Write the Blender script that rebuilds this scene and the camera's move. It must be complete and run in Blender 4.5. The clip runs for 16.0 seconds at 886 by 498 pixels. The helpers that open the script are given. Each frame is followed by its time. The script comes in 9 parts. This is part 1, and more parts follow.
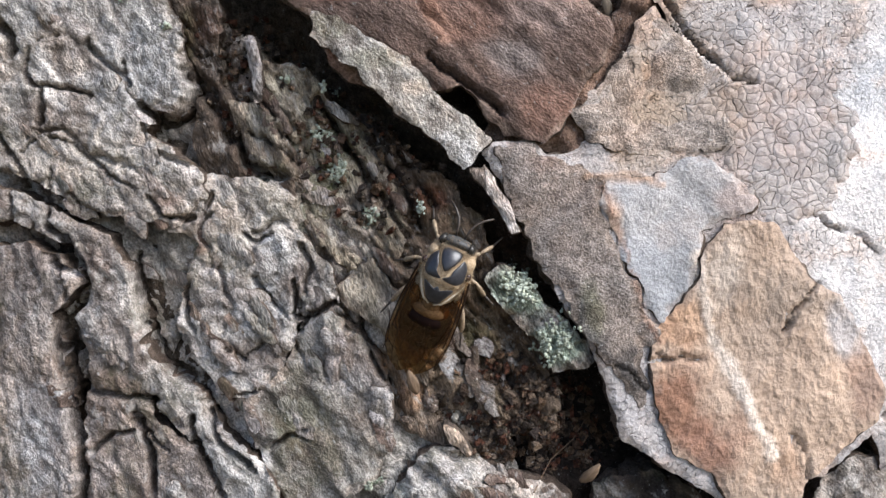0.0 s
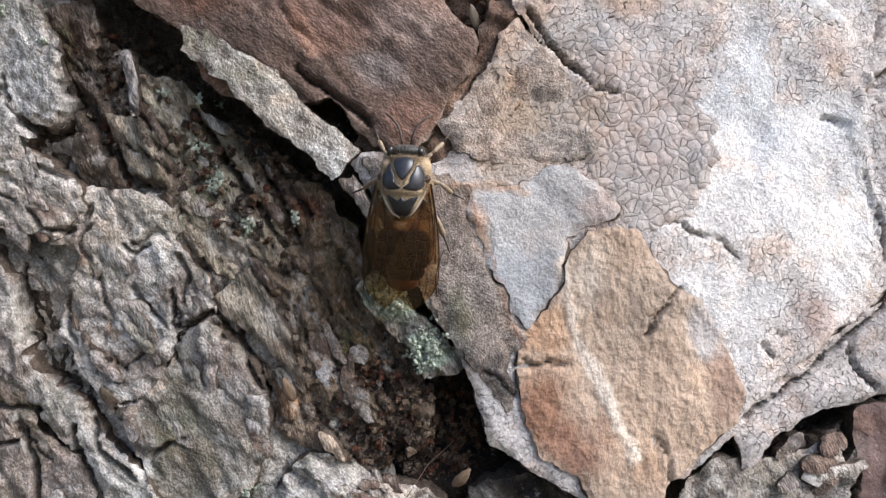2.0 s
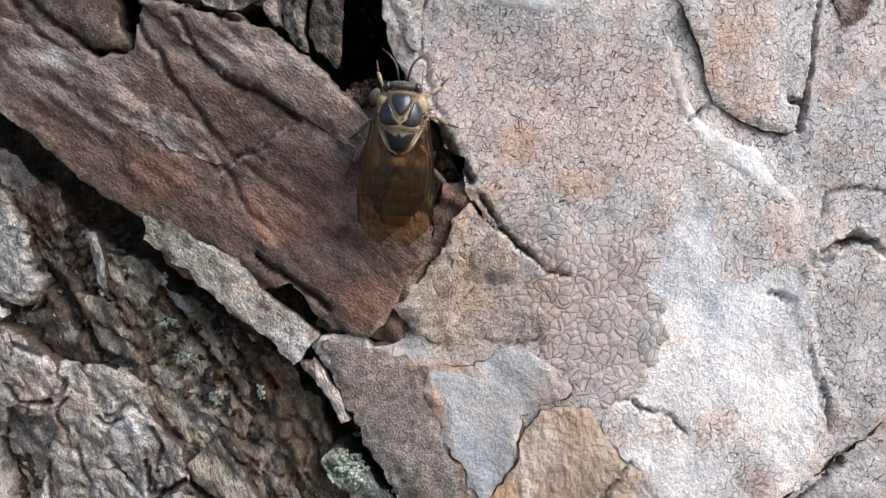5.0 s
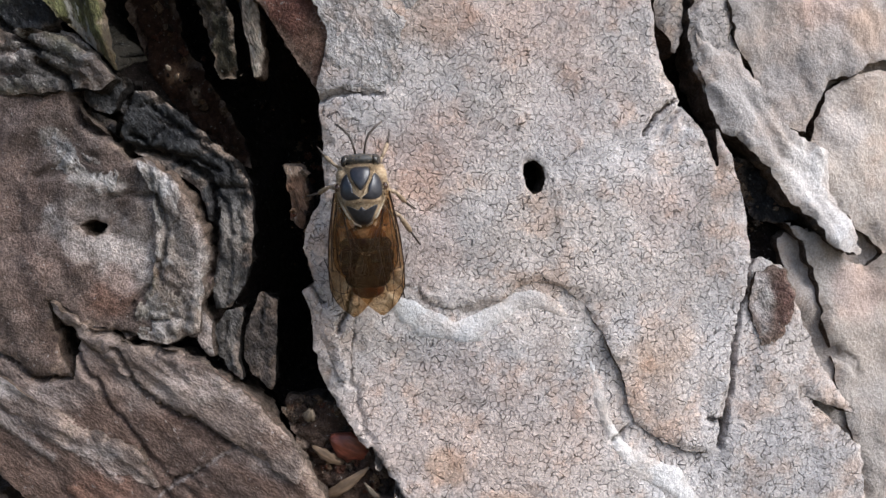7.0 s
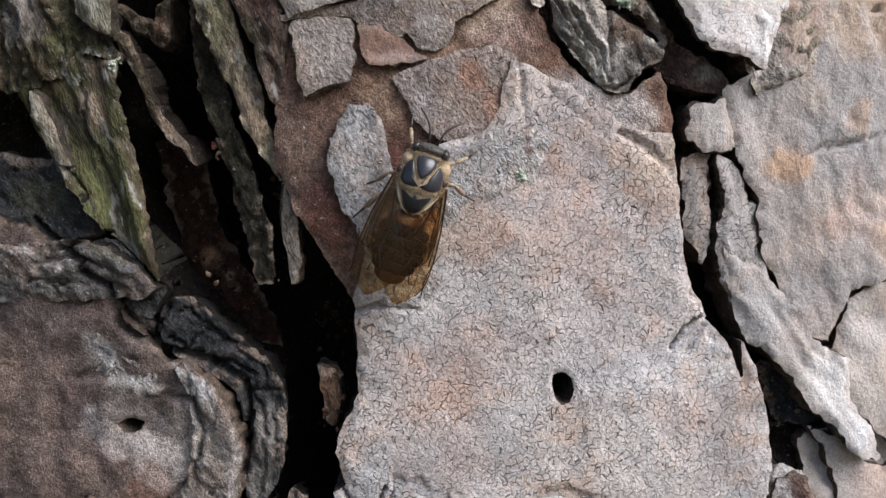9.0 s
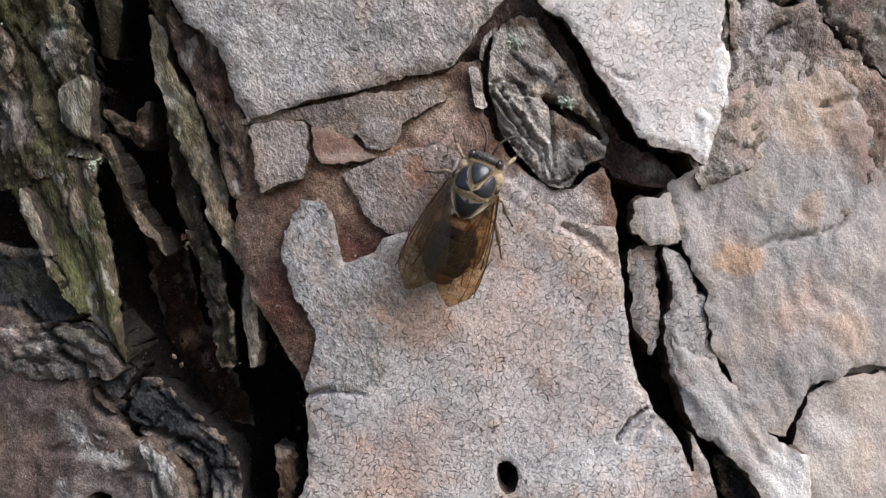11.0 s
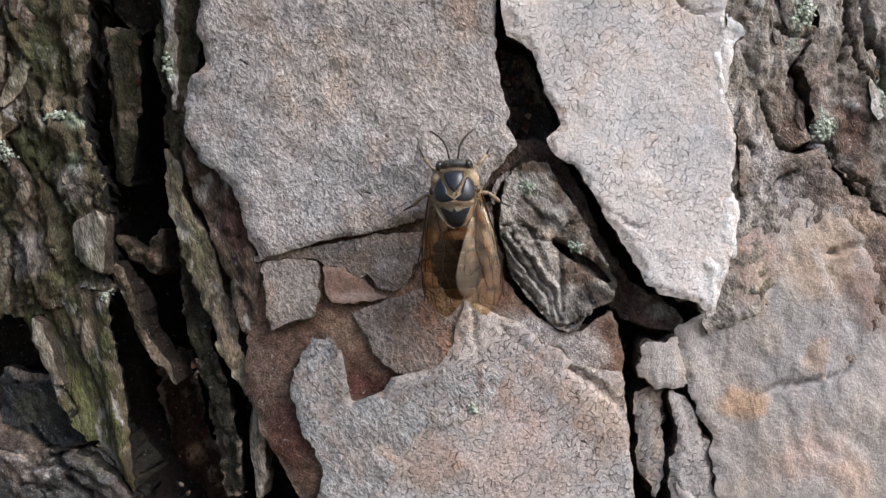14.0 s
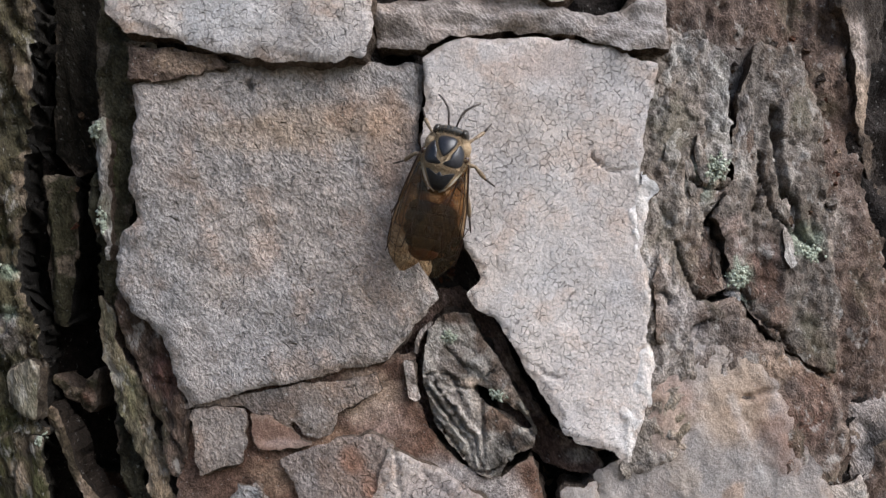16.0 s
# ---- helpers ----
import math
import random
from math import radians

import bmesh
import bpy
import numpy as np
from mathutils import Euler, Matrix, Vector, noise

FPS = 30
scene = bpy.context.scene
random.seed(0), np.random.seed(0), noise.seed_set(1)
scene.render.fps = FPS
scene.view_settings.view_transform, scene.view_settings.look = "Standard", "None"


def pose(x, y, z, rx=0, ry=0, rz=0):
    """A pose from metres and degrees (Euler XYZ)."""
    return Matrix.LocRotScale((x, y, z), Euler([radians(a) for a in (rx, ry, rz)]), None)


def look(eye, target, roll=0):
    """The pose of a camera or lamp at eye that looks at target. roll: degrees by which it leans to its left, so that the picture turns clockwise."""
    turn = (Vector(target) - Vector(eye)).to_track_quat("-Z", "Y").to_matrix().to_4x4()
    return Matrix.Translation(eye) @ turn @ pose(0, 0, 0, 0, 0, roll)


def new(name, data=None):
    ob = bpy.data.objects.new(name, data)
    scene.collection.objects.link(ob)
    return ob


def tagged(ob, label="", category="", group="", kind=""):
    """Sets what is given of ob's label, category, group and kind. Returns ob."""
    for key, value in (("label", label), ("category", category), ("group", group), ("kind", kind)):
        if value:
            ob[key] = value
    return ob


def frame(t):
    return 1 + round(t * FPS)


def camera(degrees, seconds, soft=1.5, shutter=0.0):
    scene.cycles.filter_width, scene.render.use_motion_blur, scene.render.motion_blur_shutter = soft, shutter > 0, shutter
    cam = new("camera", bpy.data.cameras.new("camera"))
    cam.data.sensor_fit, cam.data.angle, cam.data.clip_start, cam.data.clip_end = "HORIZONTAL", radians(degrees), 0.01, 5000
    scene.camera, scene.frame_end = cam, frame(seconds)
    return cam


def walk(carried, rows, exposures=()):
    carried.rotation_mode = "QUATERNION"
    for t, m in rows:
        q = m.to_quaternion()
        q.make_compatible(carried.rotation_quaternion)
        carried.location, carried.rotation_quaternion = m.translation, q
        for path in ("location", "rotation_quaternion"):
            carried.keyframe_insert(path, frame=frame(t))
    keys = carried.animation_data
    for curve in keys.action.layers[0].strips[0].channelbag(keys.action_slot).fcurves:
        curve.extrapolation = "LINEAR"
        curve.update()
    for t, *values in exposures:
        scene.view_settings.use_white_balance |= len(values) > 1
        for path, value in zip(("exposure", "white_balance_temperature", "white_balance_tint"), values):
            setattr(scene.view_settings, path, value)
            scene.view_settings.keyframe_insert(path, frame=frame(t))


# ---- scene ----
cam = camera(60, 16.0, soft=1.45)
# seconds, eye in millimetres, yaw, pitch and roll in degrees
PATH = [
    (0, -31.778, -63.703, -49.006, -1.887, -1.874, 0.671),
    (0.5, -29.248, -63.649, -49.489, -1.861, -1.984, 0.713),
    (1, -26.384, -63.853, -45.797, -2.130, -1.553, 0.396),
    (1.5, -24.002, -64.654, -47.244, -2.061, -1.545, 0.207),
    (2, -21.168, -65.142, -48.433, -2.230, -1.628, 0.085),
    (2.5, -17.276, -65.049, -49.152, -2.235, -1.678, -0.004),
    (3, -15.723, -65.677, -42.591, -2.246, -1.122, -0.384),
    (3.2, -15.182, -65.954, -41.744, -2.217, -0.957, -0.411),
    (5.3, -17.592, -66.428, -23.492, -1.495, -4.923, -1.186),
    (5.5, -18.212, -66.349, -19.338, -1.372, -4.894, -1.306),
    (6, -14.535, -66.504, -13.336, -1.506, -4.616, -1.584),
    (6.5, -10.190, -66.403, -7.500, -1.318, -4.512, -1.747),
    (7, -9.651, -66.499, -0.824, -1.523, -4.539, -1.551),
    (7.5, -10.848, -66.606, 2.244, -1.598, -4.407, -1.218),
    (8, -10.779, -66.764, 5.121, -1.702, -4.140, -0.736),
    (8.5, -12.226, -66.556, 11.754, -1.883, -4.170, -0.539),
    (8.7, -12.268, -66.445, 16.037, -1.944, -4.557, -0.389),
    (10.8, -3.403, -69.498, 19.580, 4.043, 1.046, 0.200),
    (11, -0.877, -69.139, 19.294, 3.951, 0.888, 0.159),
    (11.5, 6.761, -69.332, 25.717, 4.106, 1.236, 0.010),
    (12, 5.108, -70.003, 31.922, 4.177, 1.525, 0.208),
    (12.5, 0.506, -70.306, 31.498, 4.007, 1.473, 0.782),
    (13, -2.024, -70.741, 32.811, 3.923, 1.397, 0.935),
    (13.5, -2.211, -70.131, 29.819, 3.998, 1.190, 1.376),
    (14, -1.858, -70.030, 31.739, 3.939, 1.146, 1.409),
    (14.5, 0.048, -70.737, 37.770, 3.869, 1.902, 1.332),
    (15, -0.300, -71.272, 38.831, 3.802, 1.904, 1.756),
    (15.5, -0.633, -71.727, 39.519, 3.571, 2.032, 2.056),
    (16, 4.627, -72.165, 44.221, 3.671, 2.340, 1.573),
]


def eye_pose(x, y, z, yaw, pitch, roll):
    ahead = Vector((-math.sin(radians(yaw)) * math.cos(radians(pitch)), math.cos(radians(yaw)) * math.cos(radians(pitch)), math.sin(radians(pitch))))
    eye = Vector((x, y, z)) * 0.001
    return look(eye, eye + ahead, roll)


walk(cam, [(t, eye_pose(*row)) for t, *row in PATH], exposures=[(0, 0.92, 6020, 9.5), (1.5, 0.84, 6020, 9.5), (3.2, 0.74, 6020, 9.5), (5.3, 0.64, 6020, 9.5), (6.5, 0.6, 6020, 9.5), (8.7, 0.54, 6020, 9.5), (12, 0.52, 6050, 9.5), (14.5, 0.41, 6050, 9.5), (16, 0.28, 6050, 9.5)])

# ---- light: an open, hazy sky; the brighter part of it stands to the right of the trunk ----
SUN_UP, SUN_SIDE = 42.0, 60.0
world = bpy.data.worlds.new("sky")
scene.world = world
world.use_nodes = True
wn = world.node_tree.nodes
sky = wn.new("ShaderNodeTexSky")
sky.sky_type, sky.sun_disc, sky.sun_elevation, sky.sun_rotation = "NISHITA", False, radians(SUN_UP), radians(180 - SUN_SIDE)
sky.air_density, sky.dust_density = 1.0, 3.0
wn["Background"].inputs["Strength"].default_value = 0.11
world.node_tree.links.new(sky.outputs["Color"], wn["Background"].inputs["Color"])
sun_data = bpy.data.lights.new("sun", "SUN")
sun_data.energy, sun_data.angle, sun_data.color = 3.3, radians(44), (1.0, 0.97, 0.93)
sun = new("sun", sun_data)
toward = Vector((math.sin(radians(SUN_SIDE)) * math.cos(radians(SUN_UP)), -math.cos(radians(SUN_SIDE)) * math.cos(radians(SUN_UP)), math.sin(radians(SUN_UP))))
sun.matrix_world = look(toward, (0, 0, 0))

# ---- noise and mesh tools; plan coordinates x, z in millimetres on the face of the trunk ----
MM = 0.001


def base(x, z):
    """The mean face of the trunk: y in millimetres."""
    u, v = x / 30.0, z / 50.0
    return 0.293 + 0.926 * u + 0.142 * v + 1.065 * u * u + 2.138 * u * v + -1.601 * v * v


def _hash(i, j, seed):
    n = (i.astype(np.int64) * 374761393 + j.astype(np.int64) * 668265263 + seed * 974711) & 0x7FFFFFFF
    n = ((n ^ (n >> 13)) * 1274126177) & 0x7FFFFFFF
    n = ((n ^ (n >> 16)) * 69069 + 12345) & 0x7FFFFFFF
    return (n & 0xFFFF) / 65535.0


def vnoise(x, z, seed=0):
    i, j = np.floor(x), np.floor(z)
    u, v = x - i, z - j
    u, v = u * u * u * (u * (u * 6 - 15) + 10), v * v * v * (v * (v * 6 - 15) + 10)
    a, b = _hash(i, j, seed), _hash(i + 1, j, seed)
    c, d = _hash(i, j + 1, seed), _hash(i + 1, j + 1, seed)
    return (a * (1 - u) + b * u) * (1 - v) + (c * (1 - u) + d * u) * v


def fbm(x, z, size, seed=0, octaves=4, gain=0.5):
    """About -1 to 1; size: millimetres of the coarsest swell."""
    total, amp, norm, f = 0.0, 1.0, 0.0, 1.0 / size
    for k in range(octaves):
        c, s = math.cos(0.5 + 0.9 * k), math.sin(0.5 + 0.9 * k)
        total = total + amp * (vnoise((x * c - z * s) * f + 17.3 * k, (x * s + z * c) * f - 9.1 * k, seed + k) * 2 - 1)
        norm, amp, f = norm + amp, amp * gain, f * 2.03
    return total / norm * 1.6


def ridged(x, z, size, seed=0, octaves=4):
    total, amp, norm, f = 0.0, 1.0, 0.0, 1.0 / size
    for k in range(octaves):
        c, s = math.cos(0.15 + 0.35 * k), math.sin(0.15 + 0.35 * k)
        r = 1 - np.abs(vnoise((x * c - z * s) * f + 5.7 * k, (x * s + z * c) * f + 3.3 * k, seed + k) * 2 - 1)
        total, norm = total + amp * r * r, norm + amp
        amp, f = amp * 0.5, f * 2.1
    return total / norm


def turned(x, z, degrees, stretch):
    """Plan coordinates along and across a grain that leans that many degrees clockwise from upright."""
    c, s = math.cos(radians(degrees)), math.sin(radians(degrees))
    return (x * c - z * s), (x * s + z * c) / stretch


def smooth(e0, e1, v):
    t = np.clip((v - e0) / (e1 - e0), 0, 1)
    return t * t * (3 - 2 * t)


def line_distance(px, pz, pts):
    """Distance of points to an open line, and how far along it (0 to 1) the nearest place lies."""
    best, along = np.full(px.shape, 1e9), np.zeros(px.shape)
    n = len(pts) - 1
    for k in range(n):
        (ax, az), (bx, bz) = pts[k], pts[k + 1]
        dx, dz = bx - ax, bz - az
        t = np.clip(((px - ax) * dx + (pz - az) * dz) / (dx * dx + dz * dz + 1e-9), 0, 1)
        d = np.hypot(px - ax - t * dx, pz - az - t * dz)
        m = d < best
        best, along = np.where(m, d, best), np.where(m, (k + t) / n, along)
    return best, along


def ragged(outline, jag, seed, step=0.24):
    """A closed outline, cut finely and frayed by noise at two scales."""
    p = np.array(outline, float)
    out = []
    for a, b in zip(p, np.roll(p, -1, 0)):
        n = max(1, int(np.hypot(*(b - a)) / step))
        out += [a + (b - a) * k / n for k in range(n)]
    q = np.array(out)
    dx = 0.55 * fbm(q[:, 0], q[:, 1], 4.0, seed + 1, 2) + 0.75 * fbm(q[:, 0], q[:, 1], 1.3, seed + 2, 3, 0.7)
    dz = 0.55 * fbm(q[:, 0], q[:, 1], 4.0, seed + 7, 2) + 0.75 * fbm(q[:, 0], q[:, 1], 1.3, seed + 8, 3, 0.7)
    return q + np.stack([dx, dz], 1) * jag


def loop_field(px, pz, loop):
    """Signed distance to a closed loop (negative inside) and the nearest place on it."""
    a, b = loop, np.roll(loop, -1, 0)
    best = np.full(px.shape, 1e9)
    nx, nz = np.zeros(px.shape), np.zeros(px.shape)
    inside = np.zeros(px.shape, bool)
    for (ax, az), (bx, bz) in zip(a, b):
        dx, dz = bx - ax, bz - az
        t = np.clip(((px - ax) * dx + (pz - az) * dz) / (dx * dx + dz * dz + 1e-12), 0, 1)
        qx, qz = ax + t * dx, az + t * dz
        d = (px - qx) ** 2 + (pz - qz) ** 2
        m = d < best
        best = np.where(m, d, best)
        nx, nz = np.where(m, qx, nx), np.where(m, qz, nz)
        if az != bz:
            cross = (az > pz) != (bz > pz)
            inside ^= cross & (px < (bx - ax) * (pz - az) / (bz - az) + ax)
    best = np.sqrt(best)
    return np.where(inside, -best, best), nx, nz


def mesh_object(name, verts, faces, mats, parent=None, face_mat=None, paint=None, smooth_shade=True):
    me = bpy.data.meshes.new(name)
    me.from_pydata(verts.tolist() if hasattr(verts, "tolist") else verts, [], faces.tolist() if hasattr(faces, "tolist") else faces)
    for m in mats:
        me.materials.append(m)
    if face_mat is not None:
        me.polygons.foreach_set("material_index", np.asarray(face_mat, np.int32))
    if smooth_shade:
        me.polygons.foreach_set("use_smooth", np.ones(len(me.polygons), bool))
    if paint is not None:
        at = me.attributes.new("paint", "FLOAT_COLOR", "POINT")
        at.data.foreach_set("color", np.concatenate([paint, np.ones((len(paint), 1))], 1).astype(np.float32).ravel())
    me.update()
    ob = new(name, me)
    if parent is not None:
        ob.parent = parent
    return ob


def part(name, bm, material, parent, label=""):
    me = bpy.data.meshes.new(name)
    bm.to_mesh(me)
    bm.free()
    me.materials.append(material)
    me.polygons.foreach_set("use_smooth", np.ones(len(me.polygons), bool))
    ob = new(name, me)
    ob.parent = parent
    if label:
        tagged(ob, label)
    return ob


SEED = [100]

# the nearest face at each half millimetre of the plan, to rest small things on
FACE = np.full((300, 340), 30.0)


def note_height(x, y, z):
    i, j = ((x + 85) / 0.5).astype(int), ((z + 85) / 0.5).astype(int)
    ok = (i >= 0) & (i < 300) & (j >= 0) & (j < 340)
    np.minimum.at(FACE, (i[ok], j[ok]), y[ok])


def face_at(x, z):
    i, j = int((x + 85) / 0.5), int((z + 85) / 0.5)
    return float(FACE[min(max(i, 0), 299), min(max(j, 0), 339)])


def near_line(line, lo, hi):
    p = np.array(line)
    return (p.max(0) > lo - 1).all() and (p.min(0) < hi + 1).all()


def stained(x, z, color, stains, seed):
    """Bark colour: a ground tone and blotches (x, z, half width, half height, colour, strength) with frayed rims."""
    c = np.tile(np.array(color, float), (len(x), 1))
    tone = 1 + 0.16 * fbm(x, z, 9, seed + 31, 4)
    c *= tone[:, None]
    fray = fbm(x, z, 4.5, seed + 47, 4, 0.6)
    for sx, sz, rx, rz, col, k in stains:
        r = np.hypot((x - sx) / rx, (z - sz) / rz)
        w = k * smooth(1.3, 0.45, r + 0.5 * fray)
        c = c * (1 - w[:, None]) + np.array(col) * w[:, None]
    return np.clip(c, 0.004, 0.9)


def plate(name, outline, d, thick, mat, color, parent, relief=None, stains=(), cuts=(), holes=(), jag=0.4, cell=0.27, lip=0.1, tilt=(0, 0), strata=0.3,
          under=0.0, closed=False, label="", edge=None, edge_color=(0.1, 0.076, 0.06), curl=0.0, flake=0.16):
    """One bark plate: an outline in the plan, lifted to d millimetres below the face of the trunk, with relief on it and layered sides thick millimetres deep.
    cuts: (line, half width, depth); holes: closed lines; tilt: rise in mm per mm; under: how far the sides draw in; curl: lift of the rim."""
    SEED[0] += 13
    seed = SEED[0]
    loops = [ragged(outline, jag, seed)] + [ragged(h, jag * 0.35, seed + 3, 0.2) for h in holes]
    lo, hi = loops[0].min(0) - cell, loops[0].max(0) + cell
    gx, gz = np.arange(lo[0], hi[0] + cell, cell), np.arange(lo[1], hi[1] + cell, cell)
    nx, nz = len(gx), len(gz)
    X, Z = [a.ravel() for a in np.meshgrid(gx, gz, indexing="ij")]
    sd, qx, qz = loop_field(X, Z, loops[0])
    for h in loops[1:]:
        s2, hx, hz = loop_field(X, Z, h)
        m = -s2 > sd
        sd, qx, qz = np.where(m, -s2, sd), np.where(m, hx, qx), np.where(m, hz, qz)
    S = sd.reshape(nx, nz)
    mid = (S[:-1, :-1] + S[1:, :-1] + S[:-1, 1:] + S[1:, 1:]) / 4
    ii, jj = np.nonzero(mid < 0)
    if len(ii) < 4:
        return None
    quads = np.stack([ii * nz + jj, (ii + 1) * nz + jj, (ii + 1) * nz + jj + 1, ii * nz + jj + 1], 1)
    used, quads = np.unique(quads, return_inverse=True)
    quads = quads.reshape(-1, 4)
    e = np.concatenate([quads[:, [k, (k + 1) % 4]] for k in range(4)])
    key = np.sort(e, 1)
    _, first, count = np.unique(key[:, 0].astype(np.int64) * len(used) + key[:, 1], return_index=True, return_counts=True)
    rim_edges = e[first[count == 1]]
    rim = np.unique(rim_edges)
    x, z, s = X[used], Z[used], sd[used]
    out_x, out_z = qx[used] - x, qz[used] - z
    sign = np.where(s < 0, 1, -1)
    x[rim], z[rim] = qx[used][rim], qz[used][rim]
    s = np.minimum(s, 0)
    s[rim] = 0
    inner = -s
    h = relief(x, z, seed) if relief else 0.2 * fbm(x, z, 6, seed)
    # a broken border, where the outermost skin has flaked away
    band = 0.15 + 0.75 * fbm(x, z, 2.6, seed + 91, 3) + 0.35 * fbm(x, z, 0.9, seed + 95, 2)
    bare = smooth(0.1, -0.02, inner - band)
    h = h - flake * bare - lip * np.exp(-inner / 0.22) + curl * np.exp(-inner / 2.5)
    cx, cz = x.mean(), z.mean()
    h = h + (x - cx) * tilt[0] + (z - cz) * tilt[1]
    for line, width, depth in cuts:
        dist, along = line_distance(x + 0.35 * fbm(x, z, 1.6, seed + 5), z + 0.35 * fbm(x, z, 1.6, seed + 6), line)
        h = h - depth * smooth(width, width * 0.25, dist) * (1 - 0.7 * along)
    paint = stained(x, z, color, stains, seed)
    wx, wz = x + 0.16 * fbm(x, z, 0.9, 301, 2), z + 0.16 * fbm(x, z, 0.9, 302, 2)
    for line, width, tone, strength in STREAKS:
        if near_line(line, lo, hi):
            dist, _ = line_distance(wx, wz, line)
            w = strength * smooth(width * 1.25, width * 0.45, dist + 0.5 * width * fbm(x, z, 1.5, 311, 3))
            paint = paint * (1 - w[:, None]) + np.array(tone) * w[:, None]
            h = h + 0.12 * w
    # crack floors also painted darker: dirt and crevice shade in one tone
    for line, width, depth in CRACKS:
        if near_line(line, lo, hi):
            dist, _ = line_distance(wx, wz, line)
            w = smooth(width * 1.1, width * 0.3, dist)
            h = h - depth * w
            paint = paint * (1 - 0.55 * w[:, None]) + np.array(DIRT_SHADE) * 0.55 * w[:, None]
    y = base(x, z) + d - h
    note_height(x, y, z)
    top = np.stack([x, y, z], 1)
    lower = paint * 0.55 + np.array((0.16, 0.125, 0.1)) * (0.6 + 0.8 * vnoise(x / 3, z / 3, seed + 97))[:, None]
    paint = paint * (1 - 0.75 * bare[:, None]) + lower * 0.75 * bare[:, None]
    # sides: rings of layered, uneven edges
    remap = np.full(len(used), -1)
    remap[rim] = np.arange(len(rim))
    ox, oz = (out_x * sign)[rim], (out_z * sign)[rim]
    on = np.hypot(ox, oz) + 1e-6
    ox, oz = ox / on, oz / on
    verts, faces, fmat, paints = [top], [quads], [np.zeros(len(quads), int)], [paint]
    start = len(top)
    levels = [0.0, 0.12, 0.3, 0.55, 1.0] if thick > 0.9 else [0.0, 0.5, 1.0]
    for k, f in enumerate(levels):
        w = 0 if k == 0 else strata * fbm(x[rim] + 31 * k, z[rim], 2.2, seed + 60 + k, 3) - under * f
        verts.append(np.stack([x[rim] + ox * w, y[rim] + thick * f + (0.004 if k == 0 else 0), z[rim] + oz * w], 1))
        shade = 0.75 + 0.5 * vnoise(x[rim] * 1.3 + 9 * k, z[rim] * 1.3, seed + 80 + k)
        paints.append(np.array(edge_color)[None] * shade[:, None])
        if k:
            a = start + (k - 1) * len(rim) + remap[rim_edges]
            b = start + k * len(rim) + remap[rim_edges]
            faces.append(np.stack([a[:, 1], a[:, 0], b[:, 0], b[:, 1]], 1))
            fmat.append(np.ones(len(a), int))
    if closed:
        back = np.stack([x, y + thick, z], 1)
        back[rim] = verts[-1]
        nb = sum(len(v) for v in verts)
        verts.append(back)
        paints.append(np.tile(np.array(edge_color), (len(back), 1)))
        faces.append(quads[:, ::-1] + nb)
        fmat.append(np.ones(len(quads), int))
    ob = mesh_object(name, np.concatenate(verts) * MM, np.concatenate(faces), [mat, edge or EDGE], parent, np.concatenate(fmat), np.concatenate(paints))
    if label:
        tagged(ob, label)
    return ob


# ---- materials ----
def tree(name):
    m = bpy.data.materials.new(name)
    m.use_nodes = True
    t = m.node_tree
    return m, t, t.nodes["Principled BSDF"]


def node(t, kind, **values):
    n = t.nodes.new(kind)
    for k, v in values.items():
        n.inputs[k.replace("_", " ")].default_value = v
    return n


def ramp(t, src, a, b, lo=0.0, hi=1.0):
    n = t.nodes.new("ShaderNodeMapRange")
    n.interpolation_type = "SMOOTHSTEP"
    n.inputs["From Min"].default_value, n.inputs["From Max"].default_value = a, b
    n.inputs["To Min"].default_value, n.inputs["To Max"].default_value = lo, hi
    t.links.new(src, n.inputs["Value"])
    return n.outputs["Result"]


def maths(t, op, a, b=None):
    n = t.nodes.new("ShaderNodeMath")
    n.operation = op
    for k, v in enumerate((a, b)):
        if v is None:
            continue
        if isinstance(v, (int, float)):
            n.inputs[k].default_value = v
        else:
            t.links.new(v, n.inputs[k])
    return n.outputs[0]


def mixed(t, fac, a, b, blend="MIX"):
    n = t.nodes.new("ShaderNodeMix")
    n.data_type, n.blend_type = "RGBA", blend
    for k, v in ((0, fac), (6, a), (7, b)):
        if isinstance(v, (int, float)):
            n.inputs[k].default_value = v
        elif isinstance(v, tuple):
            n.inputs[k].default_value = (*v, 1)
        else:
            t.links.new(v, n.inputs[k])
    return n.outputs[2]


def noise_of(t, vec, scale, detail=4.0, rough=0.55):
    n = node(t, "ShaderNodeTexNoise", Scale=scale, Detail=detail, Roughness=rough)
    turn = t.nodes.new("ShaderNodeMapping")
    turn.inputs["Rotation"].default_value = (0.72, 0.53, 0.91)
    t.links.new(vec, turn.inputs["Vector"])
    t.links.new(turn.outputs["Vector"], n.inputs["Vector"])
    return n.outputs["Fac"]


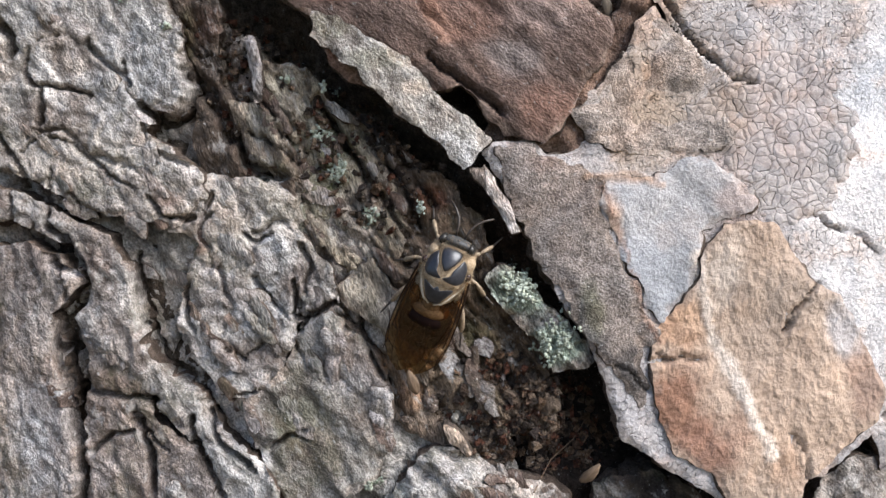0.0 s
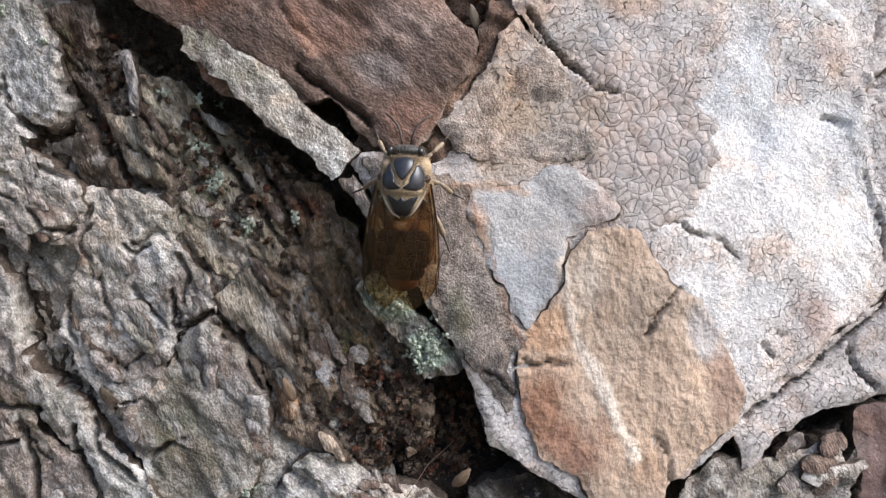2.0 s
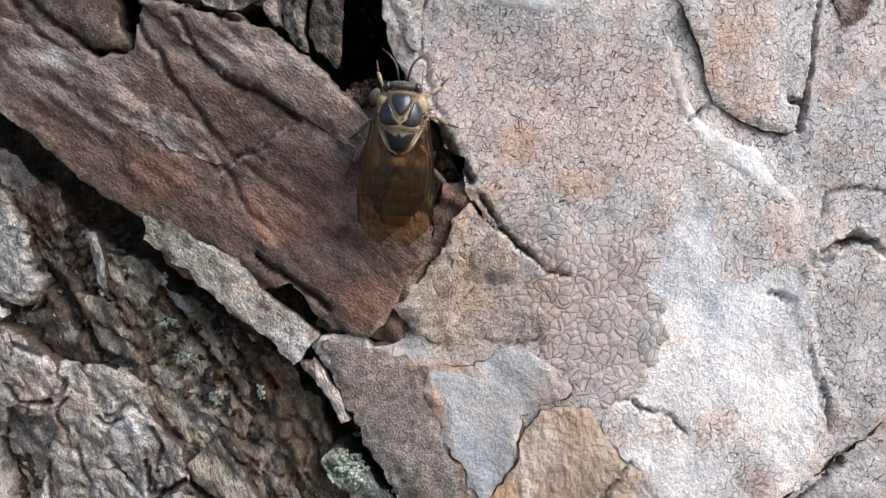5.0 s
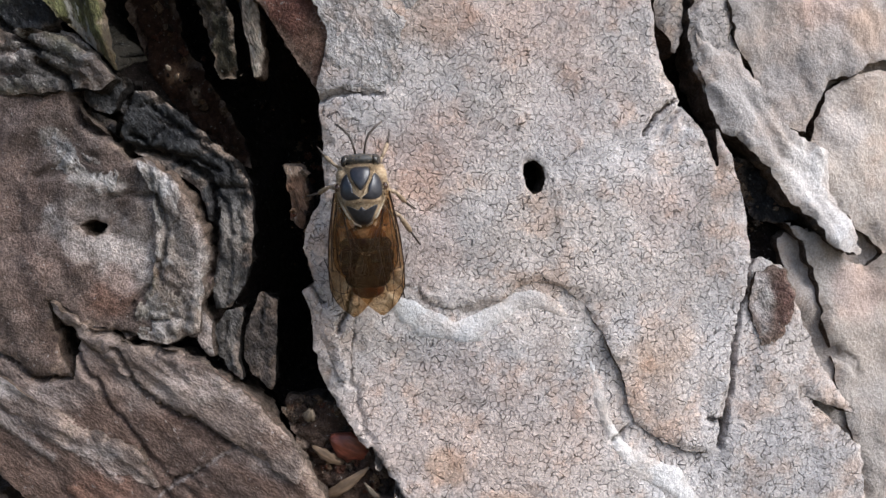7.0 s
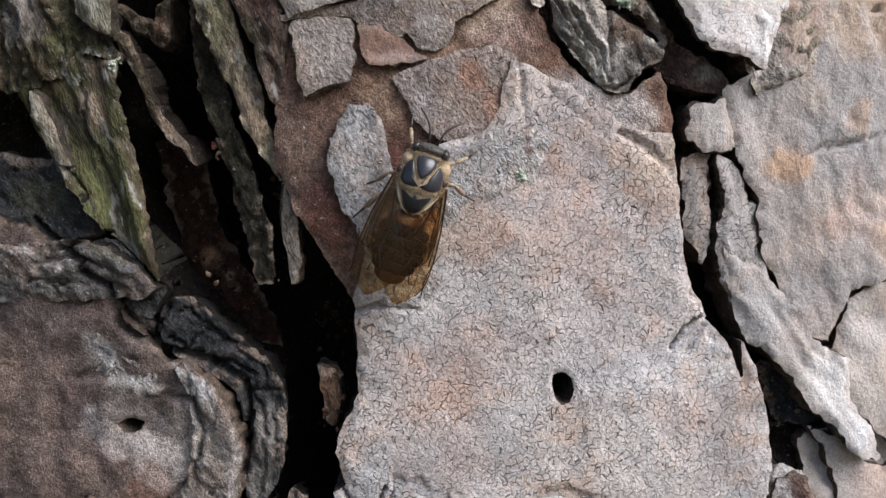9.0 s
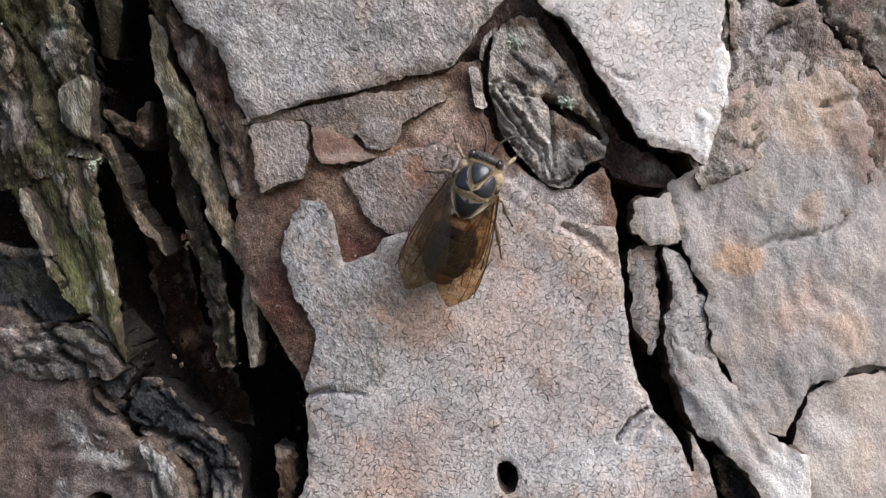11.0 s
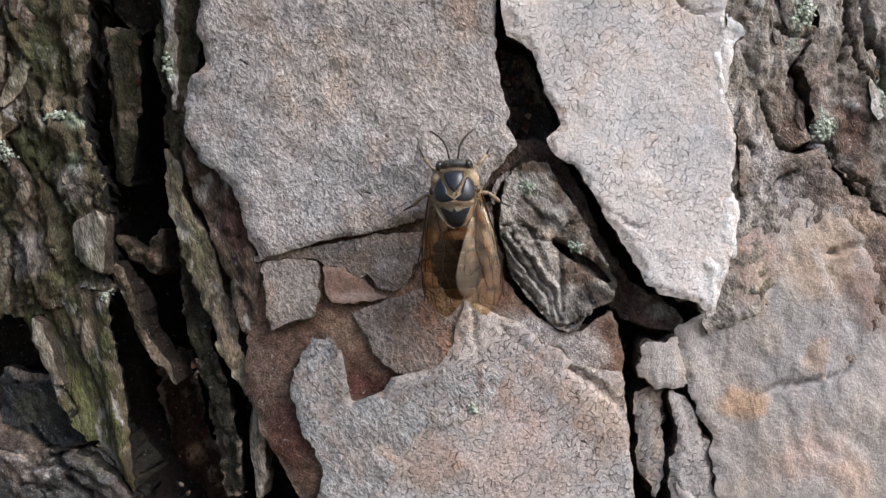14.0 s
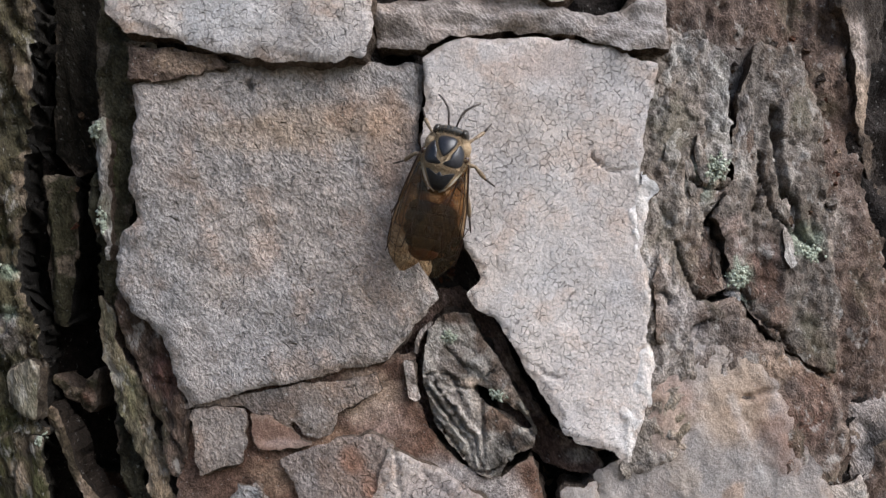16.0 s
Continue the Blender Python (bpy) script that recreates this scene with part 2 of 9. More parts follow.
def bark_material(name, crack=0.0, cell=900.0, crack_width=0.06, grain=0.5, pebble=0.0, speck=0.3, rough=0.85, moss=0.0, lean=0.0, stretch=1.0, bump=1.0, gloss=0.25, var=1.0, warp_size=0.0011, gate=0.0, blush=0.42, mid_scale=1300, mid_detail=5, motley=0.0):
    """Weathered bark on the painted ground tone: grain, lighter specks, dirt-filled hair cracks, a trace of algae."""
    m, t, bsdf = tree(name)
    co = node(t, "ShaderNodeTexCoord").outputs["Object"]
    rot = node(t, "ShaderNodeVectorRotate")
    rot.rotation_type = "Y_AXIS"
    rot.inputs["Angle"].default_value = radians(-lean)
    t.links.new(co, rot.inputs["Vector"])
    mp = node(t, "ShaderNodeMapping")
    mp.inputs["Scale"].default_value = (1, 1, 1.0 / stretch)
    t.links.new(rot.outputs["Vector"], mp.inputs["Vector"])
    vec = mp.outputs["Vector"]
    paint = node(t, "ShaderNodeAttribute")
    paint.attribute_name = "paint"
    fine, mid, coarse = noise_of(t, vec, 5200, 3, 0.6), noise_of(t, vec, mid_scale, mid_detail, 0.6), noise_of(t, vec, 260, 5, 0.62)
    col = mixed(t, 1.0, paint.outputs["Color"], mixed(t, ramp(t, mid, 0.3, 0.72), (1 - 0.38 * var, 1 - 0.4 * var, 1 - 0.42 * var), (1 + 0.34 * var, 1 + 0.32 * var, 1 + 0.3 * var)), "MULTIPLY")
    col = mixed(t, 1.0, col, mixed(t, ramp(t, fine, 0.25, 0.75), (1 - 0.5 * grain,) * 3, (1 + 0.45 * grain,) * 3), "MULTIPLY")
    col = mixed(t, ramp(t, coarse, 0.5, 0.66, 0, blush), col, mixed(t, 1.0, col, (1.05, 0.92, 0.83), "MULTIPLY"))
    col = mixed(t, 1.0, col, mixed(t, ramp(t, noise_of(t, vec, 95, 5, 0.6), 0.36, 0.64), (0.92, 0.94, 0.97), (1.08, 1.04, 1.01)), "MULTIPLY")
    if motley:
        col = mixed(t, ramp(t, noise_of(t, vec, 330, 5, 0.62), 0.5, 0.6, 0, motley), col, mixed(t, 0.55, col, (0.11, 0.066, 0.044)))
        col = mixed(t, ramp(t, noise_of(t, vec, 460, 5, 0.65), 0.55, 0.63, 0, motley), col, (0.045, 0.035, 0.028))
        col = mixed(t, ramp(t, noise_of(t, vec, 560, 5, 0.65), 0.57, 0.66, 0, 0.8 * motley), col, (0.5, 0.47, 0.44))
    if moss:
        col = mixed(t, ramp(t, noise_of(t, vec, 190, 5, 0.6), 0.52, 0.68, 0, moss), col, (0.075, 0.085, 0.04))
    if speck:
        col = mixed(t, ramp(t, noise_of(t, vec, 3100, 2, 0.5), 0.66, 0.74, 0, speck), col, (0.62, 0.6, 0.57))
        col = mixed(t, ramp(t, noise_of(t, vec, 2300, 2, 0.5), 0.68, 0.76, 0, speck), col, (0.05, 0.04, 0.035))
    height = maths(t, "ADD", maths(t, "MULTIPLY", mid, 0.55), maths(t, "MULTIPLY", fine, 0.16 + 0.2 * grain))
    height = maths(t, "ADD", height, maths(t, "MULTIPLY", coarse, 0.5))
    if crack:
        warp = node(t, "ShaderNodeTexNoise", Scale=700.0, Detail=3.0)
        t.links.new(vec, warp.inputs["Vector"])
        add = t.nodes.new("ShaderNodeVectorMath")
        add.operation = "MULTIPLY_ADD"
        add.inputs[1].default_value = (warp_size,) * 3
        t.links.new(warp.outputs["Color"], add.inputs[0])
        t.links.new(vec, add.inputs[2])
        flat = node(t, "ShaderNodeMapping")
        flat.inputs["Scale"].default_value = (1, 0.15, 1)
        t.links.new(add.outputs[0], flat.inputs["Vector"])
        vo = node(t, "ShaderNodeTexVoronoi", Scale=cell)
        vo.feature = "DISTANCE_TO_EDGE"
        t.links.new(flat.outputs["Vector"], vo.inputs["Vector"])
        line = ramp(t, vo.outputs["Distance"], crack_width, 0.0)
        gaps = 0.55 if pebble else 0.0
        line = maths(t, "MULTIPLY", line, ramp(t, noise_of(t, vec, 1150, 3, 0.6), 0.44, 0.54, gaps, 1.0))
        line = maths(t, "MULTIPLY", line, ramp(t, noise_of(t, vec, 120, 3, 0.6), 0.4, 0.58, max(0.12, gaps, gate), 1.0))
        line = maths(t, "MULTIPLY", line, ramp(t, paint.outputs["Fac"], 0.66, 0.5, 0.15, 1.0))
        col = mixed(t, maths(t, "MULTIPLY", line, crack), col, (0.07, 0.054, 0.046))
        height = maths(t, "SUBTRACT", height, maths(t, "MULTIPLY", line, 0.9))
        if pebble:
            height = maths(t, "ADD", height, maths(t, "MULTIPLY", ramp(t, vo.outputs["Distance"], -0.3, 0.5), pebble))
    bp = node(t, "ShaderNodeBump", Strength=1.0, Distance=0.00032 * bump)
    t.links.new(height, bp.inputs["Height"])
    t.links.new(bp.outputs["Normal"], bsdf.inputs["Normal"])
    t.links.new(col, bsdf.inputs["Base Color"])
    t.links.new(ramp(t, mid, 0.3, 0.7, rough + 0.08, rough - 0.12), bsdf.inputs["Roughness"])
    bsdf.inputs["Specular IOR Level"].default_value = gloss
    return m


PALE = bark_material("pale_bark", crack=0.52, cell=1700, crack_width=0.055, grain=0.55, speck=0.4, var=0.42, bump=1.1, gate=0.4, warp_size=0.001, blush=0.9, mid_scale=2000)
FINE = bark_material("finely_crazed_bark", crack=0.3, cell=1600, crack_width=0.04, grain=0.4, speck=0.25, var=0.3, bump=0.9, gate=0.0, warp_size=0.0011, blush=0.6, mid_scale=2000)
RIPPLE = bark_material("rippled_tan_bark", grain=0.12, speck=0.1, var=0.14, bump=2.4, lean=24, stretch=1.25, mid_scale=1250, mid_detail=1.2, blush=0.3)
PEBBLE = bark_material("pebbled_bark", crack=0.3, cell=1150, crack_width=0.03, pebble=0.5, grain=0.4, speck=0.2, var=0.35, bump=0.75, warp_size=0.0008, blush=0.6, mid_scale=2000)
SMOOTH = bark_material("smooth_bark", grain=0.4, speck=0.25, bump=0.9, var=0.32, mid_scale=2200)
SANDY = bark_material("sandy_grey_bark", crack=0.22, cell=1500, crack_width=0.04, grain=0.6, speck=0.55, bump=2.9, var=0.8, warp_size=0.0009, mid_scale=2500, lean=-32, stretch=1.35, blush=0.75)
CORK = bark_material("stripped_cork", grain=0.7, speck=0.3, bump=1.4, var=0.9)
BROWN = bark_material("brown_bark", grain=0.6, speck=0.25, lean=-50, stretch=1.7, bump=1.3, var=0.8)
ROUGH = bark_material("rough_grey_bark", motley=0.6, grain=0.85, speck=0.45, moss=0.3, lean=-28, stretch=1.4, bump=1.6, var=0.9)
FIBRE = bark_material("fibrous_bark", motley=0.6, grain=0.8, speck=0.4, moss=0.4, lean=-18, stretch=3.0, bump=2.6, var=1.15)
DARK_BARK = bark_material("dark_weathered_bark", grain=0.9, speck=0.2, lean=-30, stretch=1.8, bump=2.2, var=1.1)
EDGE = bark_material("layered_bark_edge", grain=0.7, speck=0.2, bump=1.8)
DEEP = bark_material("deep_cork", grain=0.9, speck=0.35, bump=3.0, var=1.2)

# ground tones
GREY, PALEGREY, WHITE = (0.335, 0.3, 0.285), (0.48, 0.442, 0.425), (0.74, 0.725, 0.725)
PINK, ORANGE, TAN, SAND = (0.44, 0.325, 0.28), (0.48, 0.31, 0.2), (0.59, 0.465, 0.36), (0.47, 0.36, 0.27)
# near-black tone for black bark, lowered further for shade in the fissure
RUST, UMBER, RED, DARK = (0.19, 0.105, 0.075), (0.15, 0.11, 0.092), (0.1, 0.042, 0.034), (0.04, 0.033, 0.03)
BLUISH, ALGAE, ASH, NEAR_BLACK = (0.385, 0.378, 0.38), (0.1, 0.105, 0.045), (0.38, 0.36, 0.34), (0.024, 0.025, 0.028)
CINDER = (0.095, 0.092, 0.09)
ASHEN = (0.48, 0.445, 0.41)
FOXED = (0.2, 0.15, 0.135)
FOX, STONE = (0.29, 0.16, 0.11), (0.27, 0.255, 0.25)
LICHEN_GREEN = (0.33, 0.4, 0.31)


# the cracks and bleached, stained or highlighted streaks that run over the rough bark: line, half width, then depth or
# tone and strength
DIRT_SHADE, CHALK = (0.05, 0.04, 0.034), (0.68, 0.65, 0.63)
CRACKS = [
    ([(-70.1, -41.4), (-69.0, -42.9), (-67.9, -44.7), (-66.8, -46.0), (-65.5, -47.8), (-65.7, -49.6)], 0.24, 1.2),
    ([(-69.1, -44.5), (-69.0, -47.0), (-68.8, -49.6), (-68.1, -51.1), (-67.2, -50.7), (-66.9, -49.4)], 0.22, 1),
    ([(-65.5, -49.6), (-63.6, -51.1), (-62.5, -52.6), (-61.7, -54.2), (-61.7, -55.7), (-62.6, -57.0), (-63.8, -57.8), (-64.6, -58.9), (-64.6, -60.2), (-63.5, -61.0), (-62.6, -60.5)], 0.45, 2.4),
    ([(-64.6, -59.4), (-64.2, -62.5), (-63.5, -64.6), (-63.2, -67.7), (-62.4, -70.3), (-62.1, -72.9), (-62.4, -74.6)], 0.5, 2.4),
    ([(-62.9, -60.9), (-62.8, -64.0), (-62.9, -66.1)], 0.28, 1.4),
    ([(-65.0, -52.7), (-64.2, -53.7), (-63.7, -55.5), (-63.4, -56.8)], 0.22, 1.2),
    ([(-57.7, -52.3), (-57.1, -55.1), (-56.6, -57.6), (-55.9, -59.6), (-55.0, -61.1), (-53.9, -62.4), (-52.3, -63.3)], 0.36, 2),
    ([(-52.3, -54.7), (-52.6, -56.0), (-52.3, -58.0), (-51.8, -59.0)], 0.28, 1.3),
    ([(-53.6, -57.5), (-53.8, -60.6), (-54.1, -61.6)], 0.24, 1.2),
    ([(-57.1, -67.1), (-56.6, -67.8), (-55.9, -69.9), (-55.6, -71.4), (-55.2, -73.4)], 0.36, 2),
    ([(-56.3, -67.6), (-55.0, -69.0), (-53.9, -69.7)], 0.2, 0.9),
    ([(-51.8, -66.6), (-51.2, -69.1), (-50.2, -70.5), (-49.1, -72.5), (-48.8, -73.6)], 0.34, 1.8),
    ([(-50.2, -66.0), (-49.9, -67.5), (-49.1, -68.7), (-47.6, -69.4), (-46.0, -70.8)], 0.36, 1.8),
    ([(-44.5, -68.7), (-43.0, -67.9), (-41.5, -67.3)], 0.16, 0.8),
    ([(-36.8, -57.6), (-36.6, -59.0), (-35.3, -61.4), (-34.1, -63.3)], 0.3, 1.6),
    ([(-48.7, -60.4), (-47.1, -61.3), (-45.1, -59.8)], 0.16, 0.7),
    ([(-48.1, -64.9), (-45.5, -63.8)], 0.16, 0.7),
    ([(-42.6, -54.2), (-42.3, -55.7), (-42.6, -57.2), (-41.5, -57.7)], 0.26, 1.4),
    ([(-42.0, -58.7), (-41.3, -57.2), (-39.1, -56.1)], 0.3, 1.6),
    ([(-67.0, -33.8), (-67.4, -35.8), (-66.6, -36.9), (-62.8, -37.4), (-61.2, -37.9)], 0.24, 1.2),
    ([(-65.8, -37.6), (-66.0, -40.4)], 0.45, 1.3),
    ([(-65.9, -33.1), (-63.8, -32.4)], 0.14, 0.7),
    ([(-65.3, -41.4), (-62.9, -42.2), (-61.3, -43.7), (-59.2, -45.0), (-57.0, -46.0)], 0.16, 0.8),
    ([(-56.7, -38.7), (-55.1, -40.1), (-53.8, -40.1), (-52.9, -39.6), (-51.8, -37.5)], 0.4, 2.2),
    ([(-58.0, -35.0), (-57.4, -37.0)], 0.2, 0.9),
    ([(-69.7, -31.3), (-68.9, -32.3), (-68.6, -34.3)], 0.6, 2),
    ([(-63.0, -46.5), (-62.2, -48.0)], 0.16, 0.8),
    ([(-64.9, -44.5), (-65.1, -46.0)], 0.16, 0.8),
    ([(-67.9, -42.9), (-66.5, -41.9)], 0.14, 0.7),
    ([(-47.2, -50.1), (-46.1, -50.9), (-44.6, -50.1)], 0.18, 0.9),
    ([(-51.0, -49.2), (-50.2, -48.2)], 0.18, 0.9),
    ([(-55.7, -47.0), (-54.9, -48.5), (-52.9, -48.9), (-51.8, -48.7)], 0.3, 1.4),
    ([(-52.3, -36.0), (-50.7, -37.5), (-49.2, -39.5), (-48.7, -41.5)], 0.9, 1.6),
    ([(-47.9, -41.5), (-47.2, -43.9), (-45.2, -44.7), (-43.6, -44.9)], 0.5, 1.8),
    ([(-40.7, -38.1), (-37.7, -42.9), (-34.2, -47.8), (-32.8, -50.2)], 0.4, 1.3),
    ([(-38.7, -38.1), (-36.0, -42.0), (-33.0, -45.8), (-31.5, -49.2)], 0.4, 1.3),
    ([(-36.3, -39.0), (-32.8, -43.9), (-30.4, -47.2)], 0.45, 1.3),
    ([(-40.0, -39.5), (-38.7, -41.5), (-36.7, -44.9), (-35.7, -46.8)], 0.3, 1),
    ([(-62.1, -61.9), (-61.5, -64.5), (-59.3, -64.9), (-55.0, -65.0)], 0.4, 1.2),
    ([(-61.3, -70.2), (-59.3, -68.5), (-57.4, -67.9)], 0.3, 1.2),
    ([(-52.8, -32.6), (-51.5, -34.3), (-50.5, -35.3)], 0.14, 0.6),
    ([(-52.0, -32.1), (-50.7, -34.1)], 0.14, 0.6),
    ([(-46.9, -41.0), (-45.2, -41.7), (-43.7, -42.9), (-42.6, -43.9)], 0.18, 0.8),
    ([(-46.4, -37.8), (-44.7, -39.5), (-43.7, -41.5)], 0.2, 0.9),
    ([(-38.6, -57.1), (-37.3, -58.6)], 0.2, 0.8),
    ([(-11.4, -30.1), (-10.2, -32.0), (-8.8, -33.7), (-7.3, -35.3)], 0.2, 1.2),
    ([(-7.3, -35.3), (-6.1, -36.3), (-4.0, -37.2)], 0.15, 0.7),
    ([(-0.8, -48.0), (1.1, -48.0), (2.6, -48.9), (4.7, -49.6), (6.3, -51.0)], 0.13, 0.5),
    ([(-1.6, -57.6), (-0.6, -55.8), (0.1, -54.3), (1.3, -53.4)], 0.16, 0.6),
    ([(-0.7, -66.0), (-0.1, -67.4), (0.1, -69.2)], 0.17, 0.6),
    ([(-11.9, -59.6), (-10.7, -60.1), (-9.3, -59.8), (-8.2, -59.9)], 0.16, 0.5),
    ([(-15.2, -60.5), (-14.1, -61.2), (-12.6, -62.9)], 0.16, 0.6),
    ([(18.9, -35.4), (19.9, -34.6), (21.9, -34.4), (23.3, -34.6)], 0.3, 0.9),
    ([(14.8, -39.3), (15.5, -39.7)], 0.16, 0.28),
    ([(17.8, -37.1), (18.8, -37.8)], 0.14, 0.28),
    ([(18.3, -46.3), (18.7, -48.7), (19.1, -51.5)], 0.15, 0.5),
    ([(19.0, -46.8), (20.2, -47.5)], 0.13, 0.4),
    ([(8.1, -58.6), (9.4, -59.5)], 0.15, 0.28),
    ([(9.5, -57.2), (10.4, -57.6)], 0.13, 0.28),
    ([(20.2, -53.7), (18.7, -55.3), (16.2, -57.2), (14.2, -59.0), (11.8, -60.9), (8.9, -62.8), (6.5, -64.4)], 0.26, 1),
    ([(16.2, -57.2), (15.6, -59.0), (16.5, -60.9), (17.9, -61.9)], 0.2, 0.8),
    ([(20.0, -7.6), (19.7, -10.1), (18.8, -13.1), (18.2, -15.6), (17.8, -18.6), (17.4, -21.6), (16.5, -24.8)], 0.26, 1.3),
    ([(15.7, -22.0), (16.9, -22.6), (16.3, -24.6)], 0.3, 1.2),
    ([(6.9, -23.7), (8.2, -22.7)], 0.16, 0.6),
    ([(18.5, -32.2), (19.1, -30.2), (21.7, -29.8), (24.8, -30.5)], 0.25, 0.25),
    ([(-47.1, -15.0), (-45.7, -16.1), (-44.5, -17.1), (-41.9, -16.9)], 0.3, 1.2),
    ([(-51.6, -10.7), (-49.8, -12.7), (-47.4, -14.8)], 0.2, 0.8),
    ([(-37.1, -14.0), (-35.3, -17.6), (-31.9, -20.2), (-29.4, -21.2), (-27.0, -23.3)], 0.22, 0.7),
    ([(-31.1, -35.0), (-26.7, -38.1), (-24.7, -39.7)], 0.3, 1.2),
    ([(-14.8, -24.1), (-13.7, -26.1), (-12.2, -28.7)], 0.35, 1.8),
    ([(-15.8, -8.8), (-16.4, -11.2), (-17.2, -13.1)], 0.2, 0.9),
    ([(-19.5, -8.7), (-18.5, -10.6)], 0.2, 0.8),
    ([(-41.8, 10.7), (-39.5, 9.3), (-38.7, 5.8), (-35.9, 3.8), (-33.9, 3.3), (-30.0, 2.0), (-28.1, 0.5), (-27.7, -2.8), (-28.4, -7.9)], 0.4, 1.8),
    ([(-45.8, 15.1), (-43.1, 12.7), (-41.7, 11.7)], 0.35, 1.4),
    ([(-43.1, 12.7), (-39.1, 14.1)], 0.25, 1.2),
    ([(-35.7, 5.3), (-34.4, 8.2)], 0.25, 1.1),
    ([(-32.4, 3.3), (-29.0, 2.2), (-27.1, 1.2)], 0.22, 0.9),
    ([(-27.1, -0.3), (-25.1, -0.1)], 0.14, 0.6),
    ([(-32.3, 5.8), (-28.9, 4.2), (-26.5, 2.7), (-25.1, 0.7)], 0.16, 0.6),
    ([(-33.7, 7.2), (-30.8, 7.2)], 0.14, 0.5),
    ([(-36.6, -0.7), (-32.6, -0.8), (-31.7, -3.8), (-32.9, -7.9), (-35.6, -10.5)], 0.3, 0.5),
    ([(-47.4, 19.4), (-45.4, 19.3), (-44.1, 18.6)], 0.2, 0.6),
    ([(-39.0, -12.6), (-35.7, -13.1), (-33.2, -14.4), (-29.7, -15.2)], 0.3, 1.2),
    ([(9.8, 3.4), (10.6, 4.7), (12.6, 6.1)], 0.18, 0.8),
    ([(22.2, 48.5), (23.1, 45.5), (24.7, 43.1), (25.3, 42.9), (26.9, 43.8), (28.8, 44.1), (30.2, 42.0), (31.3, 41.0), (33.0, 40.0), (34.6, 37.9)], 0.21, 0.78),
    ([(25.1, 51.8), (25.9, 49.2), (26.8, 46.7), (27.4, 45.1)], 0.38, 0.54),
    ([(23.4, 54.6), (24.5, 53.9), (26.6, 53.8), (27.4, 55.1), (27.1, 57.2)], 0.21, 0.72),
    ([(25.6, 51.3), (26.7, 53.2)], 0.17, 0.54),
    ([(30.4, 57.4), (31.1, 54.3), (32.2, 51.7), (34.4, 49.7)], 0.26, 0.90),
    ([(19.4, 43.5), (21.2, 43.5), (21.8, 42.5)], 0.21, 0.60),
    ([(22.7, 38.9), (24.3, 40.5), (25.6, 41.3)], 0.14, 0.48),
    ([(22.5, 20.6), (24.6, 21.1), (27.8, 21.7), (30.5, 22.5), (31.5, 23.3)], 0.13, 0.30),
    ([(19.4, 40.6), (20.0, 38.5)], 0.26, 0.60),
    ([(8.8, 36.7), (9.8, 35.9), (11.7, 35.4)], 0.13, 0.24),
]
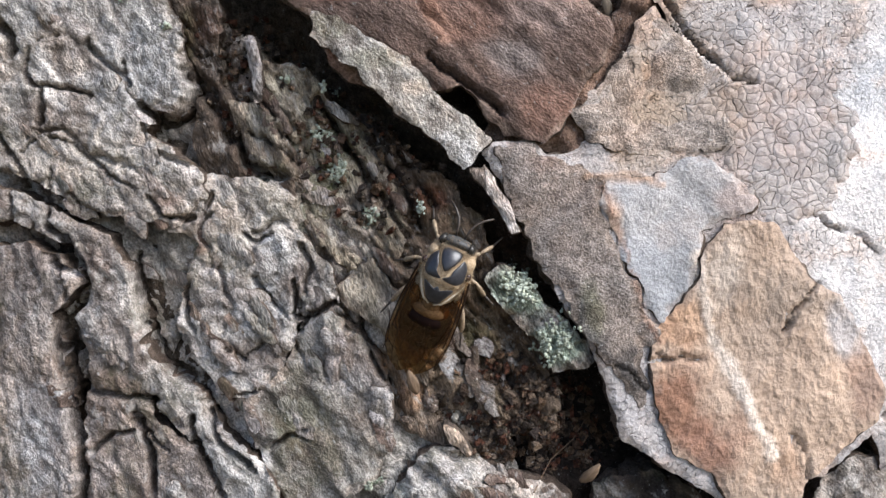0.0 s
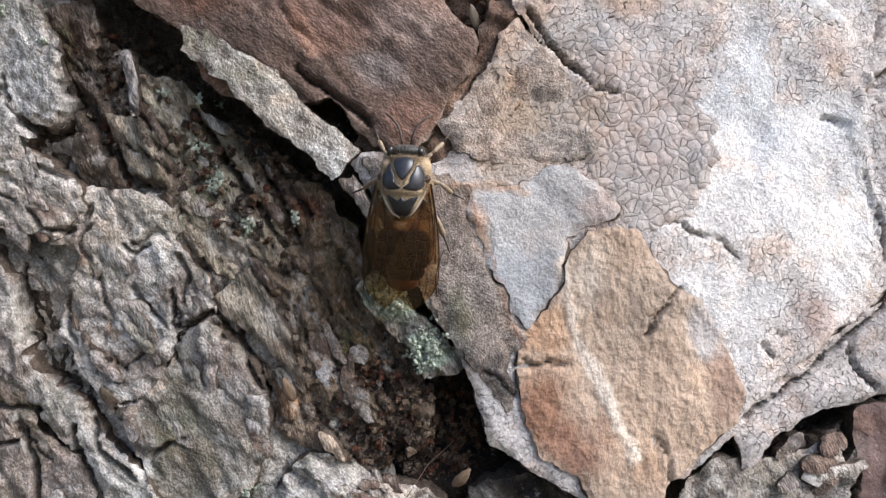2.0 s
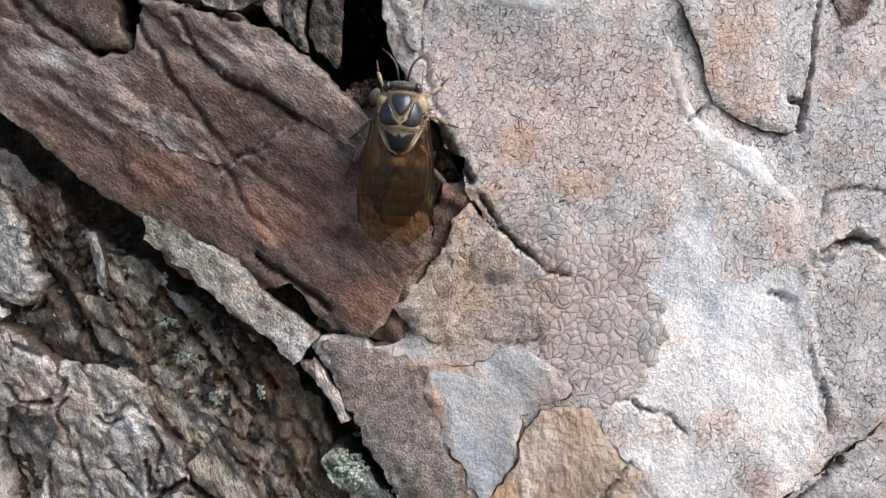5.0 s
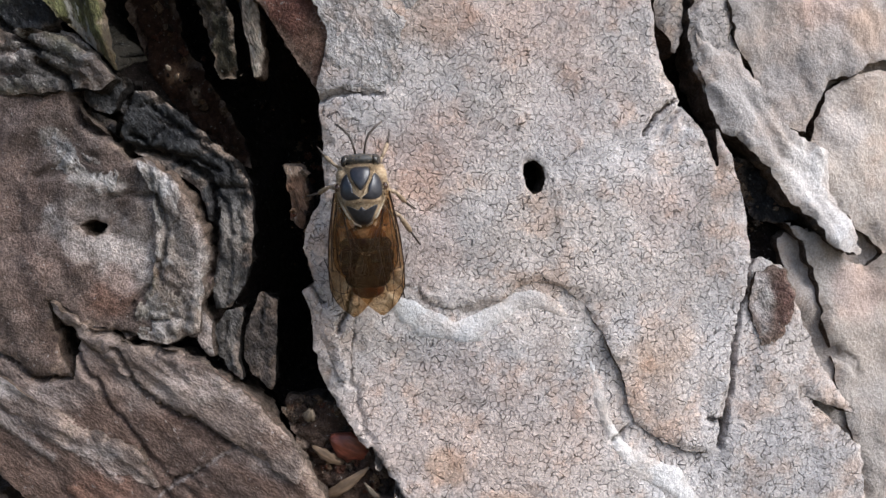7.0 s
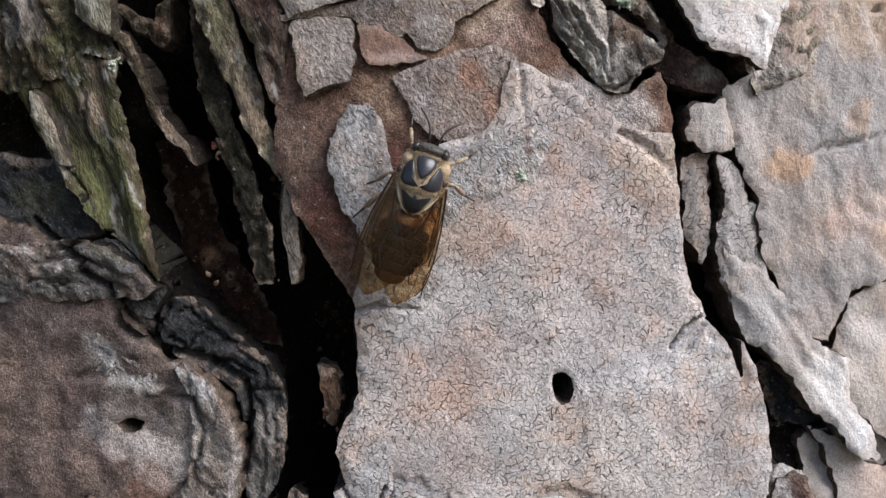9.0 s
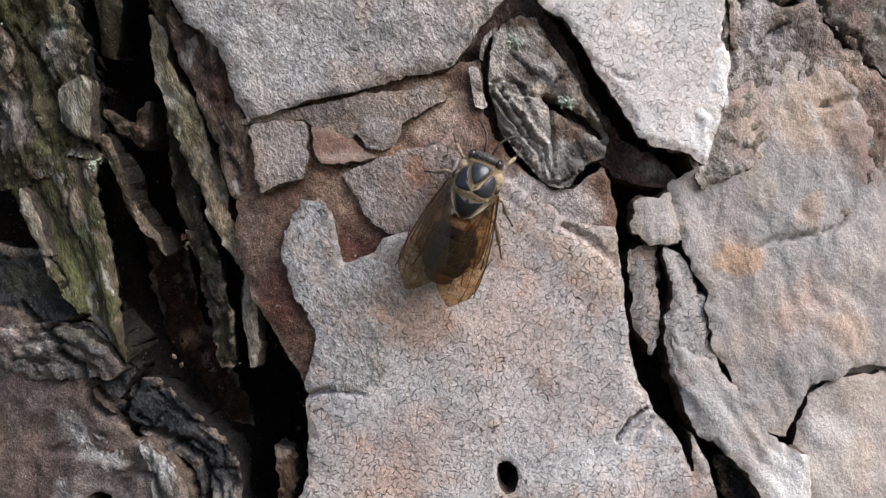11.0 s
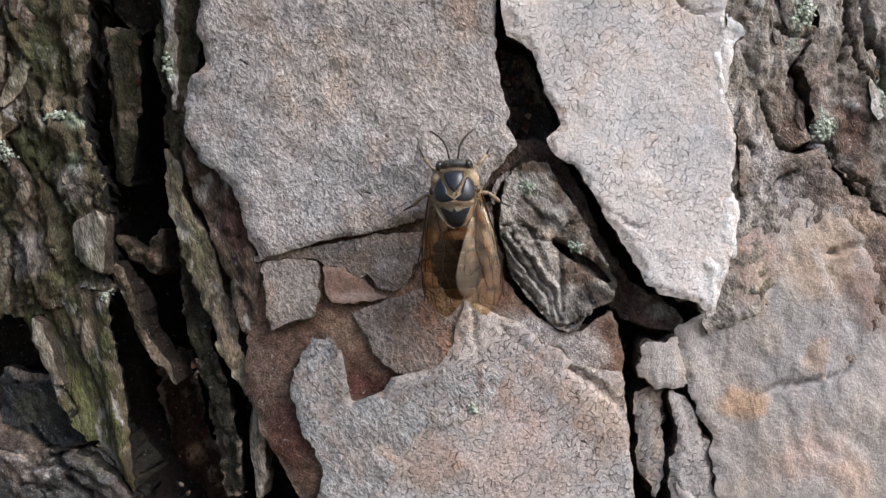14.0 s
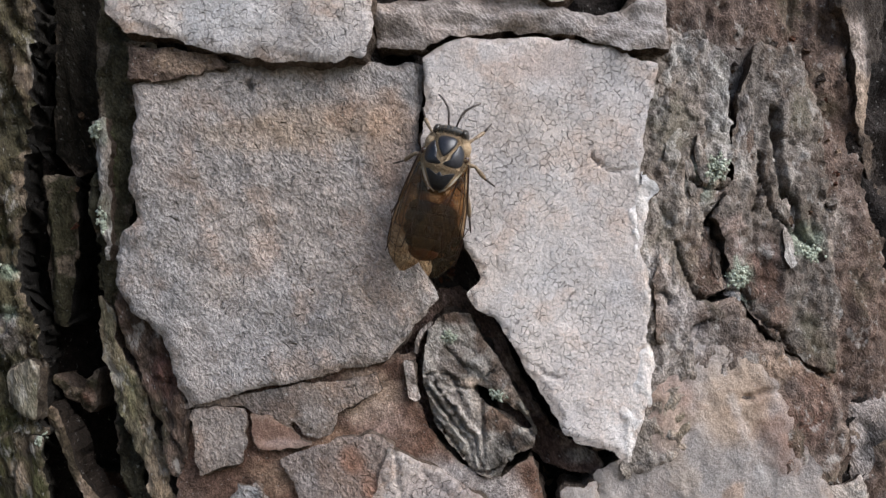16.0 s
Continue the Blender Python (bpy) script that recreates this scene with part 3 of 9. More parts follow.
STREAKS = [
    ([(17.7, 55.6), (18.3, 52.0), (19.3, 47.4), (19.1, 43.2), (19.7, 39.6), (19.5, 37.5)], 0.36, CHALK, 0.8),
    ([(20.9, 46.4), (22.3, 43.3), (22.7, 39.7), (22.1, 38.6)], 0.6, PALEGREY, 0.6),
    ([(27.6, 34.0), (29.9, 28.8), (31.0, 25.7)], 0.5, PALEGREY, 0.6),
    ([(20.4, 19.8), (22.5, 19.3)], 1.2, ORANGE, 0.6),
    ([(28.3, 25.1), (27.8, 23.0)], 1, ORANGE, 0.5),
    ([(23.0, 48.6), (25.2, 44.5)], 1, UMBER, 0.6),
    ([(26.2, 50.3), (29.0, 46.8)], 1, FOXED, 0.6),
    ([(28.2, 47.2), (28.8, 44.6)], 0.5, LICHEN_GREEN, 0.7),
    ([(30.7, 46.8), (33.0, 41.6)], 1.4, RUST, 0.5),
    ([(31.5, 31.0), (33.1, 27.8)], 1.6, RUST, 0.5),
    ([(17.5, 31.7), (17.9, 27.5)], 0.3, CHALK, 0.8),
    ([(21.7, 33.4), (23.5, 25.6)], 1.6, SAND, 0.4),
    ([(-3.3, 22.9), (-2.8, 20.3)], 0.35, RED, 0.6),
    ([(13.2, -43.9), (13.6, -48.2), (15.4, -51.0), (18.2, -54.4)], 0.9, CHALK, 0.6),
    # painted highlight along the tan layer's left side
    ([(-8.6, -51.5), (-7.9, -56.7), (-5.1, -62.3), (-2.9, -67.4)], 0.55, (0.72, 0.62, 0.53), 0.75),
    ([(-18.8, -55.8), (-16.9, -59.6), (-14.5, -66.6)], 0.5, STONE, 0.6),
    ([(-19.3, -53.0), (-17.8, -56.8), (-15.9, -59.6), (-13.1, -62.4)], 0.7, NEAR_BLACK, 0.45),
    ([(-16.4, -45.8), (-14.5, -51.0), (-13.1, -55.8), (-11.7, -58.6)], 0.22, FOX, 0.6),
    ([(12.0, -54.8), (14.3, -56.7)], 1.2, PINK, 0.5),
    ([(-17.8, -44.9), (-14.0, -44.6), (-11.6, -45.6)], 0.3, ORANGE, 0.5),
    ([(-52.3, -17.2), (-49.4, -19.3), (-46.4, -21.9), (-43.5, -24.0)], 0.5, GREY, 0.6),
    ([(-33.9, -27.7), (-30.1, -25.2), (-26.8, -23.5)], 0.13, PALEGREY, 0.45),
    ([(-47.4, -20.3), (-42.3, -23.0), (-37.4, -26.1)], 0.4, GREY, 0.4),
    ([(-21.3, -4.8), (-19.4, -6.3), (-17.0, -7.5)], 0.7, CHALK, 0.4),
    ([(-41.6, -27.1), (-39.6, -29.2)], 0.9, FOX, 0.6),
    ([(-31.4, -30.3), (-29.5, -33.5)], 0.8, FOX, 0.5),
    ([(-34.2, 2.3), (-32.0, 1.2), (-30.3, -0.3)], 0.35, PALEGREY, 0.7),
    ([(-41.3, 4.3), (-39.5, 1.3), (-36.1, -0.2)], 0.8, ASH, 0.5),
    ([(-29.2, -3.8), (-28.8, -5.9), (-29.5, -10.0)], 0.4, PALEGREY, 0.6),
    ([(-41.8, -2.8), (-39.4, -5.3), (-34.9, -5.8)], 1.2, PALEGREY, 0.45),
    ([(-32.6, -0.8), (-30.7, -2.8), (-30.1, -6.9)], 0.5, CINDER, 0.6),
    ([(-46.5, 12.7), (-43.8, 10.8)], 0.5, PALEGREY, 0.5),
    ([(14.2, 5.1), (14.8, 2.5)], 0.8, UMBER, 0.4),
    ([(-52.6, -57.5), (-52.1, -58.5), (-50.8, -59.5)], 0.55, CHALK, 0.85),
    ([(-55.9, -59.1), (-55.2, -60.4), (-54.2, -61.4)], 0.5, CHALK, 0.8),
    ([(-49.6, -64.5), (-48.9, -66.4), (-48.1, -67.9), (-46.5, -68.8), (-45.2, -70.2)], 0.8, CHALK, 0.8),
    ([(-65.5, -34.9), (-64.9, -36.4), (-64.4, -38.1)], 1, CHALK, 0.6),
    ([(-52.0, -44.4), (-51.2, -46.9), (-50.9, -49.4)], 0.6, PALEGREY, 0.7),
    ([(-52.3, -52.5), (-49.2, -53.9)], 0.7, PALEGREY, 0.7),
    ([(-44.6, -50.2), (-43.6, -50.8)], 0.4, CHALK, 0.9),
    ([(-64.0, -30.4), (-61.6, -32.5), (-62.2, -33.9)], 0.9, PALEGREY, 0.5),
    ([(-60.9, -56.7), (-61.5, -59.8)], 0.5, GREY, 0.5),
    ([(-59.2, -48.5), (-57.1, -49.5), (-55.5, -51.5)], 1.6, NEAR_BLACK, 0.5),
    ([(-48.7, -52.4), (-46.6, -53.3), (-45.1, -51.3)], 0.5, PALEGREY, 0.5),
    ([(-69.7, -46.0), (-69.5, -49.6)], 1.2, UMBER, 0.5),
    ([(-66.9, -47.5), (-66.1, -52.2), (-67.1, -55.9)], 1.2, UMBER, 0.5),
    ([(-60.9, -53.1), (-59.3, -57.7), (-57.1, -61.7)], 1.4, UMBER, 0.5),
    ([(-61.5, -62.9), (-57.1, -64.3)], 1.2, UMBER, 0.7),
    ([(-51.3, -54.4), (-49.7, -57.4)], 1.2, STONE, 0.5),
    ([(-47.1, -66.3), (-45.0, -67.7)], 1.2, STONE, 0.6),
    ([(-40.5, -59.1), (-36.5, -62.9)], 2, PALEGREY, 0.4),
    ([(-38.6, -56.1), (-36.6, -58.5), (-34.1, -62.9), (-33.9, -68.2)], 0.3, PALEGREY, 0.7),
    ([(-47.9, -39.0), (-46.7, -42.5), (-43.6, -43.4)], 0.5, SAND, 0.5),
]


# ---- reliefs: millimetres of height over a plate ----
def steps(h, n, sharp=0.8):
    """Flaky terraces out of a smooth swell."""
    k = np.floor(h * n)
    return (k + smooth(sharp, 1.0, h * n - k)) / n


def gentle(a=0.3, size=7, b=0.08):
    return lambda x, z, s: a * fbm(x, z, size, s, 3) + b * fbm(x, z, 1.9, s + 9, 2)


def grained(lean, a=0.7, size=3.0, stretch=6, b=0.12):
    def f(x, z, s):
        u, v = turned(x, z, lean, stretch)
        return a * fbm(u, v, size, s, 4) + b * fbm(u, v, 0.8, s + 5, 3)
    return f


def rippled(lean, a=0.12, size=1.1):
    """Beaded ripples along the grain."""
    def f(x, z, s):
        u, v = turned(x + 0.5 * fbm(x, z, 4, s + 3, 2), z, lean, 2.3)
        return 1.9 * a * fbm(u, v, size, s + 1, 1) * (0.6 + 0.5 * fbm(x, z, 5, s + 8, 2))
    return f


def craggy(lean, a=1.6, size=5.0, stretch=2.2, b=0.5, crease=1.0):
    """Deeply weathered cork: swellings between winding furrows."""
    def f(x, z, s):
        wx, wz = x + 1.4 * fbm(x, z, 6, s + 21, 3), z + 1.4 * fbm(x, z, 6, s + 22, 3)
        u, v = turned(wx, wz, lean, stretch)
        big = ridged(u, v, size, s, 3)
        small = ridged(u * 1.1, v, size * 0.32, s + 11, 3)
        scales = steps(fbm(u, v, size * 0.9, s + 14, 4), 3.0)
        folds = np.exp(-(fbm(u, v, size * 0.8, s + 31, 3) / 0.055) ** 2) + 0.7 * np.exp(-(fbm(wx, wz, size * 0.6, s + 33, 2) / 0.06) ** 2)
        return -0.42 * min(a, 1.0) * crease * folds + a * (0.55 - big) * 1.3 + b * (0.5 - small) * 1.4 + 0.38 * a * scales + (0.08 + 0.09 * a) * fbm(x, z, 0.9, s + 4, 4, 0.6)
    return f


def swirled(cx, cz, size=3.0, a=0.6):
    """Rings of bark grown round a knot."""
    def f(x, z, s):
        r = np.hypot(x - cx, (z - cz) * 0.8) + 0.8 * fbm(x, z, 5, s, 3)
        return 0.22 * a * np.sin(r * 2 * math.pi / size) + a * fbm(x, z, 5, s + 3, 4) + 0.4 * a * steps(fbm(x, z, 4, s + 6, 4), 2.5) - 0.9 * np.exp(-(r / 3.0) ** 2)
    return f


# ---- the trunk: a deep cork body that every plate sits on, from the ground up ----
FISSURES = [([(-36.5, 66.6), (-35.7, 55.5), (-34.7, 41.9), (-32.5, 19.4), (-35.8, 18.7), (-29.0, 10.9), (-23.3, 3.2), (-22.2, 5.2), (-22.2, -4.5), (-21.8, -18.8), (-22.1, -11.7)], 4.8, 18.0),
            ([(-48.1, -25.4), (-43.9, -31.0), (-38.7, -37.1), (-32.4, -43.2), (-27.3, -47.8), (-23.6, -57.9), (-17.0, -64.8), (-11.1, -71.0)], 2.2, 3.5),
            ([(-2.4, 51.9), (1.3, 43.8), (7.0, 34.0), (11.1, 27.4), (12.9, 19.2), (11.6, 21.1), (12.9, 10.2), (15.4, 8.4), (20.6, 0.1), (24.7, -3.8)], 1.4, 3.0)]


def cork_depth(x, z):
    """How far the cork between the plates lies below the mean face."""
    d = 4.6 + 1.1 * fbm(x, z, 6, 3, 4) + 1.5 * (0.5 - ridged(*turned(x, z, -30, 2.5), 4.0, 9, 3)) - 0.7 * steps(fbm(x, z, 3.0, 12, 4), 3)
    for line, width, deep in FISSURES:
        dist, _ = line_distance(x, z, line)
        d = d + deep * np.exp(-(dist / width) ** 2)
    return d + 5.0 * smooth(-36, -50, x) * smooth(-20, 30, z)


def trunk_body():
    """A round trunk of about 24 cm; its face behind the plates is furrowed cork."""
    R = 118.0
    half = np.concatenate([np.arange(0, 0.62, 0.0038), np.linspace(0.62, math.pi, 60)])
    ang = np.concatenate([-half[:0:-1], half[:-1]])
    zz = np.concatenate([np.linspace(-1150, -85, 60, endpoint=False), np.arange(-85, 85, 0.45), np.linspace(85, 1500, 80)])
    A, Z = np.meshgrid(ang, zz, indexing="ij")
    a, z = A.ravel(), Z.ravel()
    x = R * np.sin(a) - 12
    arc = R * a - 12
    flat = np.abs(a) < 0.75
    depth = np.where(flat, cork_depth(x, z), 5 + 2.5 * fbm(arc, z / 2.5, 9, 3, 4))
    face = base(np.clip(x, -75, 50), np.clip(z, -80, 80)) + depth
    round_y = R * (1 - np.cos(a)) + depth + 2
    near = smooth(0.75, 0.5, np.abs(a))
    y = face * near + round_y * (1 - near)
    note_height(x[flat], y[flat], z[flat])
    m, nu = len(zz), len(ang)
    i, j = [q.ravel() for q in np.meshgrid(np.arange(nu), np.arange(m - 1), indexing="ij")]
    k = (i + 1) % nu
    faces = np.stack([i * m + j, k * m + j, k * m + j + 1, i * m + j + 1], 1)
    # near-black ground tone holds the shade of fissures; brown stains keep the pit lighter
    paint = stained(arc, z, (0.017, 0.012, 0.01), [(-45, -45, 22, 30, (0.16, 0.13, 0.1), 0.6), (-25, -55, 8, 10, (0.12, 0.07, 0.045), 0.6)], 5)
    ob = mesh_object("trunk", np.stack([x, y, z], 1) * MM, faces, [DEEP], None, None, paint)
    return tagged(ob, "pine trunk with deeply furrowed brown cork, toned near black for shade", "tree trunk", kind="structure")


trunk = trunk_body()


def forest_floor():
    """The ground that the tree stands on, out to the horizon."""
    r = np.concatenate([np.linspace(0.02, 3, 40), np.geomspace(3.3, 900, 40)])
    a = np.linspace(0, 2 * math.pi, 96, endpoint=False)
    A, Q = np.meshgrid(a, r, indexing="ij")
    x, y = (Q * np.cos(A)).ravel(), (Q * np.sin(A)).ravel()
    z = -1.15 + 0.03 * fbm(x * 10, y * 10, 8, 51, 4) * np.clip(Q.ravel(), 0, 1)
    m = len(r)
    i, j = [q.ravel() for q in np.meshgrid(np.arange(len(a)), np.arange(m - 1), indexing="ij")]
    k = (i + 1) % len(a)
    faces = np.stack([i * m + j, i * m + j + 1, k * m + j + 1, k * m + j], 1)
    paint = stained(x * 20, y * 20, (0.1, 0.085, 0.05), [], 52)
    tagged(mesh_object("ground", np.stack([x, y + 0.118, z], 1), faces, [DEEP], None, None, paint), "brown forest floor of needles and soil", "ground", kind="structure")


forest_floor()


def lower_sheet(x, z, s=0):
    s = 77
    return 0.4 * fbm(x, z, 11, s, 3) + 0.07 * fbm(x, z, 1.5, s + 9, 3) + 0.12 * np.sin((x * 0.75 - z * 0.35 + 1.2 * fbm(x, z, 6, s + 2, 3)) * 1.5) * smooth(-2, 12, x - (z + 52) * 0.2)


def over(extra):
    """A thin layer that follows the sheet under it."""
    return lambda x, z, s: lower_sheet(x, z) + 0.14 + extra(x, z, s)


def flush(extra):
    """A patch of other skin in the sheet, level with it."""
    return lambda x, z, s: lower_sheet(x, z) + 0.06 + extra(x, z, s)


def upper_sheet(x, z, s=0):
    return 0.35 * fbm(x, z, 9, 171, 3) + 0.07 * fbm(x, z, 1.9, 180, 2)


def on_upper(extra):
    return lambda x, z, s: upper_sheet(x, z) + extra(x, z, s)


def on_brown(extra):
    return lambda x, z, s: brown_folds(x, z) + extra(x, z, s)


def brown_folds(x, z, s=0):
    s = 33
    u, v = turned(x, z, -52, 7)
    return 0.28 * fbm(u, v, 3.4, s, 4) + 0.22 * steps(fbm(u, v, 5.0, s + 8, 4), 2.5, 0.9) + 0.25 * (0.5 - ridged(u, v * 2, 5.5, s + 4, 3)) + 0.1 * fbm(u, v * 3, 0.9, s + 5, 3) - 0.3 * np.exp(-(fbm(u, v, 4.5, s + 20, 3) / 0.04) ** 2)



# ---- the broad pale plate in the middle: a lower sheet, an upper sheet over it ----
# large WHITE stains also carry the brightness of the flank turned to the light
low_sheet = plate("bark_plate", [(-18.9, -8.7), (-14.4, -7.3), (-14.5, -6.7), (-5.7, -5.9), (6.1, -7.9), (15.2, -10.5), (20.7, -7.6), (23.0, -8.7), (26.1, -17.8), (29.6, -22.6), (24.5, -20.5), (29.8, -25.2), (30.4, -39.3), (28.4, -34.7), (28.9, -43.6), (26.4, -49.9), (16.2, -56.7), (5.8, -65.0), (1.4, -69.0), (-3.2, -70.3), (-6.4, -71.9), (-10.0, -69.7), (-14.9, -66.2), (-17.0, -59.5), (-21.5, -52.1), (-22.9, -48.5), (-26.5, -42.9), (-25.7, -42.1), (-22.1, -42.1), (-20.9, -43.1), (-18.5, -42.5), (-17.3, -41.3), (-18.5, -39.6), (-18.0, -38.1), (-15.2, -35.8), (-13.8, -32.0), (-12.1, -30.1), (-10.3, -33.1), (-11.4, -31.9), (-12.9, -29.3), (-12.9, -26.6), (-14.4, -25.8), (-15.2, -23.7), (-18.0, -18.9), (-19.4, -14.8), (-19.7, -11.9)],
      0.25, 6.5, PALE, PALEGREY, trunk, relief=lower_sheet,
      stains=[(-10.4, -13.1, 2.2, 1.7, WHITE, 0.3), (-6.5, -13.7, 2.4, 1.5, WHITE, 0.35), (-3.5, -12.6, 1.7, 1.5, WHITE, 0.3), (0.5, -11.5, 2.4, 1.2, WHITE, 0.3), (4.2, -14.6, 1.2, 2.2, WHITE, 0.35), (5.8, -19.6, 1.2, 2.9, WHITE, 0.35), (7.8, -24.7, 1.9, 1.9, WHITE, 0.35), (12.3, -27.9, 2.9, 1.7, WHITE, 0.35), (-5.9, -22.3, 11.7, 8.3, PINK, 0.35), (-7.9, -25.7, 1.9, 1.7, ORANGE, 0.5), (-3.0, -29.3, 2.9, 1.2, ORANGE, 0.45), (0.3, -38.4, 6.3, 6.3, PINK, 0.45)] + [(14.9, -34.8, 1.5, 1.5, ORANGE, 0.5), (14.1, -18.8, 4.4, 5.8, PINK, 0.5), (-11.2, -41.2, 5.8, 2.9, SAND, 0.6), (-14.6, -38.1, 3.4, 3.4, SAND, 0.5), (-10.9, -34.2, 5.4, 4.4, SAND, 0.5), (-2.8, -43.4, 5.4, 5.8, PINK, 0.5), (14.6, -33.8, 2.9, 1.9, PINK, 0.5), (14.3, -56.0, 3.4, 2.4, PINK, 0.7), (13.0, -55.9, 1.9, 2.2, PINK, 0.6), (-11.4, -38.9, 5.8, 3.9, SAND, 0.55), (5.2, -44.6, 7.3, 12.7, WHITE, 0.55), (4.1, -54.5, 6.8, 5.4, WHITE, 0.6)] + [(12.4, -46.9, 4.4, 9.7, WHITE, 0.4), (9.4, -43.0, 8.8, 9.7, WHITE, 0.4), (15.0, -49.8, 2.9, 6.3, WHITE, 0.7), (8.7, -42.6, 7.8, 7.8, WHITE, 0.35)],
      cuts=[([(-15.2, -8.7), (-16.3, -11.7), (-16.5, -15.8), (-15.9, -20.4), (-14.2, -24.6)], 0.25, 0.6), ([(1.5, -48.2), (3.2, -49.2), (4.8, -49.5)], 0.25, 0.5), ([(-1.6, -57.5), (-0.6, -55.6), (0.9, -54.0)], 0.3, 0.6), ([(24.8, -50.4), (19.7, -53.7), (16.2, -56.7), (11.2, -60.6), (6.3, -64.3)], 0.55, 1.1)] + [([(18.6, -35.3), (21.7, -34.2), (25.6, -36.2)], 0.5, 1), ([(17.5, -44.0), (18.0, -47.9), (18.9, -50.8)], 0.25, 0.5), ([(14.0, -39.2), (15.9, -39.6)], 0.3, 0.6), ([(22.2, -34.0), (18.3, -35.7), (16.8, -39.2), (17.3, -43.1), (18.6, -47.0), (20.4, -49.9)], 1, -0.4), ([(8.0, -58.2), (9.1, -59.4)], 0.3, 0.6)] + [([(7.4, -23.7), (8.5, -22.5)], 0.35, 0.6), ([(18.0, -36.4), (21.1, -34.6), (22.6, -35.0)], 0.5, 1.2)], jag=0.3, cell=0.22, strata=0.45, under=1.2,
      label="broad pale grey-pink bark plate with fine crackle and a bleached flank whitened toward the light")
top_sheet = plate("bark_plate", [(-16.8, 13.3), (-19.5, 19.1), (-18.7, 22.9), (-16.8, 25.2), (-15.5, 23.7), (-14.5, 19.0), (-11.8, 19.9), (-11.0, 21.2), (-6.8, 22.6), (-5.3, 24.8), (-4.6, 28.7), (0.5, 26.6), (5.6, 23.0), (9.9, 22.4), (11.4, 9.8), (13.3, 5.8), (15.3, 3.8), (17.0, -0.2), (16.6, 4.4), (18.8, -0.2), (19.8, -7.7), (19.5, -10.1), (18.6, -13.1), (18.0, -15.6), (17.7, -18.6), (17.3, -21.5), (16.3, -24.8), (15.1, -25.1), (13.4, -24.8), (10.9, -23.8), (8.9, -22.4), (8.1, -20.0), (7.7, -17.8), (6.2, -14.2), (4.5, -11.5), (2.5, -9.7), (0.5, -9.2), (-1.4, -9.7), (-3.7, -11.3), (-5.9, -11.9), (-8.6, -11.1), (-10.8, -9.8), (-12.7, -8.6), (-14.8, -8.0), (-15.4, -10.3), (-16.1, -13.9), (-16.5, -17.4), (-17.3, -17.4), (-18.3, -15.4), (-19.4, -12.6), (-19.8, -11.1), (-20.2, -9.6), (-19.1, -8.8), (-20.1, -5.5), (-19.6, -3.8), (-18.6, -2.1), (-17.9, -0.3), (-18.0, 2.5), (-18.1, 5.8), (-18.3, 8.2)],
      -0.14, 7.2, PALE, PALEGREY, trunk, relief=upper_sheet,
      stains=[(0.9, 15.4, 10.7, 5.4, PINK, 0.45), (9.1, 19.0, 4.4, 2.9, SAND, 0.35), (-8.4, 12.7, 4.4, 2.9, STONE, 0.5), (-10.6, 14.5, 5.8, 4.4, ORANGE, 0.35), (-10.8, -1.6, 5.4, 7.3, PINK, 0.5), (1.2, 11.1, 9.7, 7.8, PINK, 0.3), (11.4, -14.4, 3.4, 3.9, ORANGE, 0.35), (10.4, -2.1, 4.4, 3.4, PINK, 0.4), (-3.8, 6.2, 5.8, 4.9, PALEGREY, 0.5), (3.1, 23.1, 7.8, 5.4, PINK, 0.3), (16.7, -2.2, 2.4, 6.8, UMBER, 0.3), (14.5, 3.9, 1.9, 2.9, WHITE, 0.4)] + [(-17.4, 21.2, 2.4, 3.9, STONE, 0.9), (-11.1, 18.8, 4.4, 1.9, STONE, 0.6), (-6.5, 21.6, 1.9, 2.4, STONE, 0.5), (-16.7, 19.3, 3.4, 5.4, GREY, 0.8), (-15.7, 10.6, 2.9, 4.4, GREY, 0.6), (7.2, 20.4, 4.4, 2.9, SAND, 0.3), (-8.5, 18.9, 6.3, 2.4, GREY, 0.4), (10.3, -19.7, 3.4, 4.4, ORANGE, 0.3), (-7.6, 3.2, 5.8, 3.9, PINK, 0.4)],
      cuts=[([(-18.2, 7.2), (-15.7, 7.3), (-12.6, 7.3)], 0.35, 1.2), ([(13.5, 6.1), (12.2, 4.5), (10.9, 3.0)], 0.4, 1), ([(-8.6, 17.9), (-6.2, 17.9), (-3.8, 18.3), (-0.8, 18.8)], 0.5, 0.35), ([(5.2, 22.5), (7.8, 20.9), (9.8, 19.4)], 0.6, 0.7), ([(-4.1, 28.1), (-3.6, 24.8), (-2.9, 21.4), (-3.1, 19.5)], 0.3, 0.3)] + [([(-1.4, 26.7), (0.6, 24.3), (3.6, 22.4)], 0.3, 0.25)],
      holes=[[(-0.7, 1.1), (0.2, 1.4), (0.9, 0.9), (1.2, -0.2), (0.8, -1.3), (0.1, -1.6), (-0.5, -1.0), (-0.8, 0.2)]], jag=0.2, cell=0.22, lip=0.08, strata=0.3,
      label="pale grey bark sheet with pink stains and an oval beetle hole")
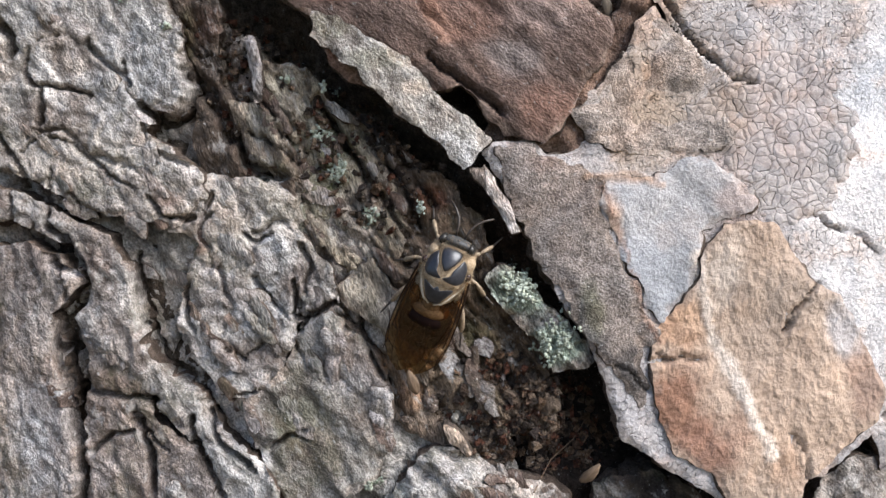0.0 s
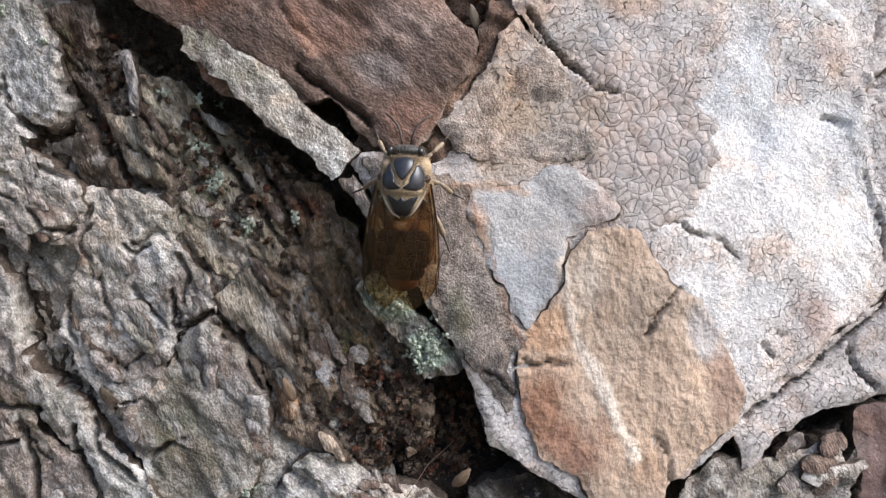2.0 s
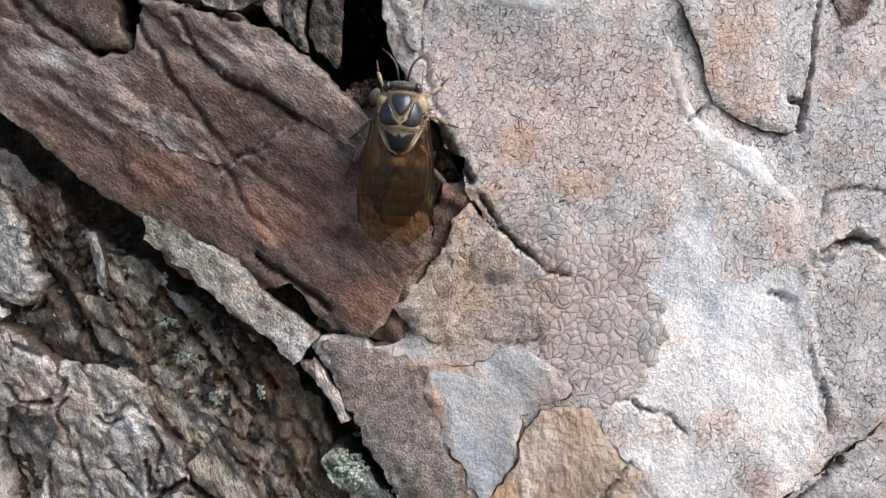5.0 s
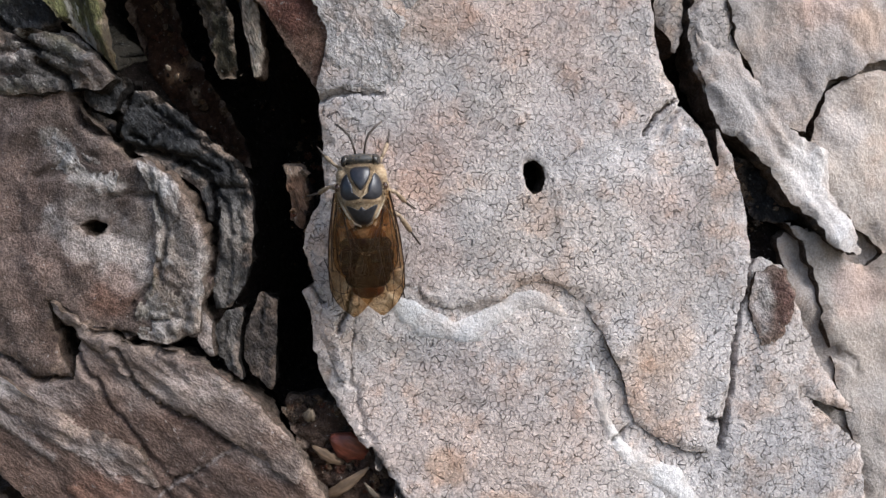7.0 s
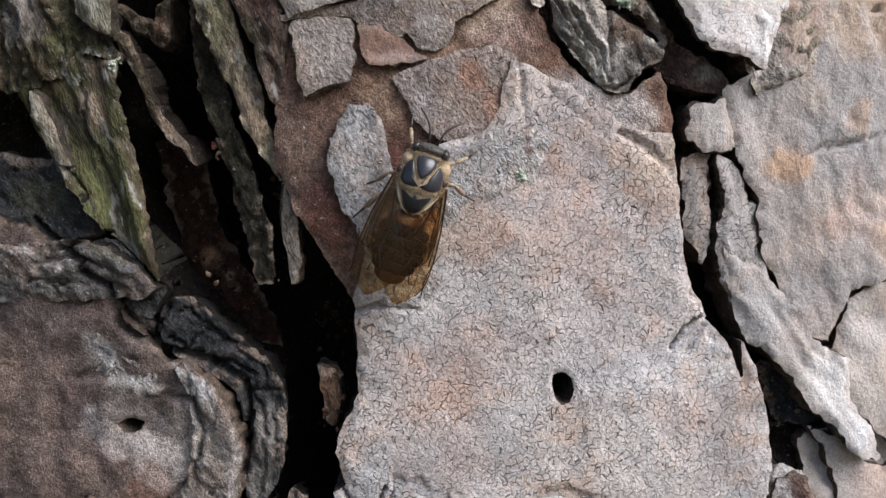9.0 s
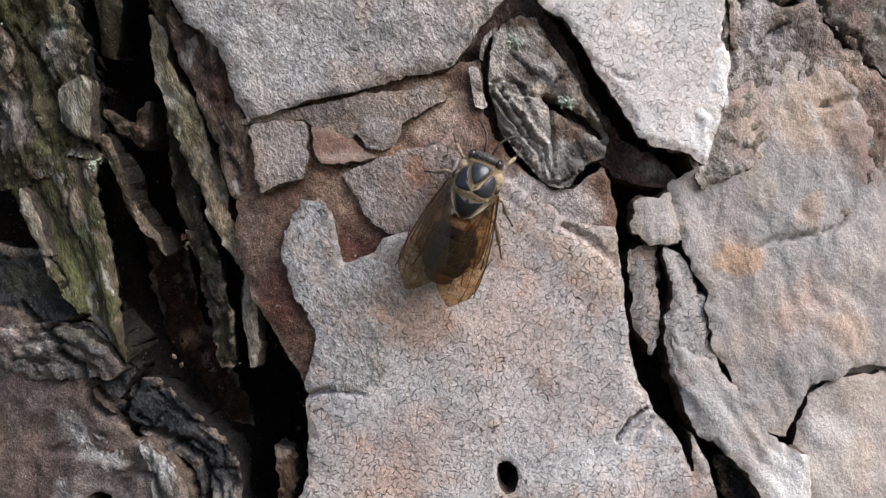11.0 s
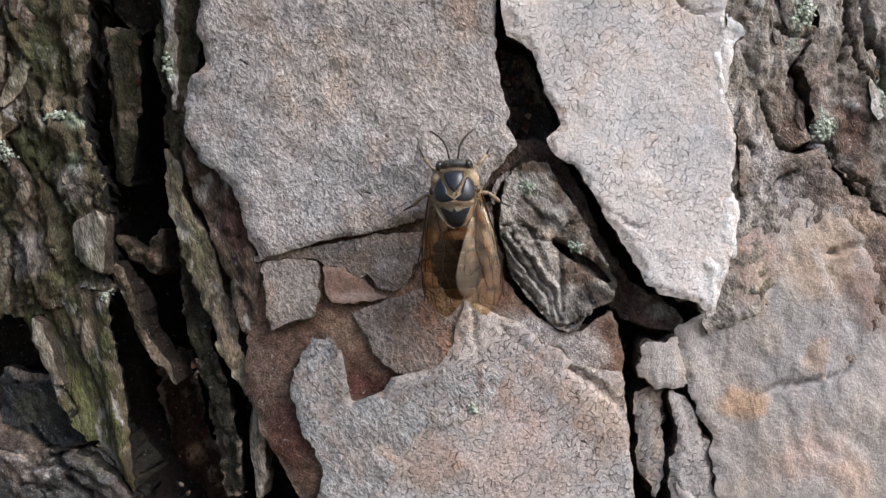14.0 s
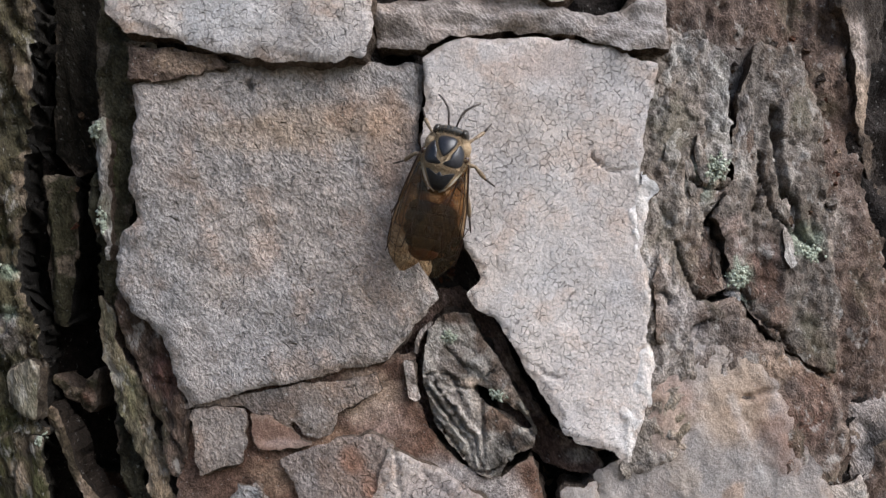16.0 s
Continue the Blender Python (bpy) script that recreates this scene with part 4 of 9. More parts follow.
plate("bark_layer", [(-19.9, 19.8), (-19.1, 22.4), (-18.1, 24.8), (-16.2, 24.4), (-16.0, 22.0), (-15.5, 18.3), (-13.5, 19.3), (-10.1, 20.1), (-6.7, 22.4), (-3.3, 23.4), (-0.7, 21.8), (-2.7, 17.6), (-5.7, 16.7), (-8.3, 16.5), (-10.5, 13.9), (-11.2, 11.2), (-11.3, 7.6), (-16.0, 7.4), (-17.2, 11.0), (-18.0, 14.3), (-19.7, 17.6)],
      -0.22, 0.5, SANDY, (0.4, 0.385, 0.38), top_sheet, relief=on_upper(gentle(0.1, 1.2, 0.08)),
      stains=[(-15.0, 14.7, 2.9, 2.9, PALEGREY, 0.5), (-7.8, 19.1, 2.9, 1.5, PALEGREY, 0.5)], jag=0.5, cell=0.25, lip=0.1, flake=0.0, strata=0.05,
      label="rough blue-grey crust on the tongue of the sheet")

# bleached band below the winding rim of the upper sheet
plate("bleached_band", [(-13.5, -9.0), (-11.3, -10.2), (-9.4, -11.3), (-7.0, -12.1), (-5.0, -11.8), (-3.5, -10.8), (-1.5, -10.0), (0.5, -9.8), (2.2, -10.8), (3.5, -12.5), (4.9, -15.0), (6.0, -18.1), (6.7, -21.6), (7.8, -23.7), (10.3, -25.3), (12.5, -26.1), (14.3, -28.5), (16.8, -30.9), (15.2, -31.0), (11.7, -28.9), (8.2, -26.7), (6.2, -23.6), (5.1, -19.6), (4.6, -16.1), (2.9, -13.0), (0.5, -11.7), (-1.5, -12.0), (-3.3, -13.1), (-4.8, -14.5), (-7.5, -14.4), (-10.5, -13.9), (-12.6, -11.6)],
      0.2, 1.6, SMOOTH, (0.64, 0.625, 0.62), low_sheet, relief=flush(gentle(0.05, 3, 0.05)),
      stains=[(0.5, -11.0, 2.9, 1.0, PALEGREY, 0.8), (-4.5, -13.6, 1.0, 0.5, GREY, 0.6), (5.8, -21.1, 0.9, 1.9, PALEGREY, 0.6)], jag=0.2, cell=0.27, lip=0.2, flake=0.0, strata=0.1,
      label="chalky white bleached band")

# tan and grey layers peeled off the lower part of the sheet
# palest stain: light caught on the upper left, put into the tone
plate("bark_layer", [(-6.4, -49.0), (-3.8, -48.2), (-2.3, -48.8), (-1.1, -51.1), (0.8, -53.5), (2.6, -54.4), (4.9, -57.5), (6.4, -62.1), (5.7, -64.4), (2.4, -67.2), (-0.1, -69.6), (-1.3, -72.0), (-5.8, -72.1), (-7.8, -69.2), (-10.7, -67.5), (-12.1, -63.8), (-12.5, -60.4), (-12.0, -57.8), (-10.3, -55.7), (-8.7, -53.6), (-8.0, -50.8)],
      0.0, 1.4, RIPPLE, (0.47, 0.35, 0.262), low_sheet, relief=over(gentle(0.08, 4, 0.03)),
      stains=[(-1.9, -60.5, 4.0, 5.5, (0.4, 0.285, 0.205), 0.6), (-6.5, -52.5, 2.0, 3.0, (0.66, 0.56, 0.47), 0.6), (-10.0, -57.4, 2.0, 2.2, ORANGE, 0.85), (-10.3, -62.8, 3.2, 4.2, (0.24, 0.13, 0.085), 0.95), (-7.1, -67.4, 3.0, 3.0, FOX, 0.9), (4.6, -61.8, 1.6, 3.0, FOX, 0.5), (3.1, -56.4, 1.5, 2.6, PALEGREY, 0.85), (-2.0, -68.7, 1.6, 2.0, (0.36, 0.23, 0.15), 0.6)],
      cuts=[([(-1.8, -57.6), (-1.1, -55.8), (0.1, -55.1), (0.8, -54.0)], 0.25, 0.6), ([(-1.4, -65.9), (-0.7, -67.2), (-0.4, -69.0)], 0.25, 0.5), ([(-12.3, -60.1), (-10.7, -60.3), (-9.1, -59.7), (-8.2, -59.9)], 0.3, 0.5)], jag=0.3, lip=0.1, flake=0.02,
      label="tan rippled bark layer with rusty orange patches, laid bare")
plate("bark_layer", [(-16.4, -47.0), (-16.2, -44.4), (-13.8, -44.6), (-11.4, -44.4), (-9.6, -43.4), (-7.4, -43.2), (-5.8, -45.1), (-4.1, -46.5), (-3.9, -47.7), (-6.7, -48.6), (-8.6, -49.8), (-8.9, -53.8), (-10.1, -55.3), (-11.5, -56.9), (-13.1, -55.8), (-13.3, -53.6), (-15.0, -51.5)],
      0.08, 1.3, SMOOTH, BLUISH, low_sheet, relief=over(gentle(0.08, 5, 0.06)),
      stains=[(-5.3, -46.5, 1.9, 1.5, PINK, 0.5), (-15.7, -49.4, 0.9, 2.9, ORANGE, 0.7), (-14.3, -44.6, 2.9, 0.8, ORANGE, 0.6), (-6.7, -44.4, 1.9, 1.2, PALEGREY, 0.6)], jag=0.5, lip=0.05,
      label="blue-grey bark layer with a frayed orange rim")
plate("bark_layer", [(-25.7, -42.3), (-22.4, -42.2), (-20.9, -43.3), (-17.6, -44.2), (-16.2, -44.6), (-16.4, -47.5), (-15.0, -51.8), (-13.3, -53.9), (-13.1, -56.0), (-11.5, -57.2), (-12.4, -58.8), (-13.4, -59.3), (-12.2, -63.0), (-13.4, -64.0), (-15.9, -60.7), (-17.1, -58.4), (-19.0, -56.1), (-20.9, -53.7), (-22.3, -50.4), (-23.8, -47.0)],
      0.05, 2, CORK, (0.24, 0.205, 0.182), low_sheet, relief=over(gentle(0.12, 5, 0.08)),
      stains=[(-17.5, -57.5, 1.2, 3.4, ALGAE, 0.5), (-13.4, -60.7, 1.7, 2.9, NEAR_BLACK, 0.6), (-18.5, -46.1, 2.9, 2.9, UMBER, 0.35), (-20.9, -43.7, 2.9, 1.2, RUST, 0.4)], jag=0.5, lip=0.05,
      label="grey-brown bark layer along the broken edge")
plate("bark_layer", [(-18.9, -39.5), (-17.1, -38.0), (-12.0, -31.1), (-10.8, -33.1), (-8.1, -35.7), (-6.2, -37.7), (-5.7, -41.2), (-6.7, -42.7), (-9.7, -42.4), (-14.7, -42.6), (-17.7, -41.9)],
      0.25, 1, CORK, (0.34, 0.285, 0.245), low_sheet, relief=over(gentle(0.3, 4, 0.1)),
      stains=[(-13.0, -33.1, 1.7, 1.5, GREY, 0.6), (-13.6, -38.1, 3.4, 2.9, ORANGE, 0.3)],
      jag=0.5, lip=0.05,
      label="sand-brown wedge of bark beside the long crack")
plate("bark_layer", [(-10.0, -31.5), (-6.7, -30.8), (-2.9, -32.2), (2.4, -33.6), (3.8, -37.4), (3.3, -42.2), (0.9, -47.0), (-2.0, -47.4), (-3.9, -46.5), (-6.7, -42.7), (-9.1, -41.8), (-11.4, -42.2), (-9.5, -39.9), (-8.6, -37.0), (-7.2, -36.0)],
      0.2, 0.9, PEBBLE, (0.45, 0.41, 0.39), low_sheet, relief=flush(gentle(0.06, 3, 0.06)),
      stains=[(-2.9, -39.8, 5.4, 6.3, PINK, 0.3), (-7.2, -38.9, 2.9, 3.9, SAND, 0.5)], jag=1.6, lip=0.15, flake=0.0, strata=0.1,
      label="pebbled pinkish bark with net cracks")
plate("bark_layer", [(-3.6, -33.2), (-0.6, -32.8), (2.8, -35.4), (3.7, -41.4), (3.1, -48.4), (-3.9, -48.3), (-5.8, -43.2), (-6.2, -38.2)],
      0.2, 0.9, PEBBLE, (0.45, 0.41, 0.39), low_sheet, relief=flush(gentle(0.06, 3, 0.06)),
      stains=[(-1.2, -39.3, 4.4, 5.8, PINK, 0.3)], jag=1.6, lip=0.15, flake=0.0, strata=0.1,
      label="pebbled pinkish bark with net cracks")

# right lobe beyond the winding crack
plate("bark_layer", [(20.2, -9.1), (21.9, -8.6), (23.4, -9.2), (24.0, -11.2), (22.8, -14.7), (20.7, -15.6), (20.0, -13.6)],
      0.05, 1.5, ROUGH, UMBER, low_sheet, relief=over(craggy(0, 0.2, 1.6, 1.5, 0.2)),
      stains=[(22.9, -10.7, 1.2, 2.9, RED, 0.6), (20.8, -11.1, 1.0, 2.4, WHITE, 0.4)], cell=0.3,
      label="reddish crumbly crest of bark")

# ---- brown layers round the head of the sheet ----
head_sheet = plate("bark_plate", [(-23.6, 32.1), (-17.7, 33.9), (-7.5, 36.2), (-2.4, 37.7), (-2.2, 33.7), (-0.6, 30.1), (2.7, 26.8), (5.8, 25.8), (9.1, 28.1), (10.1, 23.5), (9.9, 18.9), (-2.4, 14.8), (-16.8, 8.5), (-18.5, 7.9), (-21.0, 12.0), (-23.6, 16.5), (-24.8, 20.3), (-24.7, 24.5)],
      0.6, 6.5, CORK, (0.15, 0.092, 0.068), trunk, relief=gentle(0.3, 4, 0.14),
      stains=[(-13.9, 19.6, 2.4, 1.9, RED, 0.7), (-10.2, 21.1, 1.9, 1.0, RED, 0.7), (-21.8, 18.8, 2.4, 2.9, UMBER, 0.5), (-16.1, 25.3, 2.9, 1.9, SAND, 0.3), (-23.4, 23.0, 1.5, 1.9, UMBER, 0.4), (-6.5, 32.7, 2.9, 2.4, SAND, 0.7), (-8.5, 27.6, 2.9, 2.4, ORANGE, 0.5), (-5.0, 30.1, 2.9, 2.9, PINK, 0.5), (-21.0, 15.2, 2.4, 2.9, RED, 0.7), (-13.7, 20.4, 2.4, 1.5, RED, 0.7), (6.8, 24.0, 2.9, 2.4, PALEGREY, 0.6), (1.7, 25.0, 3.9, 2.9, PALEGREY, 0.7)], jag=0.35, strata=0.5,
      label="rust-brown bark sheet stripped of its grey skin")
plate("bark_flake", [(-24.7, 31.9), (-18.2, 33.1), (-12.0, 34.4), (-9.4, 34.5), (-5.8, 35.5), (-5.3, 34.0), (-9.3, 31.8), (-9.9, 29.7), (-11.3, 29.1), (-12.6, 29.4), (-13.4, 30.6), (-13.6, 31.7), (-13.8, 30.4), (-14.4, 30.4), (-15.0, 30.8), (-15.9, 31.3), (-16.8, 31.6), (-17.7, 31.7), (-18.1, 32.0), (-20.7, 31.9), (-23.1, 31.4)],
      -0.1, 0.5, SANDY, (0.27, 0.235, 0.215), head_sheet, relief=gentle(0.12, 4, 0.06),
      stains=[(-16.1, 32.4, 2.9, 0.8, UMBER, 0.3), (-11.4, 31.2, 1.5, 1.0, PALEGREY, 0.4)], jag=0.3, cell=0.25, lip=0.06, flake=0.05, closed=True,
      label="thin grey-brown bark flake, peeling")
plate("bark_flake", [(-23.0, 31.3), (-20.7, 31.8), (-18.1, 31.7), (-17.6, 31.0), (-18.0, 29.5), (-17.7, 28.7), (-18.3, 26.9), (-20.6, 26.2), (-22.2, 25.3), (-22.8, 26.8), (-22.7, 28.9)],
      -0.25, 0.5, SANDY, (0.29, 0.255, 0.235), head_sheet, relief=gentle(0.12, 3, 0.06),
      stains=[(-20.7, 29.4, 1.9, 2.4, PALEGREY, 0.25)], jag=0.3, cell=0.25, lip=0.06, flake=0.05, closed=True, tilt=(0, -0.03), curl=0.15,
      label="grey-brown flat bark flake")
plate("bark_flake", [(-17.3, 31.4), (-15.9, 31.2), (-14.5, 30.4), (-13.5, 30.0), (-12.8, 29.2), (-11.4, 28.9), (-13.1, 28.4), (-15.5, 27.9), (-16.8, 28.1), (-17.4, 29.0)],
      -0.15, 0.45, SMOOTH, (0.2, 0.125, 0.095), head_sheet, relief=gentle(0.12, 2, 0.05),
      stains=[(-13.9, 28.6, 2.4, 0.4, PINK, 0.6)], jag=0.25, cell=0.24, lip=0.06, flake=0.05, closed=True, curl=0.12,
      label="rust-red bark flake with a pale rim")
plate("bark_flake", [(-14.5, 27.1), (-13.3, 27.9), (-11.3, 28.5), (-9.3, 29.2), (-5.7, 29.8), (-4.1, 28.8), (-4.1, 25.7), (-5.1, 23.6), (-6.6, 22.6), (-7.9, 21.7), (-9.7, 21.4), (-10.4, 21.7), (-11.8, 22.4), (-12.7, 23.3), (-13.2, 24.7), (-13.9, 25.7)],
      -0.05, 0.5, SANDY, (0.3, 0.25, 0.228), head_sheet, relief=gentle(0.15, 4, 0.06),
      stains=[(-8.0, 27.2, 1.8, 1.9, FOX, 0.8), (-6.1, 24.6, 1.5, 1.9, FOX, 0.7), (-11.8, 25.5, 1.5, 1.9, PALEGREY, 0.35)],
      cuts=[([(-12.9, 28.0), (-12.2, 26.5), (-11.6, 25.5)], 0.14, 0.4)], jag=0.3, cell=0.25, lip=0.06, flake=0.06, closed=True,
      label="pinkish grey bark flake with orange stains")

# ---- two big upper plates ----
plate("bark_plate", [(-28.2, 61.2), (-28.5, 56.7), (-28.9, 52.0), (-28.1, 49.0), (-29.6, 47.8), (-30.0, 43.2), (-28.7, 40.6), (-25.6, 38.1), (-24.9, 35.5), (-23.3, 31.8), (-17.5, 33.5), (-9.2, 35.5), (-4.5, 36.8), (-3.1, 38.7), (-0.4, 42.7), (-1.2, 44.5), (-0.8, 45.6), (-1.4, 46.8), (-2.2, 50.3), (-2.3, 56.3), (-2.4, 62.3), (-2.3, 57.9), (-2.1, 64.0), (-9.7, 64.3), (-19.9, 63.4)],
      -0.75, 3.2, SANDY, (0.41, 0.378, 0.364), trunk, relief=gentle(0.3, 12, 0.17),
      stains=[(-18.8, 56.9, 4.4, 1.9, SAND, 0.5), (-11.6, 57.6, 5.4, 2.4, SAND, 0.55), (-7.6, 59.3, 3.9, 2.4, ORANGE, 0.3), (-12.4, 40.6, 7.8, 4.4, PALEGREY, 0.3), (-25.0, 47.0, 3.9, 5.4, BLUISH, 0.3), (-4.9, 56.3, 1.9, 4.4, ORANGE, 0.35), (-11.7, 61.7, 5.4, 1.9, BLUISH, 0.4)],
      cuts=[([(-17.6, 61.5), (-17.3, 60.8)], 0.4, 1.2)], jag=0.3, cell=0.28, lip=0.25, strata=0.35, under=0.9, tilt=(-0.008, 0),
      label="broad sandy grey bark plate with an orange tint")
pale_plate = plate("bark_plate", [(-1.9, 64.5), (0.5, 66.1), (8.2, 66.9), (15.1, 66.4), (17.8, 65.1), (19.7, 65.0), (19.0, 61.4), (18.5, 58.2), (18.3, 55.1), (20.0, 53.0), (19.2, 51.9), (18.5, 47.7), (19.5, 43.5), (19.0, 39.3), (19.7, 34.1), (18.5, 30.9), (17.6, 27.8), (16.0, 28.8), (11.8, 30.2), (9.6, 33.8), (7.4, 36.8), (5.4, 40.4), (3.3, 41.5), (2.5, 43.0), (3.6, 44.7), (2.8, 46.4), (1.0, 50.9), (-1.5, 52.3), (-1.9, 57.3)],
      -0.95, 1.6, FINE, (0.54, 0.5, 0.485), trunk, relief=gentle(0.3, 12, 0.06),
      stains=[(8.3, 64.0, 4.4, 1.9, PINK, 0.35), (11.1, 57.4, 5.8, 5.8, PALEGREY, 0.6), (17.5, 32.0, 1.9, 2.9, WHITE, 0.5), (18.7, 50.9, 1.2, 2.9, WHITE, 0.6), (10.8, 46.9, 5.4, 9.7, WHITE, 0.2), (6.9, 59.8, 2.9, 4.9, SAND, 0.2)],
      cuts=[([(13.7, 56.9), (14.8, 55.2), (17.9, 55.2)], 0.15, 0.8)], jag=0.3, cell=0.21, strata=0.3, under=0.5, closed=True, curl=0.25,
      label="pale pinkish grey bark plate with a curling edge")
plate("bark_flake", [(16.6, 34.6), (18.9, 39.3), (19.7, 37.2), (19.5, 33.1), (18.4, 30.7), (17.5, 28.1), (16.8, 30.9)],
      -1.2, 0.5, SMOOTH, WHITE, pale_plate, relief=gentle(0.2, 2, 0.08), jag=0.35, cell=0.28, closed=True,
      label="chalky white flake at the plate's tip")
plate("bark_flake", [(18.3, 55.0), (19.6, 54.1), (20.1, 52.7), (18.6, 51.4), (18.2, 47.7), (18.9, 43.5), (17.6, 46.1), (17.2, 50.8)],
      -1.1, 0.6, SMOOTH, WHITE, pale_plate, relief=gentle(0.3, 1.5, 0.1), jag=0.4, cell=0.28, closed=True,
      label="white frayed bark edge")

# plates over their heads
plate("bark_plate", [(-30.0, 70.9), (-30.0, 67.5), (-28.5, 65.5), (-24.2, 64.8), (-20.2, 63.9), (-14.3, 63.1), (-7.3, 63.6), (-6.3, 65.9), (-6.8, 69.3), (-7.0, 72.7), (-19.2, 74.1)],
      -2.6, 2.6, PALE, PALEGREY, trunk, relief=gentle(0.3, 6, 0.1),
      stains=[(-21.7, 66.8, 5.8, 1.9, WHITE, 0.4)], jag=0.3, strata=0.5, closed=True,
      label="pale bark plate overhanging the grey one")
plate("bark_plate", [(-6.9, 68.7), (5.5, 70.9), (13.4, 68.9), (19.8, 71.3), (20.7, 66.1), (16.3, 66.1), (10.8, 67.3), (5.6, 67.3), (0.5, 66.3), (-2.5, 65.1), (-6.2, 65.1)],
      -1.3, 3, BROWN, GREY, trunk, relief=grained(85, 0.5, 2, 3), jag=0.3, strata=0.6,
      label="grey-brown layered bark ledge")
plate("bark_plate", [(-6.5, 69.9), (0.5, 70.8), (10.6, 69.8), (13.7, 72.1), (13.6, 76.1), (-7.1, 74.8)],
      -2.2, 2, PALE, PALEGREY, trunk, relief=gentle(0.3, 6, 0.1), jag=0.3, closed=True,
      label="pale bark plate above the ledge")
plate("bark_plate", [(-28.7, 64.7), (-24.6, 64.5), (-20.4, 63.8), (-19.5, 62.7), (-22.6, 62.1), (-25.7, 61.3), (-28.4, 61.5)],
      -1.5, 2.4, SANDY, UMBER, trunk, relief=gentle(0.3, 3, 0.15),
      stains=[(-23.6, 63.1, 2.9, 1.0, SAND, 0.5)], jag=0.35,
      label="brown bark flake under the overhang")

# ---- knot between the plates ----
plate("bark_plate", [(-4.4, 38.1), (-3.2, 40.8), (-1.4, 42.7), (1.5, 44.0), (4.5, 41.5), (6.7, 37.3), (9.5, 31.5), (13.8, 28.9), (15.7, 26.8), (14.9, 25.8), (10.1, 27.3), (5.7, 32.0), (2.9, 38.8), (0.8, 41.4), (-1.3, 38.7), (-1.3, 33.9), (-0.0, 29.7), (-1.6, 29.7), (-3.0, 33.4), (-4.1, 34.9)],
      2, 3, DARK_BARK, (0.075, 0.05, 0.043), trunk, relief=gentle(0.4, 3, 0.2),
      stains=[(-0.3, 41.9, 2.4, 1.2, UMBER, 0.5), (5.9, 36.2, 1.5, 2.9, UMBER, 0.5), (13.3, 27.9, 1.9, 1.0, ASH, 0.5)], jag=0.4,
      label="dark red-brown underlayer round the knot")
